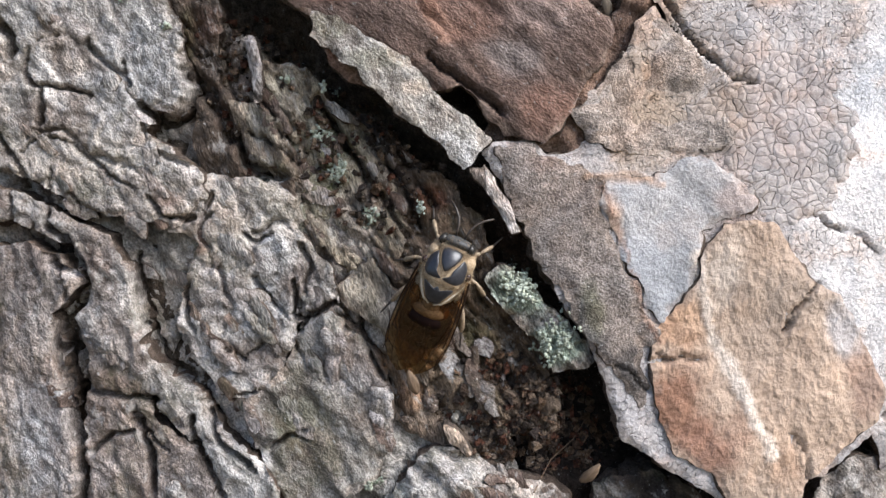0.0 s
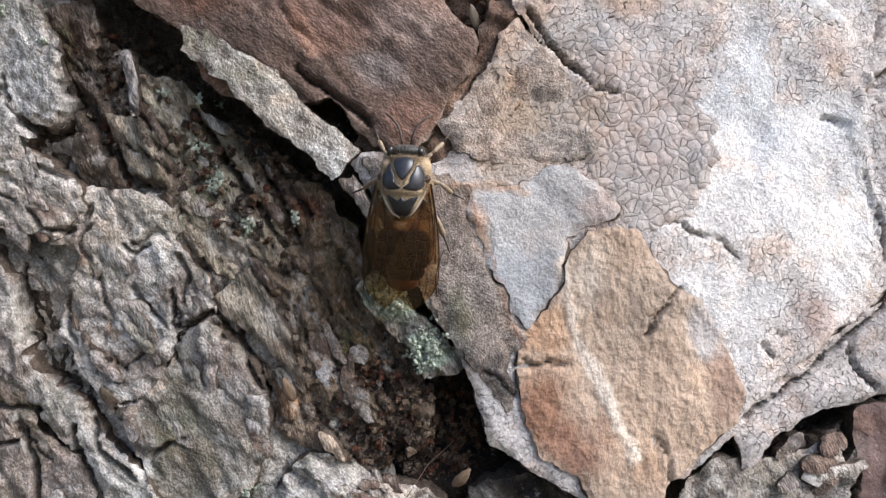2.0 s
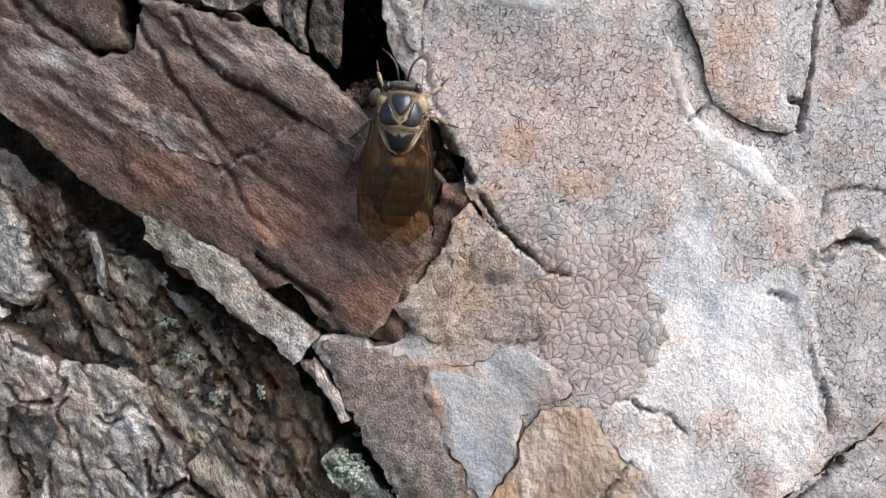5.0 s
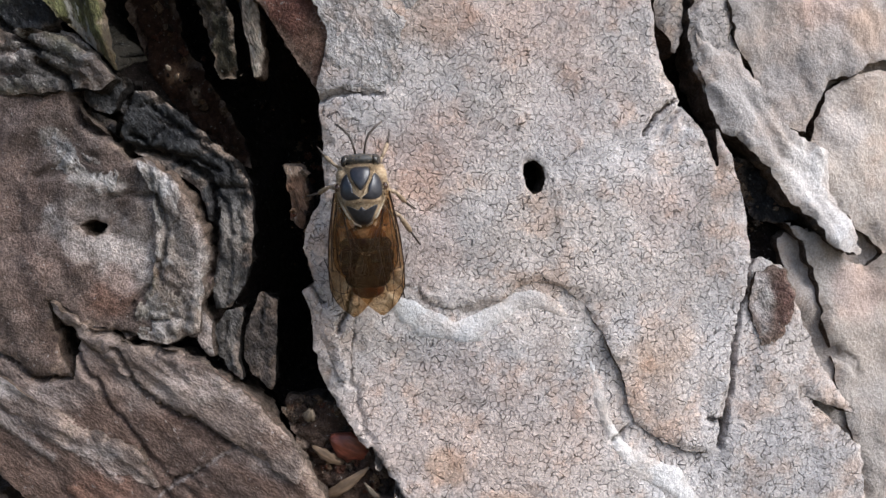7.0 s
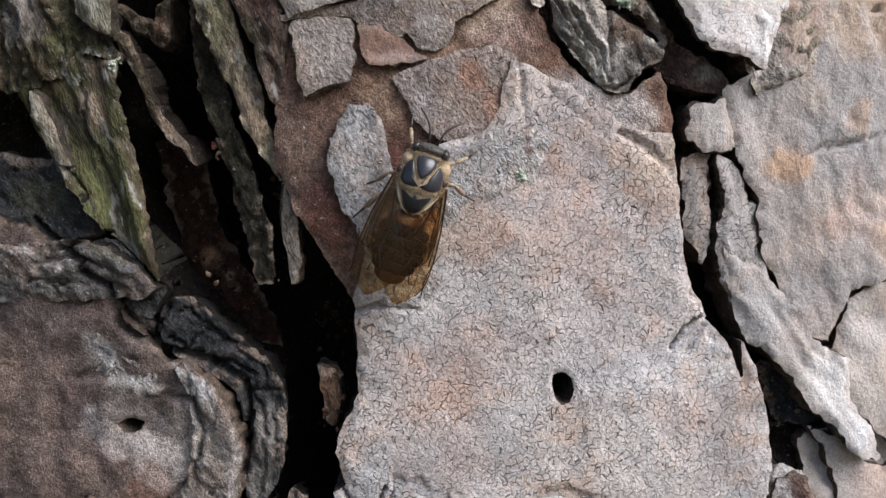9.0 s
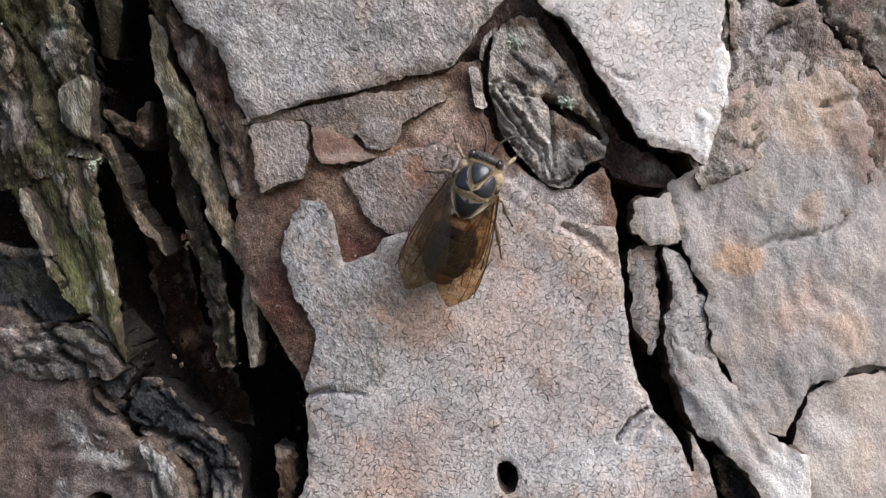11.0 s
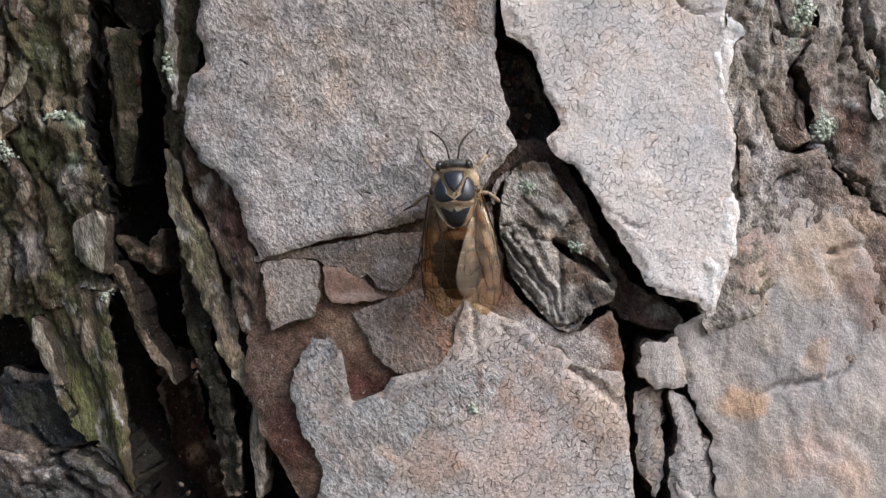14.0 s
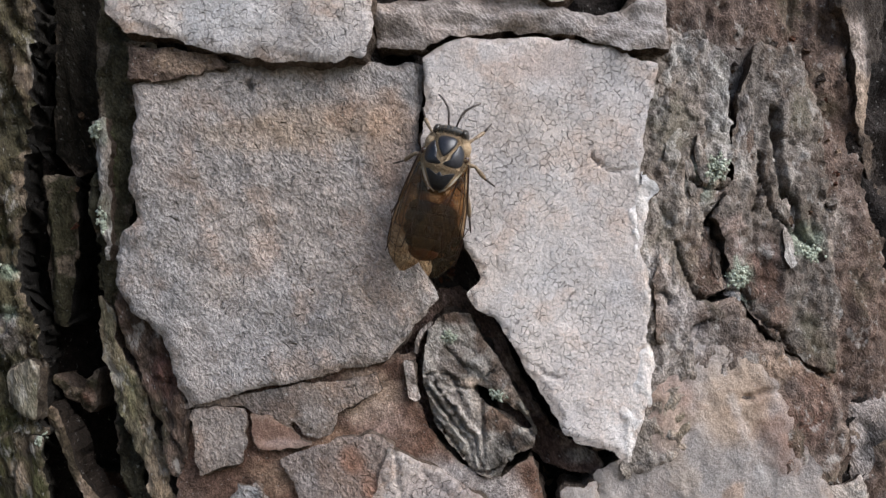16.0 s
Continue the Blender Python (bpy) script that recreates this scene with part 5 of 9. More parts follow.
knot = plate("bark_knot", [(-1.5, 37.2), (-1.3, 39.3), (-0.4, 40.6), (1.2, 41.1), (2.8, 41.3), (4.0, 39.2), (5.7, 36.3), (7.3, 33.8), (8.6, 31.4), (9.2, 30.1), (9.0, 28.8), (7.3, 28.0), (6.4, 27.0), (5.7, 26.1), (4.7, 25.8), (3.8, 26.2), (2.5, 27.4), (1.1, 29.1), (-0.6, 31.1), (-1.3, 34.0)],
      0.3, 5, ROUGH, (0.37, 0.342, 0.31), trunk, relief=craggy(-34, 0.3, 1.5, 3.4, 0.2),
      stains=[(0.8, 38.8, 0.7, 0.6, LICHEN_GREEN, 0.9), (5.4, 33.7, 0.8, 0.6, LICHEN_GREEN, 0.8), (4.1, 38.3, 0.9, 2.4, UMBER, 0.9), (5.8, 35.0, 1.0, 1.6, UMBER, 0.7), (2.4, 36.2, 1.2, 0.8, NEAR_BLACK, 0.5), (3.2, 34.7, 1.4, 0.6, SAND, 0.6), (5.6, 31.4, 1.5, 1.1, UMBER, 0.95), (4.8, 31.5, 0.7, 0.7, RUST, 0.6), (6.9, 29.3, 1.6, 0.9, NEAR_BLACK, 0.6), (5.4, 27.5, 0.8, 1.0, NEAR_BLACK, 0.6), (2.2, 32.8, 1.2, 1.2, PALEGREY, 0.5), (0.8, 37.2, 1.2, 1.6, GREY, 0.5), (3.5, 30.0, 0.6, 1.6, PALEGREY, 0.5), (1.5, 40.7, 1.6, 0.6, RUST, 0.6), (3.9, 39.4, 0.8, 2.0, (0.1, 0.068, 0.05), 0.9), (5.2, 36.3, 0.9, 1.8, (0.1, 0.068, 0.05), 0.85), (6.8, 32.9, 0.7, 1.2, (0.1, 0.068, 0.05), 0.7), (5.6, 31.1, 1.3, 1.0, (0.1, 0.068, 0.05), 0.95), (7.2, 29.3, 1.5, 0.8, (0.03, 0.025, 0.022), 0.75), (5.9, 27.2, 0.7, 0.8, (0.03, 0.025, 0.022), 0.7), (2.6, 36.0, 1.0, 0.7, (0.03, 0.025, 0.022), 0.55), (1.2, 40.8, 1.8, 0.5, (0.1, 0.068, 0.05), 0.9), (0.8, 35.1, 1.4, 0.35, (0.03, 0.025, 0.022), 0.7)],
      cuts=[([(-1.3, 35.1), (0.3, 35.6), (1.6, 34.7), (2.9, 34.2), (4.0, 33.8)], 0.16, 1.2), ([(3.7, 33.9), (5.1, 33.2), (7.1, 31.9), (9.0, 30.3)], 0.5, 3.0), ([(1.6, 34.3), (2.0, 33.1)], 0.12, 0.8), ([(4.0, 34.8), (4.6, 35.5), (5.0, 36.3)], 0.12, 0.8), ([(-1.2, 34.1), (0.4, 32.1), (2.2, 30.4), (3.6, 27.4)], 0.22, 1.2), ([(-1.3, 32.4), (0.7, 30.1), (2.8, 27.4)], 0.2, 1.2), ([(-0.3, 34.5), (1.7, 32.1), (3.1, 29.9), (4.4, 26.9)], 0.18, 1.0), ([(-1.2, 33.4), (1.2, 31.0), (3.0, 28.6)], 0.2, -0.5), ([(0.3, 33.8), (2.5, 31.8), (3.8, 29.2)], 0.24, -0.6), ([(3.9, 33.6), (4.0, 32.1), (4.0, 30.0), (4.6, 28.0)], 0.25, 0.9), ([(3.9, 26.5), (4.8, 26.1), (5.8, 26.7), (6.7, 27.8)], 0.2, 1.1), ([(0.5, 38.2), (1.8, 36.7), (2.6, 35.7)], 0.2, 0.5)],
      holes=[[(3.6, 34.1), (4.4, 34.0), (5.3, 33.3), (6.6, 32.7), (7.8, 31.7), (8.8, 30.6), (8.5, 30.3), (7.2, 30.9), (6.1, 31.7), (4.8, 32.6), (3.8, 33.3)]], cell=0.18, jag=0.25, strata=0.5, edge_color=(0.05, 0.038, 0.03),
      label="gnarled grey knot of bark with a lichen spot")
plate("bark_flake", [(-3.4, 36.7), (-2.6, 36.5), (-2.2, 35.0), (-1.9, 33.9), (-1.5, 33.1), (-2.1, 32.9), (-2.7, 33.2), (-3.1, 34.5)],
      0.2, 0.8, ROUGH, PALEGREY, trunk, relief=gentle(0.2, 1.5, 0.1), cell=0.2, jag=0.15, closed=True, lip=0.05, flake=0.0, curl=0.2,
      label="pale curled bark chip beside the knot")
plate("bark_flake", [(-2.5, 37.5), (-2.4, 38.7), (-1.9, 39.6), (-1.2, 40.2), (-0.7, 40.5), (-0.9, 39.9), (-1.6, 39.3), (-2.0, 38.5), (-2.1, 37.3)],
      0.3, 0.8, FIBRE, GREY, trunk, relief=gentle(0.1, 2, 0.1), cell=0.18, jag=0.08, closed=True, lip=0.05, flake=0.0,
      label="thin curled bark strip beside the knot")
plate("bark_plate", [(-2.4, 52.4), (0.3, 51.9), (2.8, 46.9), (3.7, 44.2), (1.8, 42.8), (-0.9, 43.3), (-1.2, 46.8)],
      3.2, 2, DARK_BARK, DARK, trunk, relief=gentle(0.5, 2.5, 0.2),
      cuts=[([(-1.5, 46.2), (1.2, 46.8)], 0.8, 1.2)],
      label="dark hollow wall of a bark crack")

# ---- strips in the crack and the plates beyond it ----
plate("bark_plate", [(11.4, 24.5), (14.8, 25.5), (16.2, 21.5), (13.0, 20.9), (11.0, 22.0)],
      0.6, 4, SMOOTH, (0.4, 0.365, 0.345), trunk, relief=grained(-8, 0.3, 2.2, 4), jag=0.55, strata=0.5,
      label="pale bark strip in the crack")
plate("bark_plate", [(11.1, 20.9), (13.9, 21.0), (14.2, 14.8), (13.5, 10.0), (12.1, 12.7), (11.4, 16.8)],
      1.6, 4, PALE, (0.29, 0.26, 0.24), trunk, relief=grained(-8, 0.3, 2.2, 4), jag=0.55, strata=0.5,
      label="grey bark strip in the crack")
plate("bark_plate", [(14.3, 21.2), (16.3, 20.1), (18.3, 15.8), (18.9, 10.7), (20.9, 5.6), (20.2, 4.0), (15.7, 7.5), (14.2, 12.7), (15.2, 16.9)],
      1, 4, PALE, (0.4, 0.365, 0.345), trunk, relief=grained(-20, 0.35, 2.2, 4), jag=0.55, strata=0.5,
      label="grey bark strip in the crack")
plate("bark_plate", [(15.2, 12.2), (19.0, 10.3), (20.8, 7.9), (22.6, 5.0), (24.5, 3.7), (27.9, 1.4), (27.9, -2.2), (30.2, -5.9), (30.8, -8.2), (27.9, -6.9), (24.0, -3.2), (21.5, 0.6), (16.9, 4.2), (15.8, 8.4)],
      0.5, 4.5, SMOOTH, (0.4, 0.365, 0.345), trunk, relief=grained(-35, 0.4, 2.4, 4),
      stains=[(25.1, 0.0, 2.9, 3.4, WHITE, 0.5), (29.0, -6.4, 1.5, 1.9, WHITE, 0.4), (22.4, -1.4, 1.9, 2.4, ASH, 0.6)], jag=0.5, strata=0.5,
      label="white-crusted bark strip along the crack")
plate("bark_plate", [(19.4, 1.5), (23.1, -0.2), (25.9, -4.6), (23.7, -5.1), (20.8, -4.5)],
      3, 3, DARK_BARK, NEAR_BLACK, trunk, relief=gentle(0.5, 2, 0.2), under=0.9, edge_color=(0.012, 0.01, 0.009),
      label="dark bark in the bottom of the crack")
plate("bark_plate", [(14.9, 26.4), (18.3, 27.7), (19.9, 31.4), (20.7, 39.2), (23.1, 42.2), (25.9, 41.5), (29.3, 37.8), (33.0, 34.6), (35.5, 29.2), (38.9, 23.3), (35.3, 22.1), (38.9, 14.8), (38.8, 9.6), (32.2, 9.4), (27.5, 7.6), (25.4, 3.0), (21.3, 4.6), (21.0, 7.6), (18.8, 11.7), (18.4, 16.1), (16.3, 20.5)],
      0.9, 6, SMOOTH, (0.34, 0.306, 0.287), trunk, relief=grained(-12, 0.45, 5, 1.6),
      stains=[(21.4, 19.5, 2.4, 1.5, ORANGE, 0.5), (22.0, 34.0, 2.9, 4.4, PINK, 0.8), (29.0, 33.6, 2.9, 6.3, UMBER, 0.6), (27.7, 14.8, 3.9, 3.9, PINK, 0.6), (31.3, 12.7, 2.9, 2.9, ORANGE, 0.4), (25.7, 38.8, 2.9, 5.8, GREY, 0.6), (28.2, 34.0, 4.4, 5.8, SAND, 0.6), (33.8, 31.9, 3.4, 4.9, RUST, 0.5)],
      cuts=[([(23.5, 21.0), (27.8, 21.8), (31.3, 22.9)], 0.3, 0.6), ([(29.0, 42.0), (31.2, 40.5), (34.5, 39.0)], 0.6, 1.2), ([(29.0, 33.6), (31.1, 34.2), (34.4, 34.8)], 0.5, 0.8)], jag=0.5, cell=0.34, strata=0.6,
      label="pinkish grey bark plate with orange patches, beyond the crack")
plate("bark_plate", [(26.1, 2.4), (27.8, 6.7), (32.1, 8.9), (39.7, 9.0), (39.1, -2.8), (33.6, -7.8), (27.6, -2.7)],
      1.5, 5, SMOOTH, (0.4, 0.352, 0.315), trunk, relief=gentle(0.5, 6, 0.1),
      stains=[(29.8, 4.4, 2.9, 2.9, PALEGREY, 0.7)], jag=0.4, cell=0.34,
      label="sandy smooth bark plate")
plate("bark_plate", [(24.3, -4.4), (28.8, -7.7), (32.3, -9.5), (38.2, -3.2), (40.3, -21.8), (31.9, -32.0), (28.7, -18.5), (27.1, -10.4)],
      2, 5, SMOOTH, (0.4, 0.352, 0.315), trunk, relief=gentle(0.5, 6, 0.1),
      stains=[(31.1, -11.6, 2.4, 2.9, PINK, 0.6)],
      cuts=[([(28.8, -16.9), (31.0, -19.1)], 0.5, 1)], jag=0.4, cell=0.34,
      label="sandy bark plate below the white strip")

# craggy bark high on the right
plate("bark_plate", [(17.0, 68.0), (24.5, 69.0), (25.0, 52.0), (24.0, 40.0), (24.0, 29.0), (18.0, 25.5), (16.6, 29.0), (17.2, 40.0), (16.8, 55.0)],
      0.75, 4, ROUGH, (0.27, 0.238, 0.212), trunk, relief=craggy(5, 0.6, 2.6, 2.5, 0.4),
      stains=[(19.8, 61.5, 1.2, 2.0, BLUISH, 0.7), (20.0, 45.0, 1.0, 4.0, PALEGREY, 0.6), (21.0, 36.0, 1.5, 4.0, PALEGREY, 0.5)], jag=0.4, cell=0.26,
      label="weathered grey bark along the pale plate's edge")
plate("bark_plate", [(19.6, 62.9), (19.8, 67.1), (23.5, 69.0), (26.6, 66.6), (27.6, 61.3), (27.6, 54.3), (26.1, 51.6), (25.0, 50.4), (22.3, 48.9), (20.7, 48.7), (20.2, 53.5), (21.0, 57.8)],
      0.9, 5, ROUGH, ASH, trunk, relief=craggy(8, 0.7, 3.5, 1.6),
      stains=[(21.2, 60.9, 1.2, 1.9, BLUISH, 0.8), (22.2, 56.2, 1.5, 1.9, BLUISH, 0.8), (24.9, 54.8, 1.9, 1.9, LICHEN_GREEN, 0.6), (23.7, 62.1, 1.9, 2.9, UMBER, 0.6), (26.6, 53.8, 1.0, 1.5, RUST, 0.6)], jag=0.5,
      label="swirled grey bark lump with lichen")
plate("bark_plate", [(22.3, 48.6), (25.6, 50.0), (27.6, 44.5), (24.9, 42.8), (22.7, 44.9)],
      1.2, 5, ROUGH, UMBER, trunk, relief=gentle(0.35, 3, 0.15),
      stains=[(26.3, 46.8, 0.7, 2.9, RUST, 0.6), (23.6, 46.8, 1.5, 1.5, GREY, 0.5)], jag=0.4,
      label="small brown bark plate")
plate("bark_plate", [(26.1, 51.1), (28.0, 55.1), (28.1, 61.5), (30.0, 68.1), (34.6, 68.5), (37.0, 62.1), (38.4, 51.7), (39.6, 42.4), (39.0, 35.9), (34.5, 37.8), (31.3, 40.4), (29.0, 43.3), (27.1, 48.0)],
      1.6, 5, ROUGH, (0.165, 0.142, 0.125), trunk, relief=craggy(12, 0.7, 4, 2.4),
      stains=[(29.3, 45.4, 0.9, 2.4, LICHEN_GREEN, 0.7), (31.5, 47.1, 1.9, 2.9, RED, 0.5), (35.5, 48.9, 2.4, 1.9, LICHEN_GREEN, 0.5), (29.1, 57.8, 1.9, 3.4, ASH, 0.7), (33.6, 57.5, 1.9, 3.9, ASH, 0.6), (28.1, 48.6, 1.0, 2.4, PINK, 0.6)],
      cuts=[([(31.9, 61.8), (33.1, 54.2), (35.5, 49.4), (37.7, 46.8)], 0.6, 1.8), ([(30.5, 56.3), (30.1, 48.6)], 0.35, 1)], tilt=(-0.15, 0), jag=0.5,
      label="brown and grey bark plate with lichen on the flank")
plate("bark_plate", [(20.3, 48.2), (21.8, 45.8), (24.5, 42.6), (28.4, 43.6), (30.3, 40.7), (34.2, 37.4), (38.7, 35.6), (40.4, 30.5), (39.2, 25.2), (34.4, 25.0), (31.0, 22.5), (29.7, 26.6), (28.0, 30.2), (26.9, 33.9), (23.2, 37.7), (20.5, 39.2), (20.1, 44.0)],
      1.1, 5, ROUGH, (0.2, 0.158, 0.136), trunk, relief=craggy(15, 0.5, 4.5, 2),
      stains=[(22.5, 43.0, 1.9, 2.4, PALEGREY, 0.6), (24.2, 38.8, 2.4, 1.9, PALEGREY, 0.5), (33.1, 30.4, 3.4, 2.9, RED, 0.45), (29.2, 34.6, 2.4, 2.4, GREY, 0.6), (35.9, 33.7, 2.4, 2.4, RUST, 0.5), (26.4, 35.6, 1.5, 1.9, WHITE, 0.4), (31.9, 36.8, 2.4, 1.9, SAND, 0.4)],
      cuts=[([(23.4, 38.9), (24.4, 40.4), (25.4, 41.0)], 0.3, 0.9), ([(30.8, 32.5), (31.9, 33.9)], 0.3, 0.7)], tilt=(-0.08, 0), jag=0.5,
      label="large brown and grey bark plate beside the pale one")
plate("bark_plate", [(34.6, 24.9), (38.2, 25.1), (42.4, 26.0), (43.2, 13.1), (35.9, 13.1), (34.3, 18.4)],
      2.6, 4, DARK_BARK, ASH, trunk, relief=gentle(0.5, 3, 0.2),
      stains=[(36.6, 22.2, 1.9, 2.4, NEAR_BLACK, 0.7), (36.5, 18.4, 1.9, 1.5, ORANGE, 0.6)], jag=0.5,
      label="dark bark scale with an orange patch")
# near-black tone stands in for the dark surroundings beyond the trunk's edge
plate("bark_plate", [(37.8, 73.6), (40.5, 69.1), (41.9, 59.5), (45.9, 52.5), (46.4, 41.7), (54.9, 37.1), (58.7, 58.0), (51.7, 76.1), (41.5, 80.0)],
      7, 5, DARK_BARK, (0.045, 0.036, 0.03), trunk, relief=craggy(10, 1.8, 5, 2.2),
      stains=[(40.5, 67.9, 2.4, 4.4, PALEGREY, 0.7), (41.9, 63.7, 2.9, 2.9, TAN, 0.5)], jag=0.6, cell=0.5, tilt=(-0.5, 0),
      label="bark falling away round the trunk's flank, darkened for the dim background")
plate("bark_plate", [(40.9, 32.6), (44.5, 34.3), (52.0, 36.1), (52.7, 16.9), (44.3, 19.2), (40.8, 24.7)],
      3.6, 5, DARK_BARK, GREY, trunk, relief=gentle(0.8, 4, 0.2),
      stains=[(43.9, 28.1, 2.4, 2.9, NEAR_BLACK, 0.8)], jag=0.5, cell=0.34,
      label="dark grey bark plate on the flank")

# ---- broken bark that fills in under the plates ----
plate("bark_plate", [(-80.0, -14.8), (-56.0, -24.0), (-47.5, -32.5), (-40.5, -40.5), (-34.5, -46.8), (-30.0, -52.5), (-29.2, -59.8), (-26.1, -65.7), (-22.1, -71.0), (-18.2, -77.1), (-84.0, -85.0)],
      3.6, 5, ROUGH, (0.46, 0.425, 0.38), trunk, relief=craggy(-38, 1.3, 3.6, 2.2, 0.6),
      stains=[(-40.5, -44.9, 4.4, 5.8, ALGAE, 0.6), (-34.3, -47.4, 3.4, 5.8, UMBER, 0.7), (-50.4, -35.8, 4.4, 5.8, UMBER, 0.8), (-31.1, -62.4, 4.4, 4.4, UMBER, 0.7), (-45.6, -52.1, 3.4, 3.4, BLUISH, 0.5), (-34.2, -54.9, 2.9, 3.9, SAND, 0.4), (-60.4, -63.5, 3.9, 5.8, UMBER, 0.5), (-38.4, -50.9, 2.9, 1.9, RUST, 0.4)], jag=0.6, cell=0.3,
      label="broken grey-brown bark with furrows and algae")
plate("bark_plate", [(18.8, 79.0), (38.9, 82.0), (40.5, 68.3), (42.5, 55.0), (46.9, 39.5), (50.2, 17.0), (39.5, 14.4), (34.9, 25.9), (20.4, 35.7), (18.9, 55.7)],
      3.4, 6, ROUGH, UMBER, trunk, relief=craggy(10, 1.0, 4, 2.2, 0.4),
      stains=[(28.5, 61.8, 5.8, 5.8, ASH, 0.7), (35.9, 50.7, 4.4, 4.4, ASH, 0.5), (26.0, 45.9, 3.9, 3.9, GREY, 0.6), (34.8, 36.5, 3.9, 3.9, RUST, 0.6)], jag=0.6, cell=0.32,
      label="furrowed brown-grey bark on the trunk's flank")
plate("bark_plate", [(19.3, 29.6), (31.0, 24.0), (36.0, 10.0), (43.5, 3.0), (43.5, -38.7), (28.0, -32.3), (25.9, -16.0), (23.7, -6.2), (28.2, -5.2), (26.4, 11.0)],
      3, 5, SMOOTH, (0.4, 0.352, 0.315), trunk, relief=gentle(0.7, 6, 0.15),
      stains=[(29.4, -10.7, 2.9, 4.4, PINK, 0.5), (31.8, 2.8, 2.9, 2.9, PALEGREY, 0.6), (30.5, 11.0, 2.9, 2.9, ORANGE, 0.4)], jag=0.5, cell=0.34,
      label="sandy bark under the outer plates")

# ---- reddish brown plate with slanting grain ----
brown_plate = plate("bark_plate", [(-61.2, -9.7), (-55.2, -11.8), (-52.7, -8.0), (-49.1, -13.2), (-45.5, -15.6), (-45.1, -17.1), (-41.2, -17.2), (-39.9, -11.9), (-36.1, -13.7), (-32.6, -14.2), (-28.8, -15.9), (-25.8, -17.9), (-23.6, -20.5), (-20.7, -24.4), (-19.7, -26.4), (-18.8, -28.9), (-16.0, -31.7), (-15.7, -32.9), (-16.6, -35.4), (-18.5, -38.0), (-19.6, -40.3), (-21.6, -42.4), (-24.6, -41.5), (-28.1, -37.3), (-30.6, -37.8), (-36.1, -33.7), (-41.2, -31.4), (-46.7, -28.0), (-51.1, -23.9), (-56.0, -19.5), (-62.0, -15.5)],
      -0.2, 5.5, BROWN, (0.125, 0.086, 0.07), trunk, relief=brown_folds,
      stains=[(-42.6, -15.1, 12.7, 2.9, GREY, 0.25), (-31.8, -17.8, 6.3, 2.9, PALEGREY, 0.2), (-48.0, -18.9, 6.8, 1.5, PALEGREY, 0.3), (-38.4, -27.6, 3.4, 2.4, RUST, 0.7), (-27.9, -30.7, 4.4, 2.9, RUST, 0.5), (-20.9, -30.8, 3.9, 2.9, PINK, 0.45), (-23.7, -24.3, 2.9, 2.4, GREY, 0.5), (-21.1, -38.9, 2.9, 2.4, RUST, 0.6), (-38.8, -17.6, 2.9, 2.4, UMBER, 0.4), (-24.0, -35.3, 2.9, 1.9, GREY, 0.3)],
      cuts=[([(-33.1, -26.7), (-30.7, -25.5), (-26.0, -23.2)], 0.22, 0.7), ([(-43.1, -9.8), (-40.1, -15.1), (-35.5, -23.1), (-33.1, -26.7)], 0.3, 1), ([(-33.8, -27.6), (-30.9, -31.7), (-26.6, -36.8)], 0.3, 0.6), ([(-52.1, -11.9), (-47.9, -16.9), (-42.6, -21.5), (-38.2, -24.6)], 0.3, 0.6)], jag=0.3, cell=0.28, strata=0.5, under=1.0,
      label="reddish brown bark plate with slanting folds")
plate("bark_layer", [(-42.8, -9.8), (-39.8, -11.9), (-35.9, -13.7), (-32.5, -14.2), (-28.7, -15.9), (-25.8, -17.9), (-23.5, -20.5), (-20.7, -24.5), (-21.3, -26.5), (-23.2, -25.4), (-26.0, -23.4), (-29.4, -21.6), (-33.3, -19.4), (-36.5, -16.4), (-39.4, -13.5), (-41.6, -11.6)],
      -0.6, 1, BROWN, (0.175, 0.14, 0.124), brown_plate, relief=on_brown(gentle(0.12, 4, 0.08)),
      stains=[(-31.2, -17.8, 4.4, 1.9, PALEGREY, 0.4), (-24.6, -22.8, 2.9, 1.9, UMBER, 0.4)], jag=0.35, lip=0.06,
      label="grey-brown upper layer of the brown plate")
plate("bark_layer", [(-60.1, -10.7), (-55.1, -12.6), (-49.2, -15.5), (-42.9, -19.7), (-35.5, -23.3), (-33.9, -26.9), (-36.7, -26.1), (-43.1, -22.7), (-49.5, -19.1), (-55.4, -16.0), (-60.5, -13.6)],
      -0.5, 0.9, BROWN, (0.175, 0.14, 0.124), brown_plate, relief=on_brown(grained(-58, 0.12, 2, 3)),
      stains=[(-47.8, -17.4, 5.8, 1.0, PALEGREY, 0.6), (-39.0, -23.5, 3.4, 1.0, PALEGREY, 0.4)], jag=0.35, lip=0.06,
      label="pale grey streaked layer of the brown plate")
plate("bark_flake", [(-41.1, -31.2), (-38.8, -31.5), (-36.1, -33.3), (-33.1, -35.2), (-30.5, -37.8), (-28.2, -39.8), (-25.6, -41.7), (-26.5, -42.9), (-28.3, -44.5), (-29.8, -42.9), (-33.2, -40.1), (-36.2, -37.3), (-38.7, -34.7), (-41.2, -33.2)],
      -0.35, 0.7, ROUGH, (0.4, 0.375, 0.34), brown_plate, relief=grained(-48, 0.14, 2.2, 3.5, 0.06),
      stains=[(-29.3, -42.9, 2.4, 1.9, WHITE, 0.7), (-39.6, -32.6, 1.9, 1.2, ALGAE, 0.5), (-35.1, -35.2, 2.9, 0.9, ALGAE, 0.4), (-32.2, -37.8, 1.5, 0.9, SAND, 0.5)], jag=0.4, cell=0.26, closed=True, strata=0.15, lip=0.1, curl=0.3,
      label="white-edged bark sliver peeling along the rim")
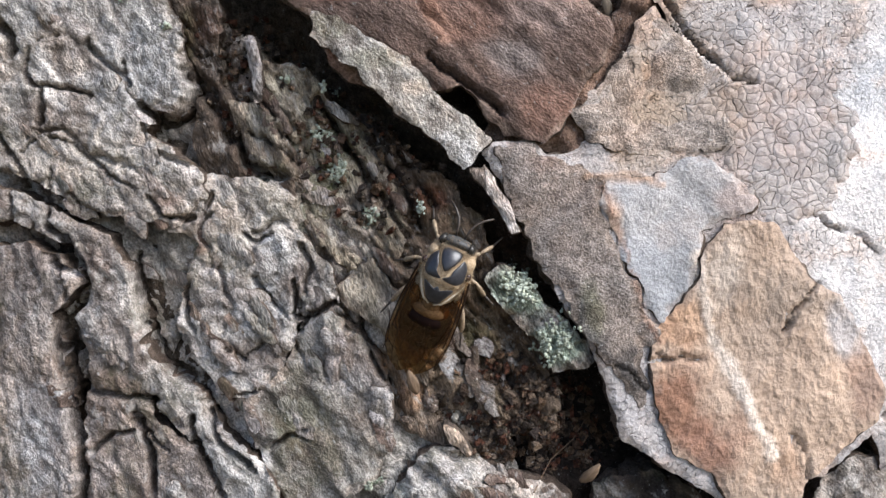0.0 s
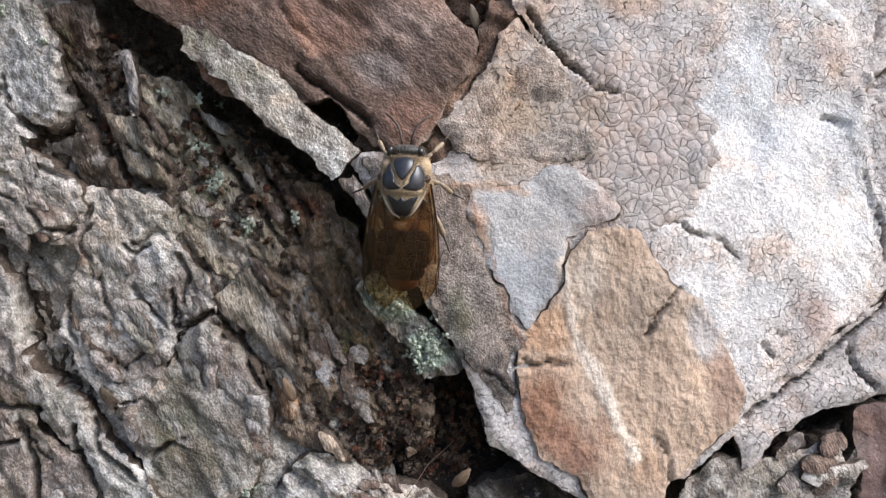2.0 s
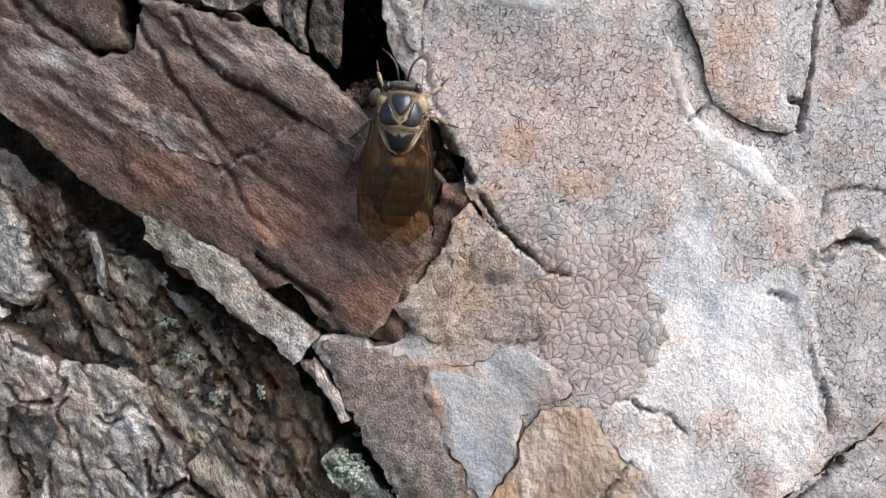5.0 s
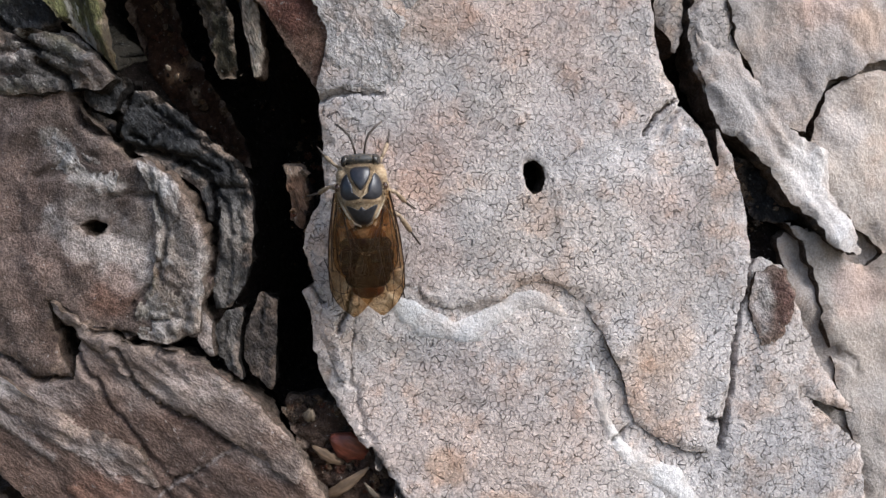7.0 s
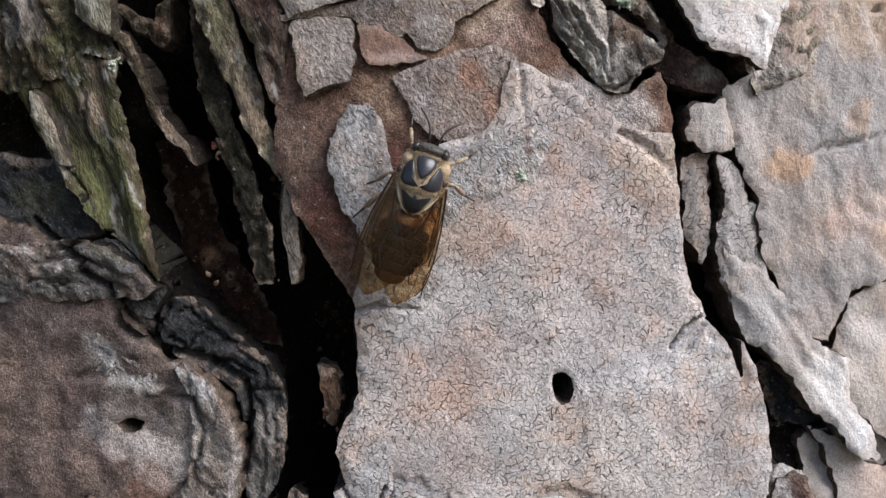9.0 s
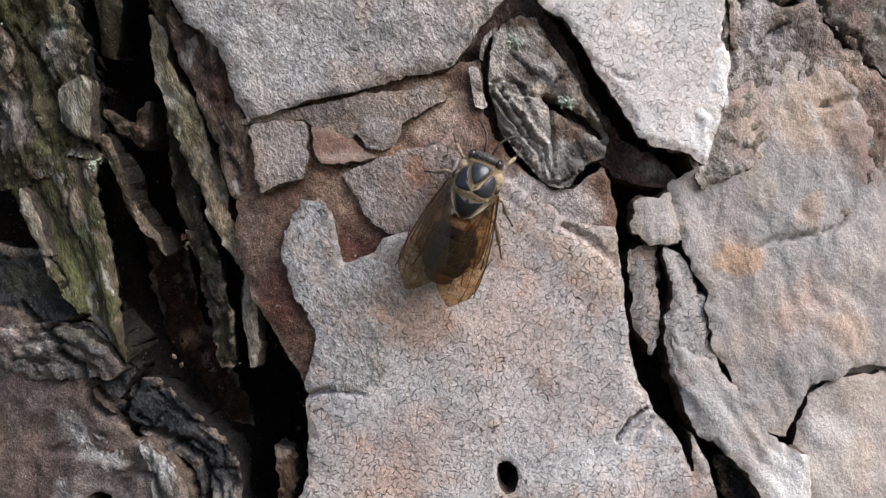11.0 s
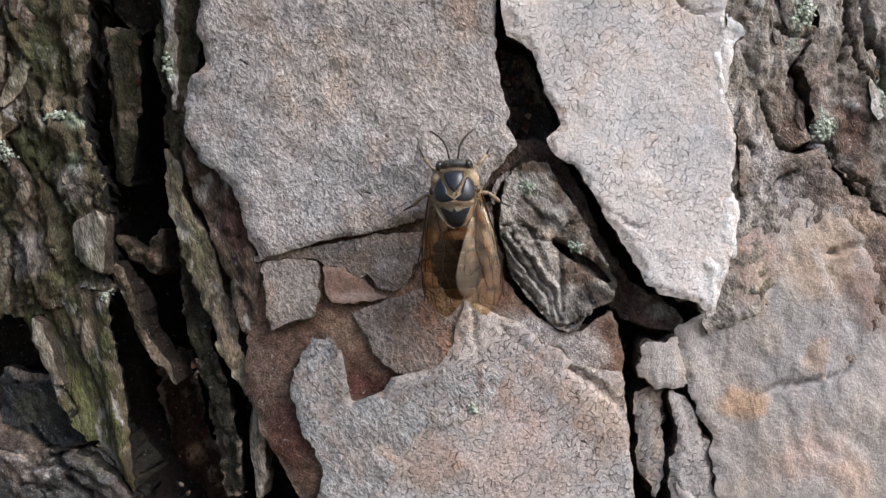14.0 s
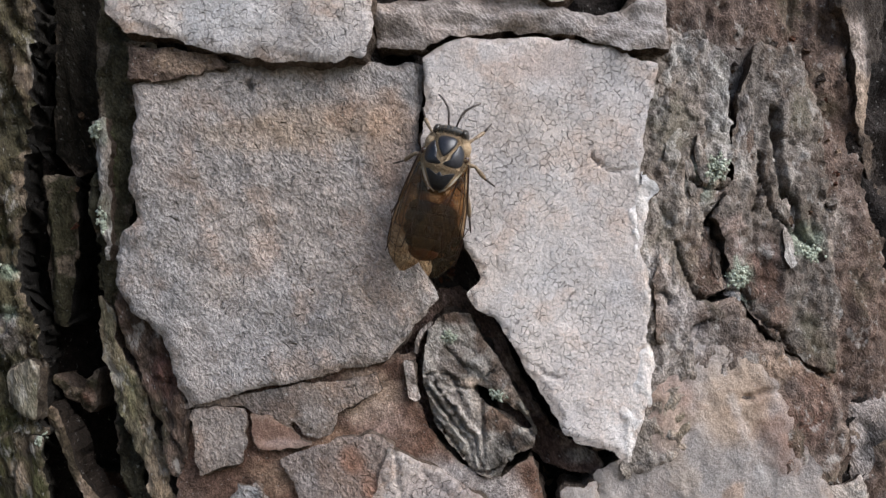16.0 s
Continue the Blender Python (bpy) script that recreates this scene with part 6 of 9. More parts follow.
plate("bark_flake", [(-27.8, -44.4), (-26.2, -44.2), (-25.4, -45.9), (-24.3, -47.0), (-23.5, -48.9), (-24.5, -48.2), (-25.7, -46.7), (-27.2, -45.2)],
      -0.3, 0.7, FIBRE, GREY, low_sheet, relief=gentle(0.2, 2, 0.1), jag=0.2, cell=0.24, closed=True,
      label="pointed bark sliver hanging over the gap")
plate("bark_flake", [(-26.6, -43.7), (-25.4, -45.2), (-24.0, -47.6), (-23.3, -49.5), (-24.0, -49.8), (-25.2, -47.6), (-26.4, -45.7)],
      -0.1, 0.6, FIBRE, PALEGREY, low_sheet, relief=gentle(0.2, 2, 0.1), jag=0.15, cell=0.24, closed=True,
      label="pointed bark splinter")

# grey plate with the second hole, above the brown one
plate("bark_plate", [(-54.5, 18.7), (-47.1, 15.1), (-44.8, 13.1), (-42.9, 11.4), (-40.5, 10.9), (-39.2, 8.5), (-38.4, 6.0), (-36.2, 3.5), (-35.5, 2.5), (-33.7, 2.8), (-31.3, 1.0), (-29.7, -1.0), (-28.6, -4.0), (-28.2, -6.5), (-28.7, -9.5), (-29.8, -9.9), (-28.9, -12.7), (-29.9, -13.7), (-32.0, -13.1), (-34.6, -12.9), (-36.1, -13.4), (-39.9, -11.7), (-43.0, -9.7), (-42.7, -14.6), (-41.2, -17.0), (-45.1, -17.0), (-45.5, -15.6), (-49.2, -13.2), (-51.9, -9.5), (-53.0, -5.6), (-54.3, -3.2), (-59.1, -0.7)],
      -0.05, 5.5, CORK, (0.1, 0.076, 0.066), trunk, relief=swirled(-36.9, -4.4, 3.2, 0.5),
      stains=[(-36.0, -6.8, 3.4, 2.4, PALEGREY, 0.65), (-31.4, -4.3, 1.5, 4.4, GREY, 0.4), (-38.7, -1.7, 2.9, 1.9, GREY, 0.4), (-45.2, -1.1, 2.9, 9.7, FOXED, 0.6), (-42.1, -6.2, 3.4, 2.9, FOXED, 0.4), (-45.7, -3.3, 5.4, 9.7, UMBER, 0.4), (-32.1, -3.4, 3.4, 5.8, ASH, 0.3), (-36.2, -4.4, 2.9, 1.9, PALEGREY, 0.35), (-37.5, -9.5, 2.9, 2.4, RUST, 0.5), (-31.0, -11.6, 2.4, 1.9, WHITE, 0.4)],
      cuts=[([(-42.8, 1.2), (-39.8, 1.7), (-36.9, 0.7), (-34.0, -0.4), (-33.2, -4.4), (-34.4, -8.5), (-37.0, -9.5)], 0.7, 0.5)],
      holes=[[(-39.6, -3.2), (-39.0, -2.8), (-38.2, -2.9), (-37.3, -3.3), (-37.7, -3.9), (-38.5, -4.2), (-39.3, -4.1)]], jag=0.4, cell=0.28, strata=0.5,
      label="grey swirled bark plate with a small dark hole")

# black gnarled strips along the fissure; edge_color blackens their sides in place of shade
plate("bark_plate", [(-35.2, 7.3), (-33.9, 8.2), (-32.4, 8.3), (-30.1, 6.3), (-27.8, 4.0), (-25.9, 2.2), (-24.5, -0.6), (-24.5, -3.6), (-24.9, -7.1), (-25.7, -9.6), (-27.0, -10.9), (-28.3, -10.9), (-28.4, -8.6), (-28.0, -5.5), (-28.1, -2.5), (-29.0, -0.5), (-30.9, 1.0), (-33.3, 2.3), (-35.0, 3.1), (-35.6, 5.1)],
      1, 6, DARK_BARK, (0.04, 0.04, 0.041), trunk, relief=craggy(-35, 0.45, 2.4, 3, 0.25),
      stains=[(-31.2, 5.0, 2.9, 1.9, NEAR_BLACK, 0.8), (-26.9, 1.5, 1.9, 1.9, NEAR_BLACK, 0.7), (-32.8, 2.1, 2.9, 1.0, NEAR_BLACK, 0.9), (-26.2, -4.1, 1.5, 2.9, ASH, 0.5), (-26.9, -8.6, 1.5, 1.9, ASH, 0.4)],
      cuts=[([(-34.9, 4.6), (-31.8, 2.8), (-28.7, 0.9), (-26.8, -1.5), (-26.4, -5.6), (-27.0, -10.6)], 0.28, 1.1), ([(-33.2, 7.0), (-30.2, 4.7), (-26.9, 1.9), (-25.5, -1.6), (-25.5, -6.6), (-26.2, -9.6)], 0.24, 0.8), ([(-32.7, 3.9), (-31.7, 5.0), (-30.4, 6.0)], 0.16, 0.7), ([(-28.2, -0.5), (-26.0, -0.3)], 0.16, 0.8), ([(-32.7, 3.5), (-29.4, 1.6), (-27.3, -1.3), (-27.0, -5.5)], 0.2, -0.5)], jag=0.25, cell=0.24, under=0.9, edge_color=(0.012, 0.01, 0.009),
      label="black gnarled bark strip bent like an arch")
plate("bark_plate", [(-42.0, 12.9), (-40.3, 13.7), (-38.8, 13.2), (-36.8, 11.3), (-34.4, 9.0), (-35.4, 7.5), (-36.1, 6.2), (-37.9, 6.8), (-39.7, 8.5), (-41.0, 10.5)],
      0.9, 5, DARK_BARK, (0.042, 0.041, 0.041), trunk, relief=craggy(-40, 0.5, 2.4, 2, 0.3),
      stains=[(-39.4, 11.9, 2.4, 1.9, ASH, 0.4), (-37.3, 8.5, 1.9, 1.5, NEAR_BLACK, 0.7)],
      cuts=[([(-41.4, 12.4), (-39.0, 11.0), (-36.3, 8.0)], 0.2, 0.6), ([(-36.9, 9.9), (-35.0, 9.2)], 0.15, 0.6)], jag=0.25, cell=0.24, under=0.9, edge_color=(0.012, 0.01, 0.009),
      label="dark grey lump of bark")
plate("bark_plate", [(-48.6, 20.9), (-42.0, 20.3), (-40.9, 17.1), (-39.3, 14.4), (-40.2, 13.8), (-42.2, 13.5), (-43.2, 12.7), (-45.6, 13.8), (-46.5, 14.5), (-49.3, 15.9)],
      0.8, 5, DARK_BARK, (0.036, 0.037, 0.04), trunk, relief=craggy(-40, 0.6, 2.8, 2, 0.3),
      stains=[(-40.1, 15.2, 1.5, 1.5, NEAR_BLACK, 0.8), (-44.2, 17.2, 2.9, 1.9, ALGAE, 0.2), (-41.9, 16.2, 1.5, 2.9, NEAR_BLACK, 0.5)], jag=0.3, cell=0.26, under=0.9, edge_color=(0.012, 0.01, 0.009),
      label="blue-black lump of bark")
plate("bark_plate", [(-48.7, 13.4), (-45.2, 12.8), (-42.9, 13.4), (-40.6, 13.2), (-38.3, 12.2), (-36.2, 10.7), (-35.0, 9.2), (-36.7, 8.3), (-40.1, 8.4), (-44.1, 8.0), (-50.0, 7.9)],
      -0.5, 4, ROUGH, (0.1, 0.094, 0.09), trunk, relief=craggy(-50, 0.5, 2, 3, 0.3),
      stains=[(-40.6, 12.2, 1.6, 0.6, PALEGREY, 0.5), (-42.9, 10.5, 2.0, 0.7, NEAR_BLACK, 0.7), (-37.8, 9.6, 1.4, 0.7, NEAR_BLACK, 0.5), (-46.4, 11.4, 2.0, 1.2, UMBER, 0.5)],
      cuts=[([(-45.2, 11.7), (-41.7, 11.9), (-37.8, 10.2)], 0.22, 1.0), ([(-46.4, 9.7), (-42.3, 9.9), (-38.9, 9.0)], 0.2, 0.9)], jag=0.25, cell=0.24, edge_color=(0.02, 0.017, 0.014),
      label="grey gnarled bark strip under the green slab")
plate("bark_plate", [(-39.8, 6.4), (-38.7, 7.1), (-36.2, 6.0), (-36.5, 3.6), (-37.8, 3.6), (-39.2, 4.7)],
      1.8, 4, DARK_BARK, NEAR_BLACK, trunk, relief=craggy(-40, 0.4, 2, 2, 0.3),
      stains=[(-37.8, 6.2, 1.0, 0.7, CINDER, 0.6)], jag=0.25, cell=0.24, under=0.9, edge_color=(0.012, 0.01, 0.009),
      label="black wedge of bark")
plate("bark_plate", [(-43.1, 10.0), (-41.9, 10.6), (-40.4, 8.9), (-39.1, 6.2), (-38.5, 4.2), (-37.0, 2.4), (-35.7, 1.3), (-36.1, -0.3), (-38.0, -0.9), (-40.1, 0.1), (-41.6, 0.8), (-42.3, 3.7), (-42.8, 6.7)],
      0.2, 5, ROUGH, (0.2, 0.185, 0.175), trunk, relief=craggy(-30, 0.5, 2.4, 2.2, 0.4),
      stains=[(-39.8, 4.2, 1.2, 1.9, NEAR_BLACK, 0.9), (-40.5, 2.2, 1.5, 1.9, BLUISH, 0.6), (-40.9, 8.1, 1.5, 1.5, UMBER, 0.5), (-37.6, 0.7, 1.5, 1.0, PALEGREY, 0.4)],
      cuts=[([(-42.0, 9.5), (-41.4, 6.2), (-40.4, 2.7)], 0.2, 0.5), ([(-39.6, 6.6), (-39.1, 3.2), (-37.6, 1.2)], 0.2, 0.5)], jag=0.25, cell=0.24,
      label="grey and blue-black gnarled bark strip")
plate("bark_plate", [(-34.0, 2.2), (-32.5, 1.5), (-30.4, -0.2), (-30.0, -2.4), (-29.0, -4.4), (-28.2, -5.9), (-28.8, -7.9), (-29.1, -10.4), (-29.6, -12.9), (-31.9, -13.8), (-34.4, -13.4), (-35.5, -12.3), (-34.7, -10.3), (-33.3, -8.3), (-32.9, -5.3), (-32.7, -2.3), (-33.3, 0.1)],
      -0.15, 5, ROUGH, (0.25, 0.235, 0.22), trunk, relief=craggy(-10, 0.5, 2.4, 2.2, 0.4),
      stains=[(-31.1, -0.4, 1.5, 1.9, PALEGREY, 0.5), (-30.3, -3.9, 1.0, 1.9, NEAR_BLACK, 0.5), (-31.6, -8.3, 1.9, 2.9, UMBER, 0.4), (-32.3, -12.4, 2.4, 1.2, PALEGREY, 0.5)],
      cuts=[([(-32.8, 0.6), (-31.8, -2.3), (-32.1, -6.3), (-33.2, -9.8)], 0.22, 0.6), ([(-34.3, -12.3), (-31.8, -11.4), (-29.7, -11.9)], 0.2, 0.6)], jag=0.3, cell=0.24, strata=0.4,
      label="grey rugged bark ridge beside the hole")
plate("bark_plate", [(-29.5, -10.8), (-28.6, -12.0), (-28.4, -15.2), (-29.0, -15.2), (-29.8, -13.5)],
      0.2, 3, ROUGH, GREY, trunk, relief=gentle(0.2, 2, 0.1), jag=0.2, cell=0.24,
      label="narrow grey bark chip")
plate("bark_plate", [(-28.2, -12.7), (-27.0, -11.2), (-25.7, -10.9), (-26.0, -13.2), (-26.3, -15.8), (-26.0, -17.5), (-27.3, -16.6), (-28.1, -15.3)],
      1, 4, DARK_BARK, CINDER, trunk, relief=craggy(-5, 0.4, 2, 3, 0.25),
      stains=[(-27.1, -13.7, 0.8, 1.9, ASH, 0.4)],
      cuts=[([(-27.3, -11.7), (-27.6, -14.2), (-26.8, -16.9)], 0.18, 0.7)], jag=0.2, cell=0.22, under=0.9, edge_color=(0.012, 0.01, 0.009),
      label="grey hooked splinter of bark in the fissure")
plate("bark_plate", [(-25.9, -12.9), (-24.4, -9.5), (-22.9, -10.3), (-22.9, -12.9), (-23.3, -17.1), (-23.9, -18.8), (-25.4, -17.0), (-26.0, -15.5)],
      1.6, 4, DARK_BARK, (0.09, 0.08, 0.075), trunk, relief=craggy(-5, 0.4, 2, 3, 0.25),
      cuts=[([(-24.0, -10.3), (-24.7, -13.9), (-24.3, -17.6)], 0.18, 0.6)], jag=0.2, cell=0.24, under=0.9, edge_color=(0.012, 0.01, 0.009),
      label="dark splinter of bark in the fissure")
plate("bark_plate", [(-21.8, 1.7), (-20.1, 1.2), (-19.6, -0.8), (-20.6, -4.3), (-21.3, -3.3), (-21.7, -0.7)],
      2.4, 3, FIBRE, (0.2, 0.12, 0.08), trunk, relief=gentle(0.3, 2, 0.15),
      stains=[(-20.9, 1.1, 1.0, 0.6, SAND, 0.7)], jag=0.25, cell=0.25,
      label="brown chip in the fissure")
plate("bark_plate", [(-24.3, 18.6), (-23.4, 16.0), (-22.9, 11.7), (-23.3, 9.5), (-23.9, 9.3), (-24.3, 11.7), (-24.6, 15.0)],
      1.6, 2, FIBRE, (0.2, 0.18, 0.15), trunk, relief=gentle(0.2, 2, 0.1), jag=0.2, cell=0.25, closed=True,
      label="hanging splinter of bark in the fissure")

# ---- green fissure wall on the left, high up; deep pieces and sides darkened in colour for shade ----
plate("bark_plate", [(-32.3, 73.0), (-28.1, 72.9), (-28.9, 59.7), (-29.5, 51.6), (-30.3, 48.5), (-30.9, 42.2), (-29.8, 39.1), (-32.0, 38.8), (-32.9, 43.3), (-33.4, 51.6)],
      1.7, 4, DARK_BARK, (0.06, 0.055, 0.034), trunk, relief=craggy(-3, 0.9, 2.0, 4, 0.5),
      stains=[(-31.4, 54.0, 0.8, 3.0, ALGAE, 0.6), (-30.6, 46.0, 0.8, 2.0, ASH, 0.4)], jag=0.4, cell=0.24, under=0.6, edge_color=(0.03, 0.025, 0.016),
      label="fibrous greenish bark along the grey plate's side")
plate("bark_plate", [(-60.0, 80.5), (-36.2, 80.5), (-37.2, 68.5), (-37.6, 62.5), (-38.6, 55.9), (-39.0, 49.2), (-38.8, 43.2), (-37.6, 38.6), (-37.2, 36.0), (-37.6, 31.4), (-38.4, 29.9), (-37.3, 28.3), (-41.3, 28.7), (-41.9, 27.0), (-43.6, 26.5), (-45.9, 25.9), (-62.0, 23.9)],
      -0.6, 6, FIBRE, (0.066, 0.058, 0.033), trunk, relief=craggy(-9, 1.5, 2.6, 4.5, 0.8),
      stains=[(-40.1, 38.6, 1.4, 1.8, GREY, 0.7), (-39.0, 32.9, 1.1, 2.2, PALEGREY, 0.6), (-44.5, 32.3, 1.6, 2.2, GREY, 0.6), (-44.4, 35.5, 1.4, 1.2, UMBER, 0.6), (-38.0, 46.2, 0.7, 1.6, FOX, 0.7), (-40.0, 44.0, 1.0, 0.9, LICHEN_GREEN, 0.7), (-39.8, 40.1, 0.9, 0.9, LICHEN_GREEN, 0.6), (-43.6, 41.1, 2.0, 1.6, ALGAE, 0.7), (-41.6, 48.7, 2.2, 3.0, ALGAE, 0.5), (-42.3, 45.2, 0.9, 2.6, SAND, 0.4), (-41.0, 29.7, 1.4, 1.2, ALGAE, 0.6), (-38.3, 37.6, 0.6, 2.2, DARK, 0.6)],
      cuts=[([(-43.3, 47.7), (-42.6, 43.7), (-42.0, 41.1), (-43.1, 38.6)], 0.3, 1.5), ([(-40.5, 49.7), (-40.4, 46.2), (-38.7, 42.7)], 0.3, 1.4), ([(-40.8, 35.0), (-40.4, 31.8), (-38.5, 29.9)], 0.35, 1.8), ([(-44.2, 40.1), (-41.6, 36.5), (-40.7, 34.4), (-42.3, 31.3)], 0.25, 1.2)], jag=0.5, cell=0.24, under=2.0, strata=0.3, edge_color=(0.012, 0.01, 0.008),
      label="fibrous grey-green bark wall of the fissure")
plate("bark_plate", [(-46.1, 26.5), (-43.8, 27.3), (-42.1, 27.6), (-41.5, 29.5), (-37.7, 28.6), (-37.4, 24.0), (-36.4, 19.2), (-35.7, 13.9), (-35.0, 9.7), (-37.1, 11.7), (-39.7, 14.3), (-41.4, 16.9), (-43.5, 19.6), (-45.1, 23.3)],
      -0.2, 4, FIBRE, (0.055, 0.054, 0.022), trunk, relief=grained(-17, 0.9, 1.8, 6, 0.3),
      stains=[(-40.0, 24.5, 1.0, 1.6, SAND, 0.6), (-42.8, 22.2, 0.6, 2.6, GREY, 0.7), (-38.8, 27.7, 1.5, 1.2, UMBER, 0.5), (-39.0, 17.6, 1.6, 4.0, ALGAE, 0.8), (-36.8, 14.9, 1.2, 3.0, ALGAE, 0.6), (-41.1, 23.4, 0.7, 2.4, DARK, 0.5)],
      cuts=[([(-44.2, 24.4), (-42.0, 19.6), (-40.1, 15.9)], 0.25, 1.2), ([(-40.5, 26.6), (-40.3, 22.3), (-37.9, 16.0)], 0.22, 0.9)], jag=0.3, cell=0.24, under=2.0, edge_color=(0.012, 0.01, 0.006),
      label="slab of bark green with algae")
plate("bark_flake", [(-40.0, 34.7), (-38.0, 35.7), (-37.0, 35.2), (-37.0, 32.4), (-37.3, 29.9), (-38.5, 30.5), (-39.3, 31.2), (-40.1, 31.7)],
      -1.4, 1.6, FIBRE, (0.22, 0.2, 0.165), trunk, relief=grained(-6, 0.4, 1.4, 4, 0.2), jag=0.2, cell=0.22, closed=True, edge_color=(0.05, 0.04, 0.03),
      label="pale chip lifting off the fissure wall")
plate("bark_flake", [(-44.8, 26.0), (-43.9, 25.5), (-42.8, 23.1), (-41.6, 19.7), (-42.3, 19.6), (-43.5, 21.5), (-44.5, 23.9)],
      -1.0, 1.6, FIBRE, (0.3, 0.28, 0.22), trunk, relief=grained(-18, 0.4, 1.4, 4, 0.2), jag=0.2, cell=0.22, closed=True, edge_color=(0.05, 0.04, 0.03),
      label="long pale splinter on the green slab")
plate("bark_flake", [(-41.0, 40.0), (-39.4, 39.0), (-38.2, 37.5), (-38.6, 36.1), (-39.9, 37.2), (-41.0, 38.5)],
      -1.3, 1.6, FIBRE, (0.27, 0.25, 0.2), trunk, relief=grained(-30, 0.4, 1.4, 4, 0.2), jag=0.2, cell=0.22, closed=True, edge_color=(0.05, 0.04, 0.03),
      label="small grey chip on the fissure wall")
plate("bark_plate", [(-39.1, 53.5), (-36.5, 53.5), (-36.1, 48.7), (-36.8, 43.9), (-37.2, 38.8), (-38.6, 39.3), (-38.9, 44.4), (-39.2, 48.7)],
      3.6, 5, DARK_BARK, (0.042, 0.038, 0.02), trunk, relief=grained(-4, 0.8, 1.4, 5, 0.3), jag=0.3, cell=0.26, under=1.0, edge_color=(0.012, 0.01, 0.008),
      label="greenish strip deep in the fissure, shade mixed into its tone")
plate("bark_plate", [(-38.4, 31.4), (-36.9, 30.8), (-35.5, 27.4), (-34.6, 24.2), (-32.8, 21.8), (-31.5, 19.5), (-32.4, 20.2), (-34.3, 22.3), (-35.5, 24.1), (-36.2, 27.4), (-37.5, 29.2)],
      1.4, 3, DARK_BARK, (0.06, 0.047, 0.03), trunk, relief=grained(-20, 0.5, 1.6, 5, 0.2),
      stains=[(-37.7, 28.1, 0.7, 0.7, LICHEN_GREEN, 0.8), (-34.2, 23.4, 0.7, 1.4, SAND, 0.4)], jag=0.2, cell=0.24, under=1.2, edge_color=(0.02, 0.014, 0.01),
      label="slanting brown strip of bark in the fissure")
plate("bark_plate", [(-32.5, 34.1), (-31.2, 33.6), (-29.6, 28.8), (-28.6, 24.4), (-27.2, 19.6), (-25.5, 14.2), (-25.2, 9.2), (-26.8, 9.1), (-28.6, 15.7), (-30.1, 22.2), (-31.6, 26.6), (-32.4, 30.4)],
      2.6, 6, DARK_BARK, (0.032, 0.029, 0.018), trunk, relief=craggy(-16, 1.0, 2.0, 4, 0.5), jag=0.35, cell=0.26, under=1.5, tilt=(0.15, 0), edge_color=(0.012, 0.01, 0.008),
      label="wall under the bark ridge, its shade painted in")
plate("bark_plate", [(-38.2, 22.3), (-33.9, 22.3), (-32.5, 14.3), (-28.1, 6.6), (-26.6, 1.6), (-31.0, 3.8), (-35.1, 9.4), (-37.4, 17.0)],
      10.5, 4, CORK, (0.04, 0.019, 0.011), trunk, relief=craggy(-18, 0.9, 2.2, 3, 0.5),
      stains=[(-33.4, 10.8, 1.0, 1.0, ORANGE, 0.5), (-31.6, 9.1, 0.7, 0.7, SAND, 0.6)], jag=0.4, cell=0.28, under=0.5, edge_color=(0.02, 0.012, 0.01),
      label="rotten red-brown bark deep in the fissure, tone darkened for shade")
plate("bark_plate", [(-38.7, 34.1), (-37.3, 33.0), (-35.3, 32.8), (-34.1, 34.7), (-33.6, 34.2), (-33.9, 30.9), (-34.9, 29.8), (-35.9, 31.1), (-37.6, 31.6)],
      3.4, 4, DARK_BARK, (0.04, 0.034, 0.02), trunk, relief=craggy(-30, 0.6, 2, 2, 0.3),
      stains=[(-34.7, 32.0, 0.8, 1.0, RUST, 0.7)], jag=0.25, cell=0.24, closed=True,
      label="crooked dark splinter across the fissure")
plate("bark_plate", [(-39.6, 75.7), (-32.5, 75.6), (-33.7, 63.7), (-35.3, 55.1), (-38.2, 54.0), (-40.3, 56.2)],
      7.5, 3, DARK_BARK, (0.02, 0.017, 0.012), trunk, relief=grained(-2, 0.7, 1.8, 5, 0.3), jag=0.3, cell=0.3, under=1.0, edge_color=(0.012, 0.01, 0.008),
      label="bark high in the fissure, painted dark as shade")
plate("bark_plate", [(-46.9, 58.5), (-44.5, 58.0), (-44.1, 55.9), (-45.5, 53.3), (-47.3, 51.2), (-47.9, 52.3), (-46.0, 54.9), (-46.3, 56.9)],
      2.6, 3, ROUGH, (0.3, 0.28, 0.225), trunk, relief=grained(10, 0.3, 2, 3),
      stains=[(-46.0, 53.8, 1.0, 1.5, LICHEN_GREEN, 0.4)], jag=0.25, cell=0.25, closed=True,
      label="curved pale strip on the fissure wall")
plate("bark_plate", [(-33.1, 42.6), (-31.7, 40.7), (-30.9, 38.0), (-28.9, 33.9), (-26.9, 28.2), (-25.3, 23.0), (-24.1, 17.5), (-25.1, 18.8), (-27.3, 22.7), (-29.0, 27.6), (-31.1, 32.3), (-32.7, 37.0)],
      1.2, 5, FIBRE, (0.24, 0.22, 0.155), trunk, relief=craggy(-14, 0.6, 2.2, 3),
      stains=[(-30.0, 33.4, 1.9, 5.8, ALGAE, 0.5), (-26.5, 24.0, 1.5, 3.4, SAND, 0.5)], jag=0.35, cell=0.3,
      label="narrow greenish bark ridge at the plate's side")
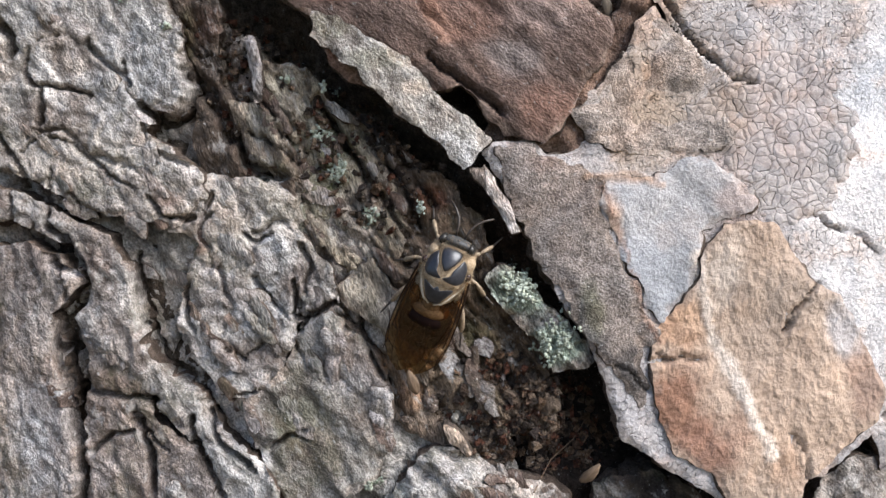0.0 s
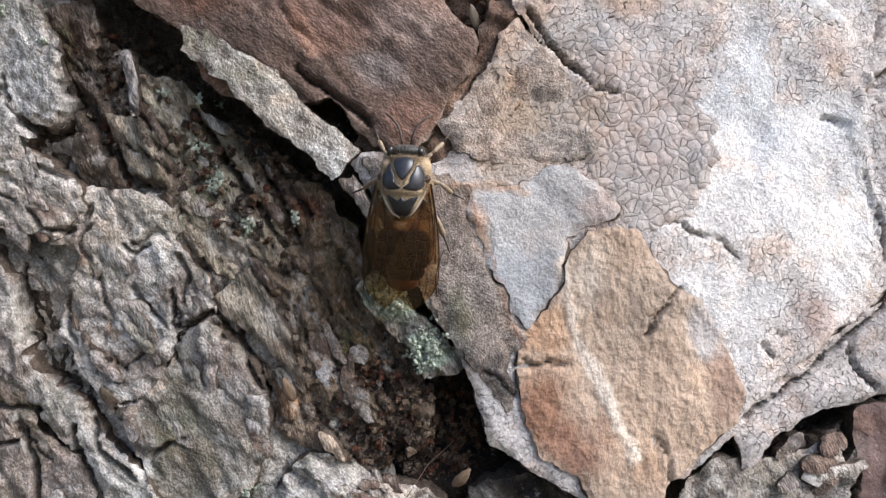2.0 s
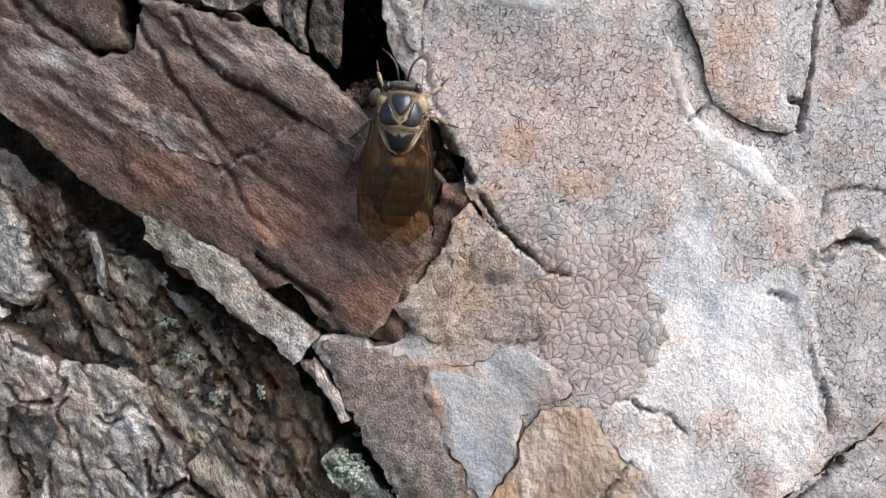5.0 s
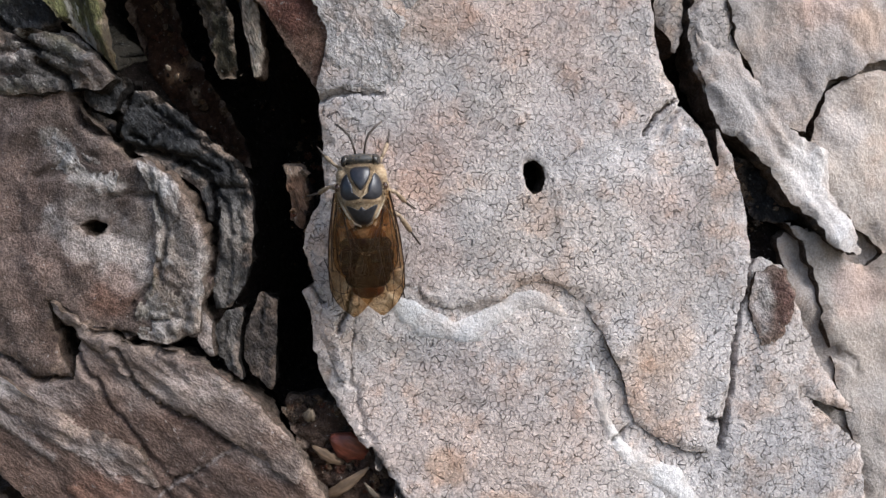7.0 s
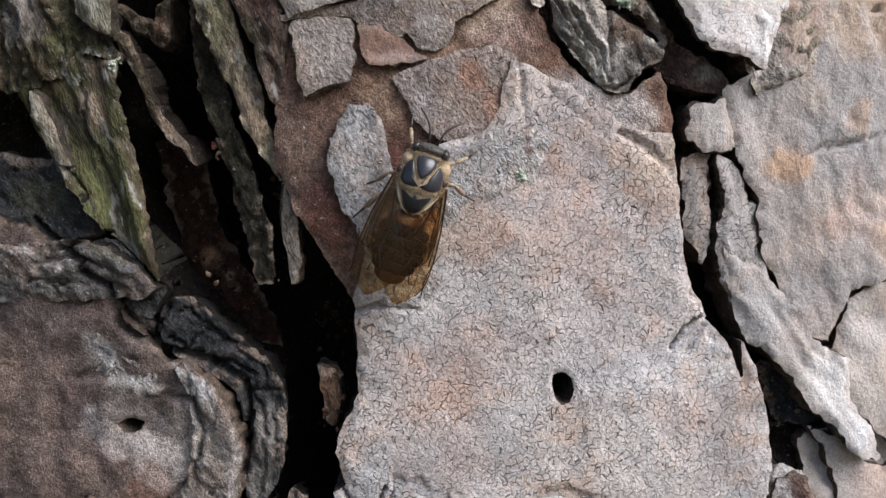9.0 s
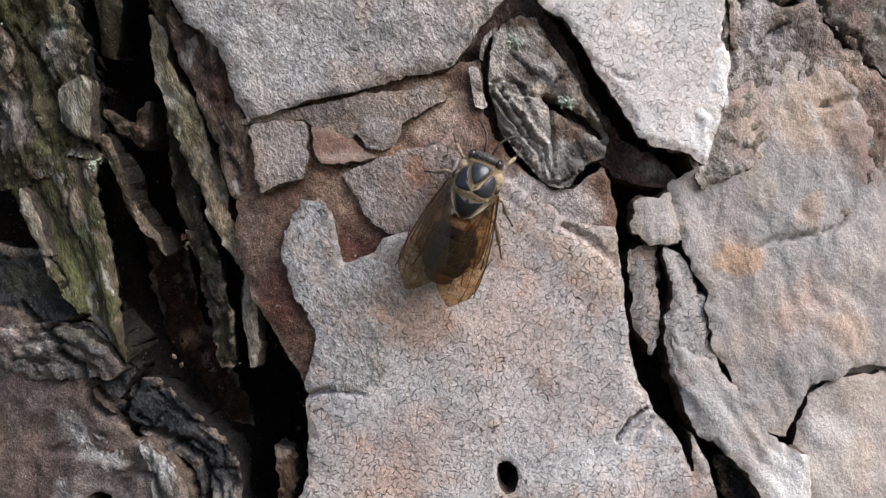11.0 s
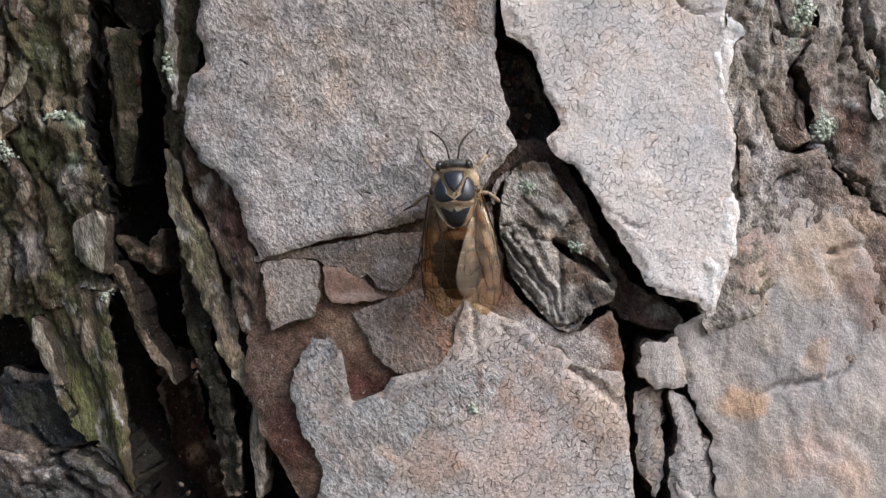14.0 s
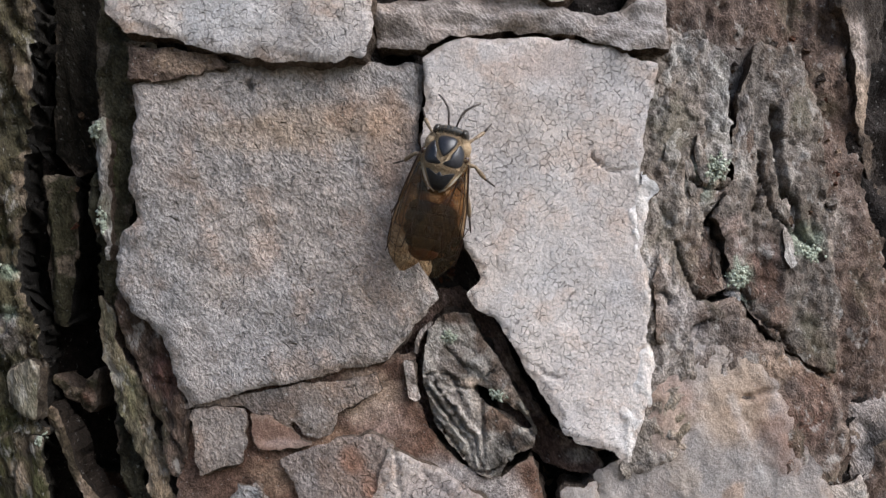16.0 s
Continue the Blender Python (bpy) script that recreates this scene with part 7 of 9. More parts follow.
plate("bark_plate", [(-26.0, 38.8), (-28.0, 40.4), (-30.6, 42.4), (-31.5, 46.4), (-31.3, 56.3), (-31.9, 48.4), (-30.9, 44.2), (-30.2, 38.4), (-28.2, 34.3), (-26.2, 29.1), (-24.6, 24.5), (-23.6, 26.6), (-23.5, 32.1)],
      0.5, 6, FIBRE, (0.1, 0.075, 0.062), trunk, relief=craggy(-10, 0.9, 2.5, 3, 0.3),
      stains=[(-25.5, 34.3, 1.9, 2.9, RED, 0.6), (-27.2, 30.7, 1.5, 2.9, UMBER, 0.5)], jag=0.35,
      label="reddish crumbling bark beside the grey plate")
plate("bark_plate", [(-29.5, 32.2), (-28.6, 30.6), (-27.4, 26.3), (-26.4, 22.6), (-27.1, 22.3), (-28.2, 25.3), (-29.2, 29.0)],
      1.6, 3, FIBRE, (0.3, 0.25, 0.19), trunk, relief=gentle(0.2, 2, 0.15),
      stains=[(-27.6, 23.6, 0.7, 1.0, RUST, 0.5)], jag=0.2, cell=0.24,
      label="thin splinter of bark along the ridge")
plate("bark_plate", [(-32.6, 58.3), (-31.0, 58.6), (-30.7, 56.3), (-31.6, 52.6), (-30.8, 49.5), (-31.4, 44.2), (-32.1, 48.4), (-32.3, 54.2)],
      0.4, 4, FIBRE, ASH, trunk, relief=craggy(0, 0.6, 2, 3, 0.3),
      stains=[(-31.7, 57.1, 0.8, 1.3, LICHEN_GREEN, 0.9), (-31.6, 49.5, 0.7, 1.9, ALGAE, 0.6)], jag=0.35, cell=0.3,
      label="greenish ridge of bark with lichen")

# ---- rough weathered bark, low on the left ----
plate("bark_plate", [(-76.1, -20.1), (-60.1, -22.6), (-54.1, -29.5), (-52.7, -33.4), (-51.5, -37.8), (-52.9, -40.0), (-55.7, -39.5), (-56.3, -41.8), (-51.1, -44.6), (-50.5, -46.6), (-53.1, -49.7), (-57.5, -48.8), (-61.2, -48.3), (-65.6, -46.3), (-70.6, -44.2), (-77.4, -40.0)],
      1, 6, ROUGH, ASHEN, trunk, relief=craggy(-40, 0.42, 4.5, 1.8, 0.35, crease=0.35),
      stains=[(-58.9, -36.2, 5.8, 4.4, BLUISH, 0.5), (-54.2, -42.7, 2.4, 2.9, BLUISH, 0.4), (-63.6, -33.2, 2.9, 2.9, SAND, 0.4), (-53.8, -47.1, 2.4, 1.5, RUST, 0.6), (-61.8, -46.7, 2.9, 1.9, NEAR_BLACK, 0.5), (-65.4, -40.1, 2.9, 1.9, UMBER, 0.4)],
      cuts=[([(-67.2, -41.6), (-63.8, -40.9), (-61.2, -43.2), (-57.4, -44.2), (-55.8, -45.1)], 0.35, 1.4), ([(-61.5, -33.2), (-58.3, -36.2), (-56.3, -39.7)], 0.35, 1.2), ([(-55.8, -39.4), (-56.3, -41.9), (-53.7, -43.7), (-51.1, -44.6)], 0.35, 1.4)], jag=0.5, cell=0.2, flake=0.3,
      label="grey lumpy weathered bark")
plate("bark_plate", [(-76.3, -45.2), (-67.1, -46.6), (-63.7, -48.6), (-59.9, -50.1), (-57.3, -53.6), (-56.3, -59.2), (-53.7, -62.8), (-50.4, -64.5), (-48.8, -67.9), (-45.7, -69.8), (-43.7, -72.1), (-43.2, -74.5), (-49.4, -75.0), (-51.0, -69.2), (-54.7, -66.3), (-56.9, -62.4), (-60.7, -60.4), (-62.8, -57.4), (-61.7, -54.8), (-63.9, -51.3), (-68.3, -49.3), (-76.5, -49.4)],
      0.7, 6, ROUGH, ASH, trunk, relief=craggy(-40, 0.42, 4, 2, 0.35, crease=0.35),
      stains=[(-56.8, -51.2, 2.9, 3.4, NEAR_BLACK, 0.7), (-60.1, -51.2, 2.4, 2.9, UMBER, 0.6), (-47.9, -66.9, 2.4, 1.2, WHITE, 0.6), (-45.3, -70.0, 1.9, 0.8, WHITE, 0.5), (-54.6, -60.8, 1.0, 1.0, WHITE, 0.8), (-56.1, -59.2, 0.5, 1.9, WHITE, 0.5), (-49.0, -64.5, 0.7, 1.5, WHITE, 0.4)],
      cuts=[([(-57.4, -53.7), (-56.6, -58.7), (-53.1, -63.1), (-50.0, -64.5)], 0.5, 2.5), ([(-52.6, -54.6), (-52.7, -57.1), (-51.1, -59.5), (-51.6, -62.1)], 0.4, 1.8), ([(-51.0, -69.6), (-49.4, -73.5)], 0.4, 1.6), ([(-50.5, -65.0), (-48.9, -67.9), (-45.8, -69.8), (-44.8, -71.2)], 0.4, 1.5)], jag=0.4, cell=0.2,
      label="ridge of brown-grey bark winding downward")
plate("bark_plate", [(-76.3, -51.5), (-67.0, -51.2), (-63.7, -52.3), (-61.7, -54.8), (-64.8, -57.9), (-63.7, -61.6), (-62.7, -68.7), (-62.1, -75.8), (-67.4, -77.8), (-77.1, -78.3)],
      0.3, 6, ROUGH, (0.3, 0.262, 0.238), trunk, relief=craggy(-20, 0.42, 4, 2, 0.35, crease=0.35),
      stains=[(-66.2, -68.8, 2.4, 5.4, BLUISH, 0.7), (-64.8, -54.3, 1.9, 1.9, GREY, 0.6), (-62.9, -53.8, 0.6, 0.5, WHITE, 0.7), (-63.5, -61.7, 0.5, 1.1, WHITE, 0.6)],
      cuts=[([(-65.3, -52.3), (-62.1, -54.3), (-61.8, -56.3), (-64.3, -58.4)], 0.5, 1.5)], cell=0.2, jag=0.5,
      label="grey-brown weathered bark lobe")
plate("bark_plate", [(-62.3, -58.4), (-57.4, -62.4), (-54.7, -66.9), (-51.1, -69.7), (-48.8, -75.5), (-62.0, -77.1), (-62.0, -69.8)],
      0.9, 6, ROUGH, (0.26, 0.222, 0.2), trunk, relief=craggy(-35, 0.42, 4, 2.2, 0.35, crease=0.35),
      stains=[(-60.8, -62.5, 1.9, 1.5, ASH, 0.6), (-59.2, -72.2, 2.4, 2.9, GREY, 0.6)],
      cuts=[([(-57.0, -66.4), (-55.6, -70.4), (-55.6, -74.5)], 0.5, 2)], cell=0.2, jag=0.5,
      label="brown weathered bark between two ridges")
plate("bark_plate", [(-50.7, -44.9), (-46.1, -45.1), (-42.5, -45.5), (-42.0, -50.1), (-39.5, -52.5), (-38.9, -56.4), (-42.5, -58.0), (-43.5, -62.5), (-46.0, -65.1), (-49.8, -64.3), (-53.0, -58.7), (-52.9, -54.2), (-51.3, -51.2), (-54.0, -49.7)],
      1.6, 6, ROUGH, ASHEN, trunk, relief=craggy(-50, 0.42, 3.6, 1.6, 0.35, crease=0.35),
      stains=[(-44.1, -51.0, 1.5, 1.2, WHITE, 0.6), (-46.1, -57.0, 2.9, 2.9, BLUISH, 0.5), (-52.4, -58.2, 0.8, 1.4, WHITE, 0.8), (-44.6, -50.6, 1.2, 0.6, WHITE, 0.8), (-49.8, -62.2, 2.9, 2.4, BLUISH, 0.4), (-52.4, -51.6, 1.9, 0.8, RUST, 0.8), (-48.8, -48.1, 2.9, 1.9, SAND, 0.3), (-42.1, -53.9, 1.9, 2.9, UMBER, 0.5), (-46.6, -61.0, 2.4, 1.9, UMBER, 0.5)],
      cuts=[([(-42.1, -51.0), (-41.1, -53.4), (-42.1, -56.9), (-42.5, -59.4)], 0.35, 1.6), ([(-50.3, -46.6), (-51.4, -50.1), (-49.8, -52.6), (-48.2, -56.1), (-49.3, -59.6)], 0.3, 1.2), ([(-46.2, -50.0), (-44.1, -49.0), (-42.6, -50.0)], 0.3, 1), ([(-46.2, -54.0), (-44.1, -56.5), (-42.6, -57.9)], 0.3, 1)], cell=0.2, jag=0.6,
      label="grey knobbly weathered bark")
plate("bark_plate", [(-41.9, -57.8), (-39.0, -56.5), (-36.0, -59.6), (-34.5, -62.1), (-33.8, -65.5), (-33.9, -68.8), (-35.7, -71.4), (-40.8, -74.6), (-43.9, -72.8), (-45.9, -69.0), (-47.0, -65.1), (-43.5, -61.9), (-42.5, -59.9)],
      1.2, 6, ROUGH, (0.27, 0.25, 0.22), trunk, relief=grained(-35, 0.6, 3, 2),
      stains=[(-41.0, -66.0, 3.0, 3.4, ALGAE, 0.4), (-37.9, -61.7, 2.9, 3.9, PALEGREY, 0.4), (-44.4, -65.9, 1.9, 2.4, NEAR_BLACK, 0.5), (-39.9, -68.6, 2.9, 2.9, UMBER, 0.5), (-35.9, -64.5, 1.9, 3.9, UMBER, 0.3)],
      cuts=[([(-44.9, -68.9), (-42.9, -68.0), (-41.4, -68.2)], 0.3, 1.2), ([(-42.5, -59.8), (-40.9, -61.8), (-38.9, -62.7), (-35.9, -64.5)], 0.3, 0.7)], cell=0.2, jag=0.4,
      label="flat grey bark scale")
plate("bark_plate", [(-54.5, -29.1), (-49.9, -28.2), (-48.9, -32.1), (-49.9, -36.6), (-46.9, -40.5), (-45.3, -45.0), (-50.9, -44.8), (-51.7, -42.5), (-51.5, -39.0), (-52.0, -36.0)],
      2.2, 6, FIBRE, (0.125, 0.095, 0.074), trunk, relief=craggy(-30, 1.1, 3.5, 2.5),
      stains=[(-50.4, -32.1, 2.9, 1.5, RUST, 0.5), (-49.4, -35.1, 1.9, 2.4, DARK, 0.6), (-52.5, -33.1, 1.0, 2.9, ALGAE, 0.5)], jag=0.5,
      label="dark brown broken bark in a furrow")
plate("bark_plate", [(-48.5, -38.7), (-46.1, -38.5), (-44.1, -39.7), (-42.6, -42.6), (-42.0, -45.6), (-44.1, -45.1), (-46.1, -43.6), (-47.5, -41.7)],
      1.2, 4, FIBRE, (0.27, 0.235, 0.185), trunk, relief=grained(-35, 0.9, 1.6, 3),
      stains=[(-44.6, -44.1, 1.5, 1.0, ALGAE, 0.6)], jag=0.4, cell=0.3,
      label="curled straw-brown bark flake")
plate("bark_plate", [(-47.1, -32.9), (-46.4, -32.8), (-45.5, -34.8), (-45.6, -38.2), (-46.2, -38.9), (-46.6, -36.3)],
      1.4, 2, FIBRE, PALEGREY, trunk, relief=gentle(0.3, 2, 0.1), jag=0.2, cell=0.26, closed=True, tilt=(0.1, 0),
      label="upright pale bark chip")
plate("bark_plate", [(-45.9, -34.5), (-41.4, -36.0), (-38.3, -39.0), (-36.3, -41.0), (-34.3, -44.9), (-32.2, -49.4), (-33.7, -53.8), (-38.2, -53.4), (-39.7, -51.9), (-41.8, -50.0), (-42.3, -45.0), (-42.9, -42.0), (-44.9, -39.5)],
      2.6, 6, FIBRE, (0.37, 0.325, 0.25), trunk, relief=craggy(-32, 1.2, 3.5, 3),
      stains=[(-39.8, -42.0, 2.4, 1.9, ALGAE, 0.8), (-40.3, -45.5, 2.4, 1.9, ALGAE, 0.9), (-37.7, -48.4, 2.9, 2.9, ASH, 0.6), (-35.3, -46.4, 1.9, 2.9, RUST, 0.4), (-36.7, -50.9, 2.4, 1.5, GREY, 0.5)], cell=0.2, jag=0.5,
      label="furrowed brown bark with green algae")
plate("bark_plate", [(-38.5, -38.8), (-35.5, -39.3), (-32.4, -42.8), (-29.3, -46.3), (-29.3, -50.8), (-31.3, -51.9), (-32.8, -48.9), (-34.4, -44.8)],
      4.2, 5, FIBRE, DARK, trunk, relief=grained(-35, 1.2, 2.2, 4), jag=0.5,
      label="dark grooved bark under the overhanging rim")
plate("bark_plate", [(-38.9, -54.9), (-36.1, -51.9), (-34.1, -53.8), (-32.1, -57.7), (-31.0, -61.6), (-30.3, -63.5), (-31.6, -62.6), (-33.6, -59.7), (-36.1, -57.3), (-38.1, -56.4)],
      2, 4, FIBRE, (0.31, 0.275, 0.225), trunk, relief=grained(-38, 0.7, 1.5, 5),
      stains=[(-34.1, -56.8, 1.9, 2.9, ASH, 0.6)], jag=0.35, cell=0.3,
      label="long curved straw-brown bark strip")
plate("bark_plate", [(-36.2, -60.0), (-31.6, -62.3), (-29.1, -60.8), (-26.7, -61.7), (-23.2, -64.5), (-23.6, -67.5), (-26.6, -68.6), (-31.1, -68.3), (-33.6, -66.4)],
      3.2, 5, FIBRE, (0.28, 0.22, 0.17), trunk, relief=craggy(-30, 1.1, 3, 2.5),
      stains=[(-32.1, -63.8, 1.2, 1.5, ORANGE, 0.7), (-25.1, -65.1, 2.4, 1.9, ALGAE, 0.7), (-28.1, -61.7, 1.9, 1.5, SAND, 0.4)], jag=0.5,
      label="brown crumbling bark in the pit")
plate("bark_plate", [(-31.5, -69.0), (-29.1, -68.0), (-26.6, -68.7), (-23.2, -70.5), (-18.5, -72.3), (-17.5, -76.3), (-35.8, -77.4), (-35.4, -73.5), (-33.4, -71.9)],
      1.8, 5, ROUGH, ASHEN, trunk, relief=craggy(-60, 1.2, 3.2, 2),
      stains=[(-29.0, -70.2, 1.9, 1.5, PALEGREY, 0.6), (-33.9, -71.9, 1.5, 1.0, LICHEN_GREEN, 0.4)], jag=0.5,
      label="grey broken bark at the pit's rim")
plate("bark_plate", [(-29.6, -66.4), (-28.1, -66.8), (-26.9, -68.4), (-27.2, -68.9), (-28.8, -68.1)],
      1, 1.5, FIBRE, TAN, trunk, relief=gentle(0.3, 2, 0.1), jag=0.2, cell=0.26, closed=True,
      label="tan wood chip lying in the pit")
plate("bark_plate", [(-16.3, -71.7), (-11.5, -70.1), (-7.6, -71.9), (-3.9, -76.5), (-16.2, -78.0)],
      3.6, 4, ROUGH, DARK, trunk, relief=craggy(-40, 1.2, 3, 2),
      stains=[(-14.8, -72.1, 1.9, 1.0, ASH, 0.7)], jag=0.5,
      label="dark broken bark under the rim")
plate("bark_plate", [(-26.4, -53.6), (-24.8, -52.2), (-22.9, -53.1), (-20.5, -55.9), (-18.2, -57.7), (-16.7, -60.2), (-17.2, -61.1), (-20.0, -61.2), (-21.9, -58.4), (-24.3, -56.4)],
      0.9, 3.5, FIBRE, ASH, trunk, relief=craggy(-45, 0.7, 2, 2),
      stains=[(-22.5, -54.5, 2.9, 2.4, LICHEN_GREEN, 0.9), (-19.7, -59.2, 2.4, 1.9, LICHEN_GREEN, 0.9)], jag=0.35, cell=0.26, closed=True,
      label="splinter of bark crusted with pale green lichen")
plate("bark_flake", [(-40.6, -33.4), (-38.9, -33.9), (-36.2, -36.7), (-35.2, -37.9), (-36.9, -37.4), (-39.4, -35.8)],
      0.5, 0.8, CORK, RUST, brown_plate, relief=gentle(0.2, 2, 0.1), jag=0.3, cell=0.26, closed=True,
      label="red-brown layer under the sliver")

# bark below the broad sheet, lower right
plate("bark_plate", [(5.8, -64.9), (11.5, -60.0), (16.5, -56.0), (20.7, -53.0), (25.2, -49.5), (33.4, -44.7), (33.8, -54.0), (26.3, -58.9), (21.2, -60.9), (17.2, -62.7), (12.8, -63.6), (9.3, -65.9), (6.4, -68.7)],
      0.45, 5, PALE, PALEGREY, trunk, relief=grained(60, 0.4, 2.5, 2.5), jag=0.4,
      label="pale weathered ledge of bark")
plate("bark_plate", [(4.9, -71.7), (8.4, -68.3), (12.4, -66.7), (16.8, -65.0), (22.5, -61.6), (25.0, -75.8), (5.3, -75.9)],
      3.2, 5, ROUGH, UMBER, trunk, relief=craggy(50, 1.2, 4, 2),
      stains=[(13.2, -69.3, 1.9, 1.0, PALEGREY, 0.7), (8.4, -68.8, 1.9, 1.5, ASH, 0.6)], jag=0.5,
      label="brown broken bark below the ledge")

plate("bark_plate", [(15.9, -64.4), (22.8, -61.1), (26.2, -63.5), (25.5, -73.7), (16.9, -73.6), (16.2, -68.1)],
      1.2, 4, SMOOTH, (0.2, 0.135, 0.12), trunk, relief=gentle(0.4, 4, 0.1), stains=[(16.7, -65.0, 2.0, 1.0, RUST, 0.6)], jag=0.4,
      label="purplish brown smooth bark plate below the ledge")
plate("bark_plate", [(19.5, -67.3), (23.4, -65.1), (25.7, -73.2), (20.1, -72.3), (18.8, -69.2)],
      0.1, 3, SMOOTH, (0.58, 0.5, 0.46), trunk, relief=gentle(0.3, 4, 0.06), jag=0.2, closed=True,
      label="pale pinkish bark scale below the ledge")
plate("bark_plate", [(1.1, -70.5), (4.0, -68.1), (9.2, -67.7), (14.5, -66.3), (15.8, -69.5), (16.0, -74.1), (0.1, -74.2)],
      1.3, 4, ROUGH, (0.33, 0.3, 0.27), trunk, relief=craggy(55, 0.6, 3, 2, 0.4),
      stains=[(6.8, -67.3, 1.2, 1.0, UMBER, 0.7), (13.2, -70.0, 1.5, 2.0, DARK, 0.5)], jag=0.5,
      label="grey weathered bark under the ledge")
plate("bark_flake", [(11.1, -69.4), (12.5, -67.9), (13.7, -68.9), (12.8, -70.1)],
      0.7, 1.5, SMOOTH, (0.55, 0.52, 0.5), trunk, relief=gentle(0.2, 2, 0.1), jag=0.15, closed=True,
      label="small white bark chip caught under the ledge")
plate("bark_plate", [(-26.6, -41.4), (-24.1, -38.0), (-19.3, -37.5), (-15.4, -33.2), (-14.9, -28.9), (-11.1, -28.9), (-12.5, -32.8), (-15.4, -40.5), (-18.8, -42.9), (-23.6, -42.6)],
      0.95, 4, CORK, (0.2, 0.13, 0.095), trunk, relief=gentle(0.5, 2.5, 0.25), stains=[(-24.5, -40.5, 1.5, 1.2, DARK, 0.7), (-16.9, -42.0, 1.0, 1.0, SAND, 0.5)], jag=0.5,
      label="crumbly brown bark in the gap between two plates")

plate("bark_plate", [(-22.7, -20.1), (-20.1, -20.2), (-17.6, -20.8), (-14.1, -25.0), (-12.2, -29.7), (-14.1, -33.4), (-16.4, -33.3), (-20.4, -29.0)],
      2.6, 4, CORK, (0.07, 0.045, 0.033), trunk, relief=craggy(-40, 0.8, 2.0, 2, 0.6), jag=0.4, cell=0.25,
      label="crumbled dark brown bark at the bottom of the crack")

plate("bark_plate", [(-36.2, -45.3), (-31.0, -43.8), (-26.4, -48.9), (-24.4, -53.9), (-21.4, -58.9), (-19.4, -64.9), (-20.4, -67.8), (-25.5, -67.0), (-30.6, -65.1), (-32.6, -57.0), (-35.2, -49.9)],
      3.0, 4, FIBRE, (0.19, 0.145, 0.105), trunk, relief=craggy(-35, 1.3, 2.2, 2.5, 0.7),
      stains=[(-30.5, -46.8, 1.6, 1.2, (0.16, 0.06, 0.035), 0.7), (-32.6, -52.4, 1.4, 1.4, DARK, 0.8), (-26.5, -59.0, 1.8, 2.4, ALGAE, 0.5), (-31.1, -54.0, 1.2, 1.6, ASH, 0.5), (-24.4, -62.0, 1.6, 1.6, DARK, 0.8)], jag=0.6, cell=0.24,
      label="broken brown bark with rust-red pockets beside the pit")

# ---- loose and clinging small things ----
def crumbs():
    """Crumbs of cork and dust in the pit, the fissure and the cracks."""
    rng = np.random.default_rng(5)
    corner = np.array([(-1, -1, -1), (1, -1, -1), (1, 1, -1), (-1, 1, -1), (-1, -1, 1), (1, -1, 1), (1, 1, 1), (-1, 1, 1)], float)
    quad = np.array([(0, 3, 2, 1), (4, 5, 6, 7), (0, 1, 5, 4), (1, 2, 6, 5), (2, 3, 7, 6), (3, 0, 4, 7)])
    tones = np.array([(0.1, 0.065, 0.045), (0.06, 0.045, 0.035), (0.17, 0.11, 0.07), (0.2, 0.15, 0.11), (0.12, 0.05, 0.03), (0.05, 0.036, 0.03)])
    spots = [(-19.6, -66.6, 7.3, 4.4, 900), (-24.6, -64.8, 5.4, 4.9, 400), (-35.4, -42.3, 5.8, 8.3, 350), (-49.4, -32.7, 5.4, 3.9, 250), (-45.2, -39.3, 5.8, 7.8, 250), (-29.9, 14.0, 5.4, 9.7, 110), (-22.3, -4.3, 2.9, 12.2, 200), (-20.1, -22.0, 4.4, 2.4, 420), (-16.1, -29.0, 2.9, 3.9, 420), (-35.6, 9.8, 5.8, 7.8, 60), (-37.0, 47.2, 4.4, 13.6, 60), (-1.0, 48.0, 2.9, 4.9, 120), (11.5, 25.4, 2.9, 4.9, 120), (20.2, -0.8, 3.9, 5.8, 150), (-13.1, 33.9, 7.8, 2.9, 60), (11.2, -69.1, 5.8, 2.4, 200), (-20.3, -29.0, 4.4, 4.4, 120), (-18.2, -43.9, 2.9, 1.0, 60), (31.8, 56.4, 7.8, 14.6, 250)]
    verts, faces, paint = [], [], []
    n = 0
    for cx, cz, rx, rz, count in spots:
        for _ in range(count):
            a, r = rng.uniform(0, 2 * math.pi), math.sqrt(rng.uniform(0, 1))
            x, z = cx + rx * r * math.cos(a), cz + rz * r * math.sin(a)
            y = face_at(x, z)
            if y - float(base(x, z)) < 2.4:
                continue
            s = 0.1 * rng.uniform(0.5, 2.0) ** 1.7
            c = corner * s * rng.uniform(0.5, 1.3, 3) + rng.normal(0, 0.4 * s, (8, 3))
            turn = np.array(Euler(rng.uniform(0, 6.28, 3).tolist()).to_matrix())
            verts.append(c @ turn.T + (x, y - 0.3 * s, z))
            faces.append(quad + n)
            paint.append(np.tile(tones[rng.integers(0, len(tones))] * rng.uniform(0.6, 1.2), (8, 1)))
            n += 8
    ob = mesh_object("bark_crumbs", np.concatenate(verts) * MM, np.concatenate(faces), [DEEP], None, None, np.concatenate(paint), False)
    tagged(ob, "loose brown bark crumbs and dust caught in the furrows", "bark debris", kind="stuff")


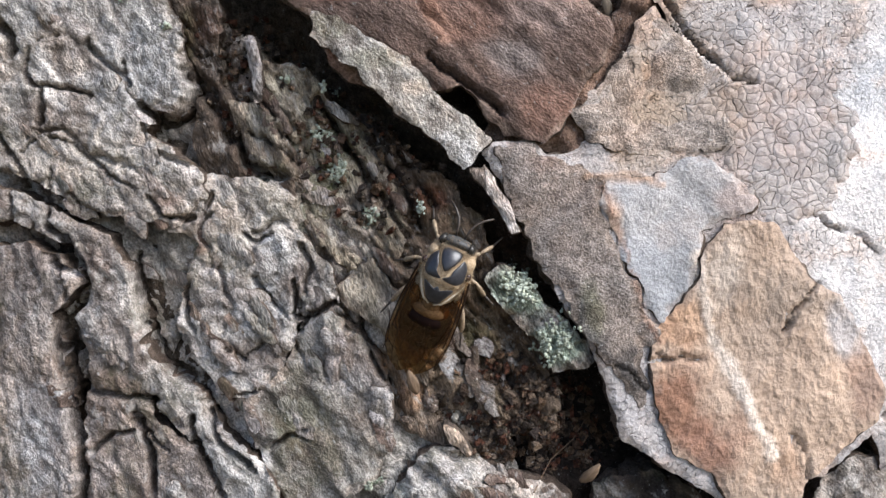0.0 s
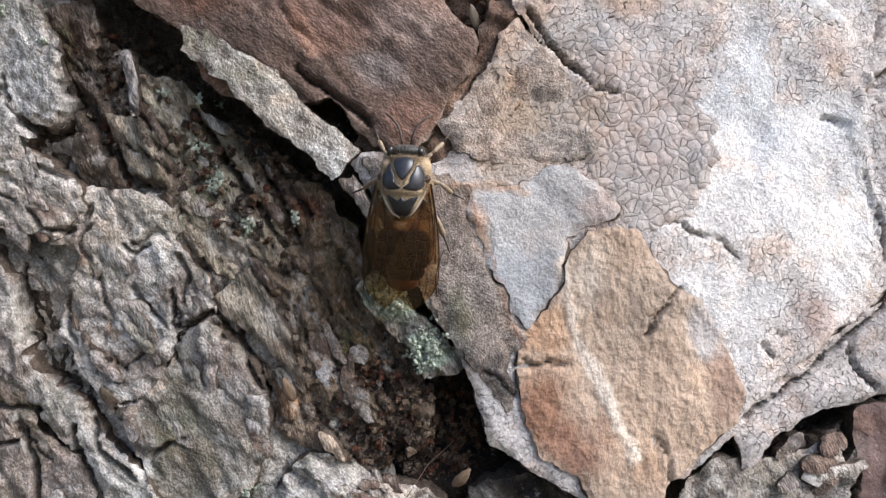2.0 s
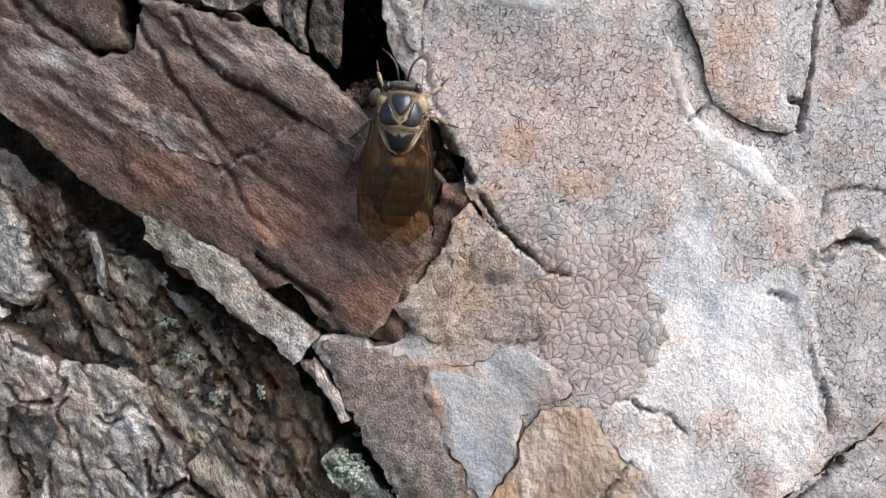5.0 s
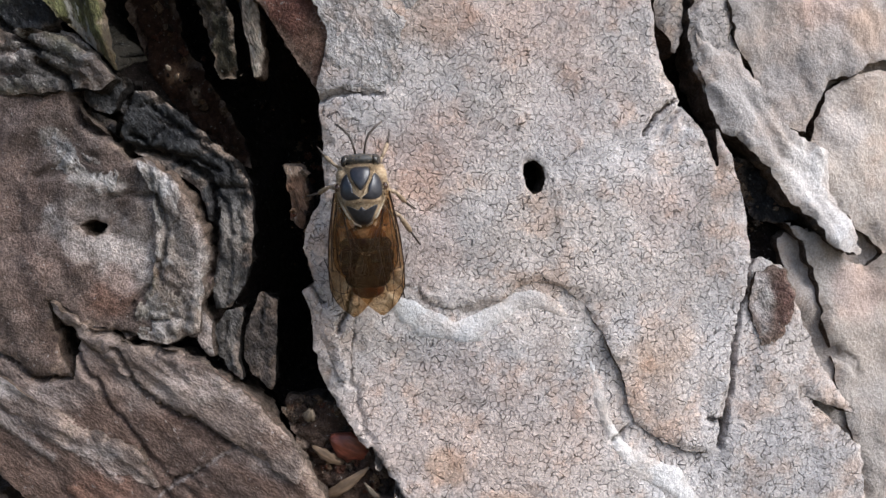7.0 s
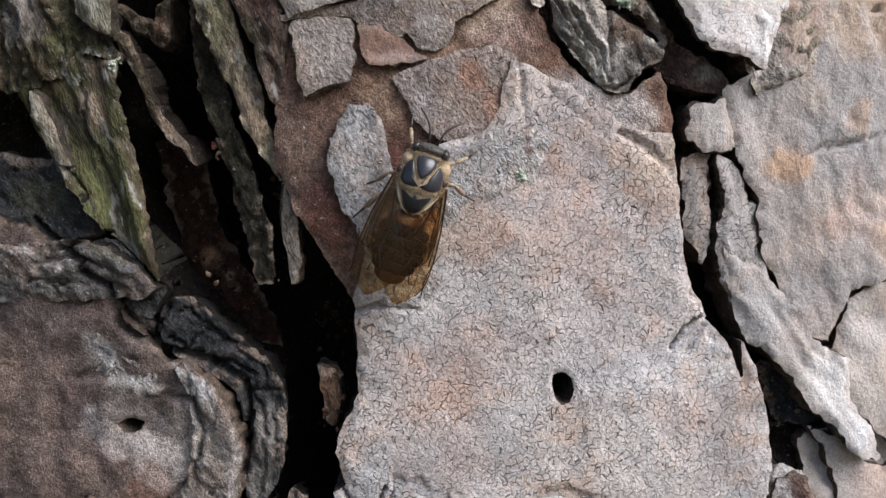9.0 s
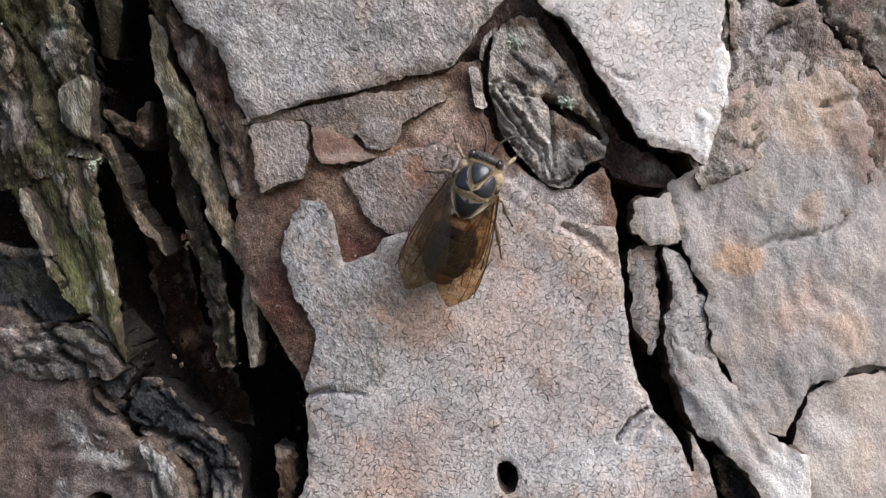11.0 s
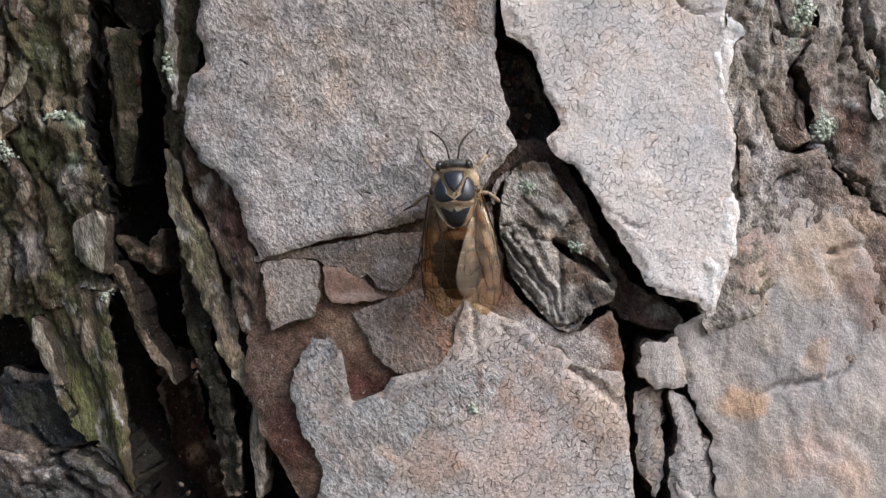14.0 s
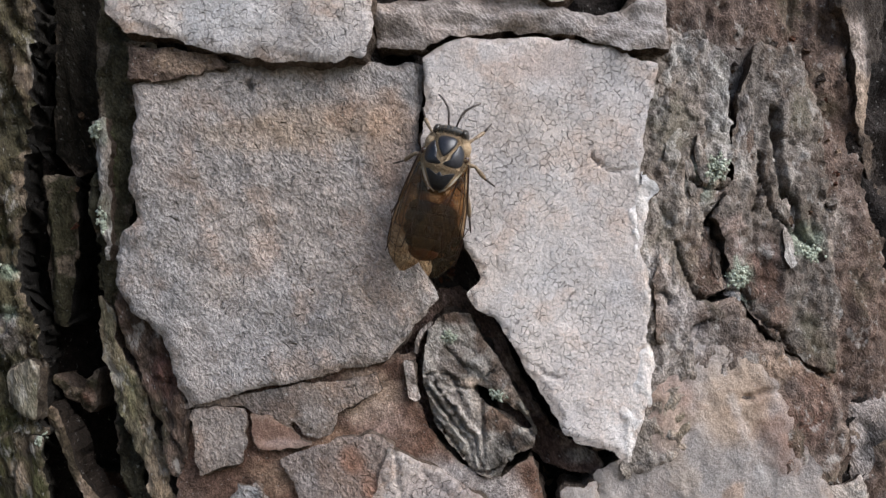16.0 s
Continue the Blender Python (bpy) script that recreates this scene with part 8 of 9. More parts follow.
def loose_flakes():
    """Small weathered scales that stand off the rough bark, leaning along its grain."""
    rng = np.random.default_rng(8)
    fields = [(-60.4, -42.3, 8.8, 12.2, -40, 18, 1), (-54.9, -63.3, 11.2, 10.7, -40, 18, 1), (-42.6, -50.0, 9.7, 12.2, -38, 36, 1), (-38.3, -62.7, 6.8, 7.8, -35, 8, 1), (-28.6, -63.9, 4.4, 5.4, -30, 16, 1), (-26.0, -71.8, 7.8, 1.9, -60, 10, 1), (-46.6, 47.1, 2.9, 18.5, -5, 16, 1.3), (-49.0, 31.5, 3.9, 10.7, -12, 8, 1.3), (29.1, 52.2, 6.3, 10.0, 8, 12, 1), (11.3, -68.1, 5.8, 2.4, 55, 8, 1)]
    tones = [ASH, GREY, UMBER, PALEGREY, BLUISH, ASH, UMBER]
    for cx, cz, rx, rz, lean, count, size in fields:
        for _ in range(count):
            a, r = rng.uniform(0, 2 * math.pi), math.sqrt(rng.uniform(0, 1))
            x, z = cx + rx * r * math.cos(a), cz + rz * r * math.sin(a)
            long, wide = rng.uniform(0.9, 2.6) * size, rng.uniform(0.35, 0.9) * (0.6 + 0.4 * size)
            g = radians(lean + rng.normal(0, 18))
            pts = []
            for k in range(9):
                b = 2 * math.pi * k / 9
                u, v = wide * math.cos(b) * rng.uniform(0.7, 1.25), long * math.sin(b) * rng.uniform(0.75, 1.2)
                pts.append((x + u * math.cos(g) + v * math.sin(g), z - u * math.sin(g) + v * math.cos(g)))
            d = face_at(x, z) - float(base(x, z)) - rng.uniform(0.05, 0.3)
            tone = np.array(tones[rng.integers(0, len(tones))]) * rng.uniform(0.75, 1.1) * (0.45 if size > 1.2 else 1.0) * (np.array((1, 1.02, 0.75)) if size > 1.2 else 1.0)
            plate("bark_flake", pts, d, rng.uniform(0.4, 0.9), FIBRE if rng.random() < 0.5 else ROUGH, tuple(tone), trunk, relief=gentle(0.15, 1.5, 0.08), jag=0.25, cell=0.24, lip=0.1,
                  tilt=(rng.normal(0.05, 0.14), rng.normal(0, 0.1)), strata=0.12, closed=True)


# lichen
def lichen_material():
    m, t, bsdf = tree("lichen")
    co = node(t, "ShaderNodeTexCoord").outputs["Object"]
    rnd = node(t, "ShaderNodeNewGeometry").outputs["Random Per Island"]
    col = mixed(t, rnd, (0.48, 0.53, 0.44), (0.68, 0.71, 0.61))
    col = mixed(t, ramp(t, noise_of(t, co, 2500, 3), 0.35, 0.7), mixed(t, 1.0, col, (0.55, 0.55, 0.5), "MULTIPLY"), col)
    t.links.new(col, bsdf.inputs["Base Color"])
    bsdf.inputs["Roughness"].default_value = 0.95
    bsdf.inputs["Specular IOR Level"].default_value = 0.1
    return m


LICHEN = lichen_material()


def lichen(cx, cz, rx, rz, count, seed, label):
    """A crust of small crinkled lobes, each a cupped scale with thickness."""
    rng = np.random.default_rng(seed)
    verts, faces, n = [], [], 0
    for _ in range(int(count * 2.2)):
        a, r = rng.uniform(0, 2 * math.pi), rng.uniform(0, 1) ** 0.6
        r *= 0.7 + 0.5 * math.sin(3 * a + seed) * math.sin(5 * a + 2 * seed)
        x, z = cx + rx * r * math.cos(a), cz + rz * r * math.sin(a)
        y = face_at(x, z) - 0.02 - 0.2 * rng.uniform(0, 1) * (1 - r)
        s = rng.uniform(0.06, 0.2)
        k = 7
        ring = np.array([(math.cos(2 * math.pi * i / k) * s * rng.uniform(0.65, 1.2), -0.25 * s * rng.uniform(0.2, 1.4), math.sin(2 * math.pi * i / k) * s * rng.uniform(0.65, 1.2)) for i in range(k)])
        v = np.concatenate([[(0, 0.05 * s, 0)], ring, ring * 0.9 + (0, 0.22 * s, 0), [(0, 0.4 * s, 0)]])
        turn = np.array(Euler((rng.normal(0, 0.28), rng.uniform(0, 6.28), rng.normal(0, 0.28))).to_matrix())
        verts.append(v @ turn.T + (x, y, z))
        for i in range(k):
            j = (i + 1) % k
            faces += [(n, n + 1 + j, n + 1 + i), (n + 1 + i, n + 1 + j, n + 1 + k + j), (n + 1 + i, n + 1 + k + j, n + 1 + k + i), (n + 1 + 2 * k, n + 1 + k + i, n + 1 + k + j)]
        n += 2 * k + 2
    ob = mesh_object("lichen", np.concatenate(verts) * MM, faces, [LICHEN])
    tagged(ob, label, "lichen", group="lichen tufts on the bark")


# dried bud scales, chips and stems
def husk_material(name, color, rough=0.55):
    m, t, bsdf = tree(name)
    co = node(t, "ShaderNodeTexCoord").outputs["Object"]
    mp = node(t, "ShaderNodeMapping")
    mp.inputs["Scale"].default_value = (1, 0.25, 1)
    t.links.new(co, mp.inputs["Vector"])
    f = noise_of(t, mp.outputs["Vector"], 2600, 4)
    dark = tuple(c * 0.45 for c in color)
    t.links.new(mixed(t, ramp(t, f, 0.3, 0.7), dark, color), bsdf.inputs["Base Color"])
    bp = node(t, "ShaderNodeBump", Strength=0.8, Distance=0.00012)
    t.links.new(f, bp.inputs["Height"])
    t.links.new(bp.outputs["Normal"], bsdf.inputs["Normal"])
    bsdf.inputs["Roughness"].default_value = rough
    return m


HUSK_TAN, HUSK_RED, HUSK_CREAM = husk_material("tan_husk", (0.22, 0.145, 0.09), 0.7), husk_material("red_husk", (0.22, 0.06, 0.035), 0.35), husk_material("cream_crumb", (0.28, 0.22, 0.16), 0.85)


def husk(cx, cz, long, wide, lean, up, mat, label, sink=0.2):
    """A cupped, pointed scale with thickness, lying in a crack."""
    nu, nv = 9, 7
    verts, faces = [], []
    for side in (0, 1):
        for i in range(nu):
            u = i / (nu - 1)
            w = wide * (math.sin(math.pi * (0.1 + 0.86 * u)) ** 0.9) * (1 + 0.14 * math.sin(23 * u + 9 * cx))
            for j in range(nv):
                v = j / (nv - 1) * 2 - 1
                h = 0.3 * wide * (1 - v * v) + 0.12 * long * math.sin(math.pi * u) + 0.1 * wide * math.sin(7 * v + 4 * u) + 0.06 * wide * math.sin(9 * u + 5 * v)
                verts.append((w * v, (u - 0.5) * long, h - side * 0.09))
    for side in (0, 1):
        o = side * nu * nv
        for i in range(nu - 1):
            for j in range(nv - 1):
                q = [o + i * nv + j, o + i * nv + j + 1, o + (i + 1) * nv + j + 1, o + (i + 1) * nv + j]
                faces.append(q if side == 0 else q[::-1])
    rim = [i * nv for i in range(nu)] + [(nu - 1) * nv + j for j in range(1, nv)] + [i * nv + nv - 1 for i in range(nu - 2, -1, -1)] + [j for j in range(nv - 2, 0, -1)]
    o = nu * nv
    for a, b in zip(rim, rim[1:] + rim[:1]):
        faces.append((a, b, b + o, a + o))
    ob = mesh_object("bud_scale", np.array(verts) * MM, faces, [mat])
    y = min(face_at(cx, cz), float(base(cx, cz)) + 1.6)
    ob.matrix_basis = pose(cx * MM, (y + sink - 0.2) * MM, cz * MM, 90, 0, 0) @ pose(0, 0, 0, 0, 0, -lean) @ pose(0, 0, 0, up, 0, 0)
    tagged(ob, label, "bud scale", group="dry bud scales in the crack")


def stem(pts, r, mat, label):
    """A thin dry stem through the given places (x, z, lift)."""
    path = [Vector((x, face_at(x, z) - up, z)) for x, z, up in pts]
    bm = bmesh.new()
    rings = []
    for k, p in enumerate(path):
        t = (path[min(k + 1, len(path) - 1)] - path[max(k - 1, 0)]).normalized()
        a = t.orthogonal().normalized()
        b = t.cross(a)
        rr = r * (1 - 0.5 * k / len(path))
        rings.append([bm.verts.new((p + (a * math.cos(q) + b * math.sin(q)) * rr) * MM) for q in (0, 1.05, 2.1, 3.14, 4.19, 5.24)])
    for a, b in zip(rings, rings[1:]):
        for i in range(6):
            bm.faces.new((a[i], a[(i + 1) % 6], b[(i + 1) % 6], b[i]))
    bm.faces.new(rings[0][::-1])
    bm.faces.new(rings[-1])
    me = bpy.data.meshes.new("dry_stem")
    bm.to_mesh(me)
    bm.free()
    me.materials.append(mat)
    tagged(new("dry_stem", me), label, "plant stem")


loose_flakes()
crumbs()
lichen(-40.3, -41.3, 1.3, 1.0, 70, 40, "pale green lichen tuft on brown bark")
lichen(-38.9, -44.4, 1.3, 1.3, 80, 41, "pale green lichen tuft on brown bark")
lichen(-36.1, -48.5, 1.1, 1.1, 50, 42, "small green lichen on grey bark")
lichen(-39.9, -36.9, 0.7, 1.1, 24, 43, "sliver of blue-green lichen in a furrow")
lichen(-54.0, -32.0, 0.6, 0.5, 14, 44, "tiny green lichen on a bark ridge")
lichen(-43.4, -36.4, 0.6, 0.4, 12, 45, "tiny green lichen on dark bark")
lichen(-31.6, -47.8, 0.6, 0.8, 18, 46, "small green lichen beside the pit")
lichen(-23.2, -54.2, 2.4, 1.9, 150, 47, "pale green lichen crust on a splinter of bark")
lichen(-20.1, -58.6, 2.2, 2.4, 170, 48, "pale green lichen crust on a splinter of bark")
lichen(-32.3, 57.3, 0.8, 1.1, 50, 49, "whitish green lichen at the plate's side")
lichen(-41.4, 44.2, 1.0, 0.7, 40, 50, "blue-green lichen on dark bark")
lichen(0.9, 39.0, 0.8, 0.7, 40, 51, "pale green lichen spot on the knot")
lichen(5.3, 33.6, 1.1, 0.6, 36, 52, "green lichen in a fold of the knot")
lichen(-3.6, 18.7, 0.5, 0.5, 18, 53, "small green lichen on pale bark")
lichen(26.0, 55.7, 1.8, 1.5, 90, 54, "grey-green lichen on craggy bark")
lichen(28.9, 45.4, 0.9, 1.3, 45, 55, "grey-green lichen on craggy bark")
lichen(-44.7, 56.1, 1.5, 1.8, 70, 56, "grey-green lichen on a fissure wall")
lichen(-31.8, 49.0, 0.5, 1.9, 40, 57, "green lichen along a bark ridge")
lichen(36.3, 47.8, 1.5, 1.0, 40, 58, "pale lichen on the trunk's flank")
lichen(-46.8, 41.0, 1.9, 1.2, 60, 59, "grey-green lichen on the fissure wall")
lichen(-35.4, -71.7, 1.1, 0.6, 20, 60, "yellow-green lichen at the pit's rim")
lichen(-37.8, 28.0, 0.6, 0.8, 20, 61, "blue-green lichen on dark bark")
lichen(28.2, 45.4, 1.0, 1.3, 40, 62, "grey-green lichen on craggy bark")
lichen(36.0, 48.1, 1.7, 1.0, 50, 63, "grey-green lichen on craggy bark")
lichen(-58.2, -29.2, 1.5, 1.0, 30, 64, "green lichen film on grey bark")
husk(-16.9, -24.1, 4.0, 1.3, -60, 8, HUSK_RED, "glossy red-brown bud scale wedged in the crack", 0.9)
husk(-18.9, -24.9, 3.4, 0.5, -55, 8, HUSK_TAN, "orange-tan broken bud scale in the crack", 0.7)
husk(-17.3, -27.5, 5.2, 0.55, 56, 6, HUSK_TAN, "long tan curled bud scale lying in the crack", 0.5)
husk(-14.8, -28.4, 2.6, 0.25, -38, 12, HUSK_CREAM, "pale narrow husk in the crack", 0.5)
husk(-15.9, -30.1, 2.2, 0.4, -15, 12, HUSK_CREAM, "pale cupped husk in the crack", 0.6)
husk(-20.4, -21.1, 1.6, 0.6, 20, 30, HUSK_CREAM, "cream crumb at the crack's mouth", 0.5)
husk(-21.8, -26.6, 2.4, 0.35, -50, 8, HUSK_TAN, "brown sliver beside the plate", 1.2)
husk(-30.5, 9.4, 0.7, 0.2, 40, 30, HUSK_TAN, "tan crumb deep in the fissure")
husk(-31.2, 10.2, 0.6, 0.2, -30, 30, HUSK_CREAM, "cream crumb deep in the fissure")
husk(-32.1, -62.7, 2.4, 0.5, -20, 15, HUSK_TAN, "tan bud scale in the furrow")
husk(-17.0, -69.9, 2.4, 0.5, 40, 20, HUSK_TAN, "brown scale in the pit")
stem([(-21.7, -71.7, 0.3), (-19.8, -69.7, 0.8), (-17.8, -68.0, 0.6), (-16.4, -66.7, 0.3)], 0.07, HUSK_TAN, "thin dry grass stem across the pit")
stem([(-38.0, 55.0, 0.4), (-36.4, 53.2, 0.9), (-34.5, 51.6, 0.6)], 0.06, HUSK_TAN, "thin dry fibre hanging in the fissure")
stem([(-19.9, 2.2, 0.4), (-19.0, -1.0, 1.0), (-18.4, -4.1, 0.5)], 0.06, HUSK_TAN, "thin dry fibre in the fissure")

# ---- the bee ----
def insect_material(name, color, rough, color2=None, scale=4000, bump=0.2, spec=0.5, coat=0.0):
    m, t, bsdf = tree(name)
    co = node(t, "ShaderNodeTexCoord").outputs["Object"]
    f = noise_of(t, co, scale, 3)
    t.links.new(mixed(t, ramp(t, f, 0.35, 0.65), color, color2 or tuple(c * 0.6 for c in color)), bsdf.inputs["Base Color"])
    bp = node(t, "ShaderNodeBump", Strength=bump, Distance=0.00005)
    t.links.new(f, bp.inputs["Height"])
    t.links.new(bp.outputs["Normal"], bsdf.inputs["Normal"])
    bsdf.inputs["Roughness"].default_value = rough
    bsdf.inputs["Specular IOR Level"].default_value = spec
    bsdf.inputs["Coat Weight"].default_value = coat
    return m


SHELL = insect_material("black_shell", (0.018, 0.019, 0.024), 0.3, (0.03, 0.03, 0.036))
EYE = insect_material("dark_eye", (0.02, 0.018, 0.016), 0.25, (0.05, 0.045, 0.04), 9000)
FUZZ = insect_material("tan_fuzz", (0.3, 0.215, 0.13), 0.9, (0.44, 0.34, 0.23), 6000, 0.6, 0.1)
ABDOMEN = insect_material("brown_abdomen", (0.009, 0.005, 0.005), 0.75, (0.015, 0.007, 0.006), spec=0.04)
AMBER = insect_material("amber_abdomen", (0.1, 0.052, 0.022), 0.6, (0.17, 0.095, 0.042), spec=0.1)
TAIL = insect_material("tail_ring", (0.06, 0.022, 0.014), 0.45, (0.1, 0.04, 0.022), spec=0.15)
HEAD = insect_material("grey_head", (0.035, 0.036, 0.038), 0.5, (0.065, 0.065, 0.062), 5000, 0.5, 0.3)
RIDGE = insect_material("pale_ridge", (0.45, 0.35, 0.23), 0.6, (0.58, 0.5, 0.4), spec=0.3)
TEGULA = insect_material("wing_knob", (0.03, 0.014, 0.01), 0.25, (0.05, 0.025, 0.015))
LEG = insect_material("tan_leg", (0.33, 0.25, 0.16), 0.6, (0.2, 0.14, 0.09))
DARK_LEG = insect_material("dark_leg", (0.05, 0.035, 0.025), 0.5)
VEIN = insect_material("wing_vein", (0.03, 0.016, 0.01), 0.6, spec=0.1)


def wing_material(veil, gloss):
    """Thin smoky-amber membrane: most light passes, tinted; a little scatters, and the smooth skin mirrors the sky."""
    m, t, bsdf = tree("wing_membrane")
    co = node(t, "ShaderNodeTexCoord").outputs["Object"]
    f = noise_of(t, co, 900, 4)
    clear = node(t, "ShaderNodeBsdfTransparent")
    t.links.new(mixed(t, ramp(t, f, 0.3, 0.7), (0.74, 0.59, 0.42), (0.89, 0.79, 0.64)), clear.inputs["Color"])
    bsdf.inputs["Base Color"].default_value = (0.42, 0.28, 0.14, 1)
    bsdf.inputs["Roughness"].default_value = 0.6
    bp = node(t, "ShaderNodeBump", Strength=0.5, Distance=0.0001)
    t.links.new(noise_of(t, co, 1800, 3), bp.inputs["Height"])
    shine = node(t, "ShaderNodeBsdfGlossy", Roughness=0.22)
    shine.inputs["Color"].default_value = (0.95, 0.88, 0.76, 1)
    t.links.new(bp.outputs["Normal"], shine.inputs["Normal"])
    mix = node(t, "ShaderNodeMixShader", Fac=veil)
    t.links.new(clear.outputs[0], mix.inputs[1])
    t.links.new(bsdf.outputs[0], mix.inputs[2])
    skin = node(t, "ShaderNodeMixShader", Fac=gloss)
    t.links.new(mix.outputs[0], skin.inputs[1])
    t.links.new(shine.outputs[0], skin.inputs[2])
    t.links.new(skin.outputs[0], t.nodes["Material Output"].inputs["Surface"])
    return m


WING = wing_material(0.006, 0.03)


def ball(bm, c, r, turn=None, seg=20, rings=12):
    m = Matrix.Translation(Vector(c) * MM) @ (turn or Matrix()) @ Matrix.Diagonal((r[0] * MM, r[1] * MM, r[2] * MM, 1))
    return bmesh.ops.create_uvsphere(bm, u_segments=seg, v_segments=rings, radius=1, matrix=m)["verts"]


def tube(bm, pts, radii, n=8):
    rings = []
    pts = [Vector(p) for p in pts]
    for k, p in enumerate(pts):
        t = (pts[min(k + 1, len(pts) - 1)] - pts[max(k - 1, 0)]).normalized()
        a = t.cross(Vector((0.13, 0.27, 0.95))).normalized()
        b = t.cross(a)
        rings.append([bm.verts.new((p + (a * math.cos(2 * math.pi * q / n) + b * math.sin(2 * math.pi * q / n)) * radii[k]) * MM) for q in range(n)])
    for a, b in zip(rings, rings[1:]):
        for i in range(n):
            bm.faces.new((a[i], a[(i + 1) % n], b[(i + 1) % n], b[i]))
    bm.faces.new(rings[0][::-1])
    bm.faces.new(rings[-1])


def dome_height(x, y):
    """The back of the thorax, over its own middle."""
    q = 1 - (x / 2.0) ** 2 - (y / 2.75) ** 2
    return 1.75 * math.sqrt(max(q, 0.02))


def shield(outline, lift=0.1):
    """A smooth shiny plate that follows the thorax, domed a little, with a rolled rim."""
    bm = bmesh.new()
    n = len(outline)
    fine = []
    for k in range(n):
        p0, p1, p2, p3 = (Vector(outline[(k + q) % n]) for q in (-1, 0, 1, 2))
        for s in range(5):
            u = s / 5
            fine.append(0.5 * (2 * p1 + (p2 - p0) * u + (2 * p0 - 5 * p1 + 4 * p2 - p3) * u * u + (3 * p1 - p0 - 3 * p2 + p3) * u ** 3))
    mid = sum(fine, Vector((0, 0))) / len(fine)
    rings = []
    for f, up in ((1.0, -0.12), (0.97, 0.0), (0.9, 0.06), (0.7, 0.1), (0.4, 0.13)):
        ring = []
        for p in fine:
            q = mid + (p - mid) * f
            ring.append(bm.verts.new(Vector((q.x, q.y, dome_height(q.x, q.y) + lift * 0.4 + up)) * MM))
        rings.append(ring)
    top = bm.verts.new(Vector((mid.x, mid.y, dome_height(mid.x, mid.y) + lift * 0.4 + 0.14)) * MM)
    for a, b in zip(rings, rings[1:]):
        for i in range(len(a)):
            j = (i + 1) % len(a)
            bm.faces.new((a[i], a[j], b[j], b[i]))
    for i in range(len(rings[-1])):
        bm.faces.new((rings[-1][i], rings[-1][(i + 1) % len(rings[-1])], top))
    bmesh.ops.recalc_face_normals(bm, faces=bm.faces)
    return bm


def fur(count, seed, where):
    """Short soft hairs, each a thin three-sided spike; where() gives root, direction and length."""
    rng = random.Random(seed)
    verts, faces = [], []
    for _ in range(count):
        root, way, long = where(rng)
        a = way.orthogonal().normalized()
        b = way.cross(a)
        n = len(verts)
        for q in (0, 2.09, 4.19):
            verts.append(((root + (a * math.cos(q) + b * math.sin(q)) * 0.022) * MM)[:])
        verts.append(((root + way * long) * MM)[:])
        faces += [(n, n + 1, n + 3), (n + 1, n + 2, n + 3), (n + 2, n, n + 3)]
    bm = bmesh.new()
    vs = [bm.verts.new(v) for v in verts]
    for f in faces:
        bm.faces.new([vs[i] for i in f])
    return bm


def wing_outline(long, wide):
    pts = []
    for k in range(28):
        u = k / 27
        pts.append((wide * (0.10 + 0.36 * math.sin(min(1, u * 1.25) * math.pi * 0.5)) * (1 - max(0, (u - 0.72) / 0.28) ** 2.2 * 0.9), -long * u))
    back = []
    for k in range(27, -1, -1):
        u = k / 27
        back.append((-wide * (0.02 + 0.62 * math.sin(min(1, u * 1.15) * math.pi * 0.5) ** 1.5) * (1 - max(0, (u - 0.66) / 0.34) ** 2.0 * 0.95), -long * (u * 0.995)))
    return pts + back[:-1]


def make_wing(name, bee, side, long, wide, veins, label):
    """side: +1 right. The membrane in its own space: the hinge at the origin, the tip to the rear, the costal rim outward."""
    outline = wing_outline(long, wide)
    n = len(outline)
    bm = bmesh.new()
    def lift(x, y):
        return 0.10 * math.sin(x * 2.3) + 0.16 * math.sin(-y / long * math.pi) + 0.03 * math.sin(y * 3 + x * 4)
    for off, flip in ((0.0, False), (-0.015, True)):
        rows = []
        for k in range(28):
            a, b = outline[k], outline[(n - k) % n] if k else outline[0]
            b = outline[n - k] if k else (-wide * 0.02, 0)
            rows.append([bm.verts.new(Vector((side * (a[0] + (b[0] - a[0]) * j / 7), a[1] + (b[1] - a[1]) * j / 7, lift(a[0] + (b[0] - a[0]) * j / 7, a[1]) + off)) * MM) for j in range(8)])
        for p, q in zip(rows, rows[1:]):
            for j in range(7):
                f = (p[j], p[j + 1], q[j + 1], q[j])
                bm.faces.new(f[::-1] if flip else f)
    wing = part(name, bm, WING, bee, label)
    for line, r in veins:
        vb = bmesh.new()
        pts = [(side * x * wide, -y * long, lift(x * wide, -y * long) + 0.015) for x, y in line]
        tube(vb, pts, [r * 0.95] * len(pts), 5)
        part("wing_vein", vb, VEIN, wing)
    vb = bmesh.new()
    rim = [(side * x, y, lift(x, y) + 0.01) for x, y in outline[:25]]
    tube(vb, rim, [0.075 - 0.0016 * k for k in range(len(rim))], 5)
    part("wing_rim", vb, VEIN, wing, "dark brown leading rim of the wing")
    return wing


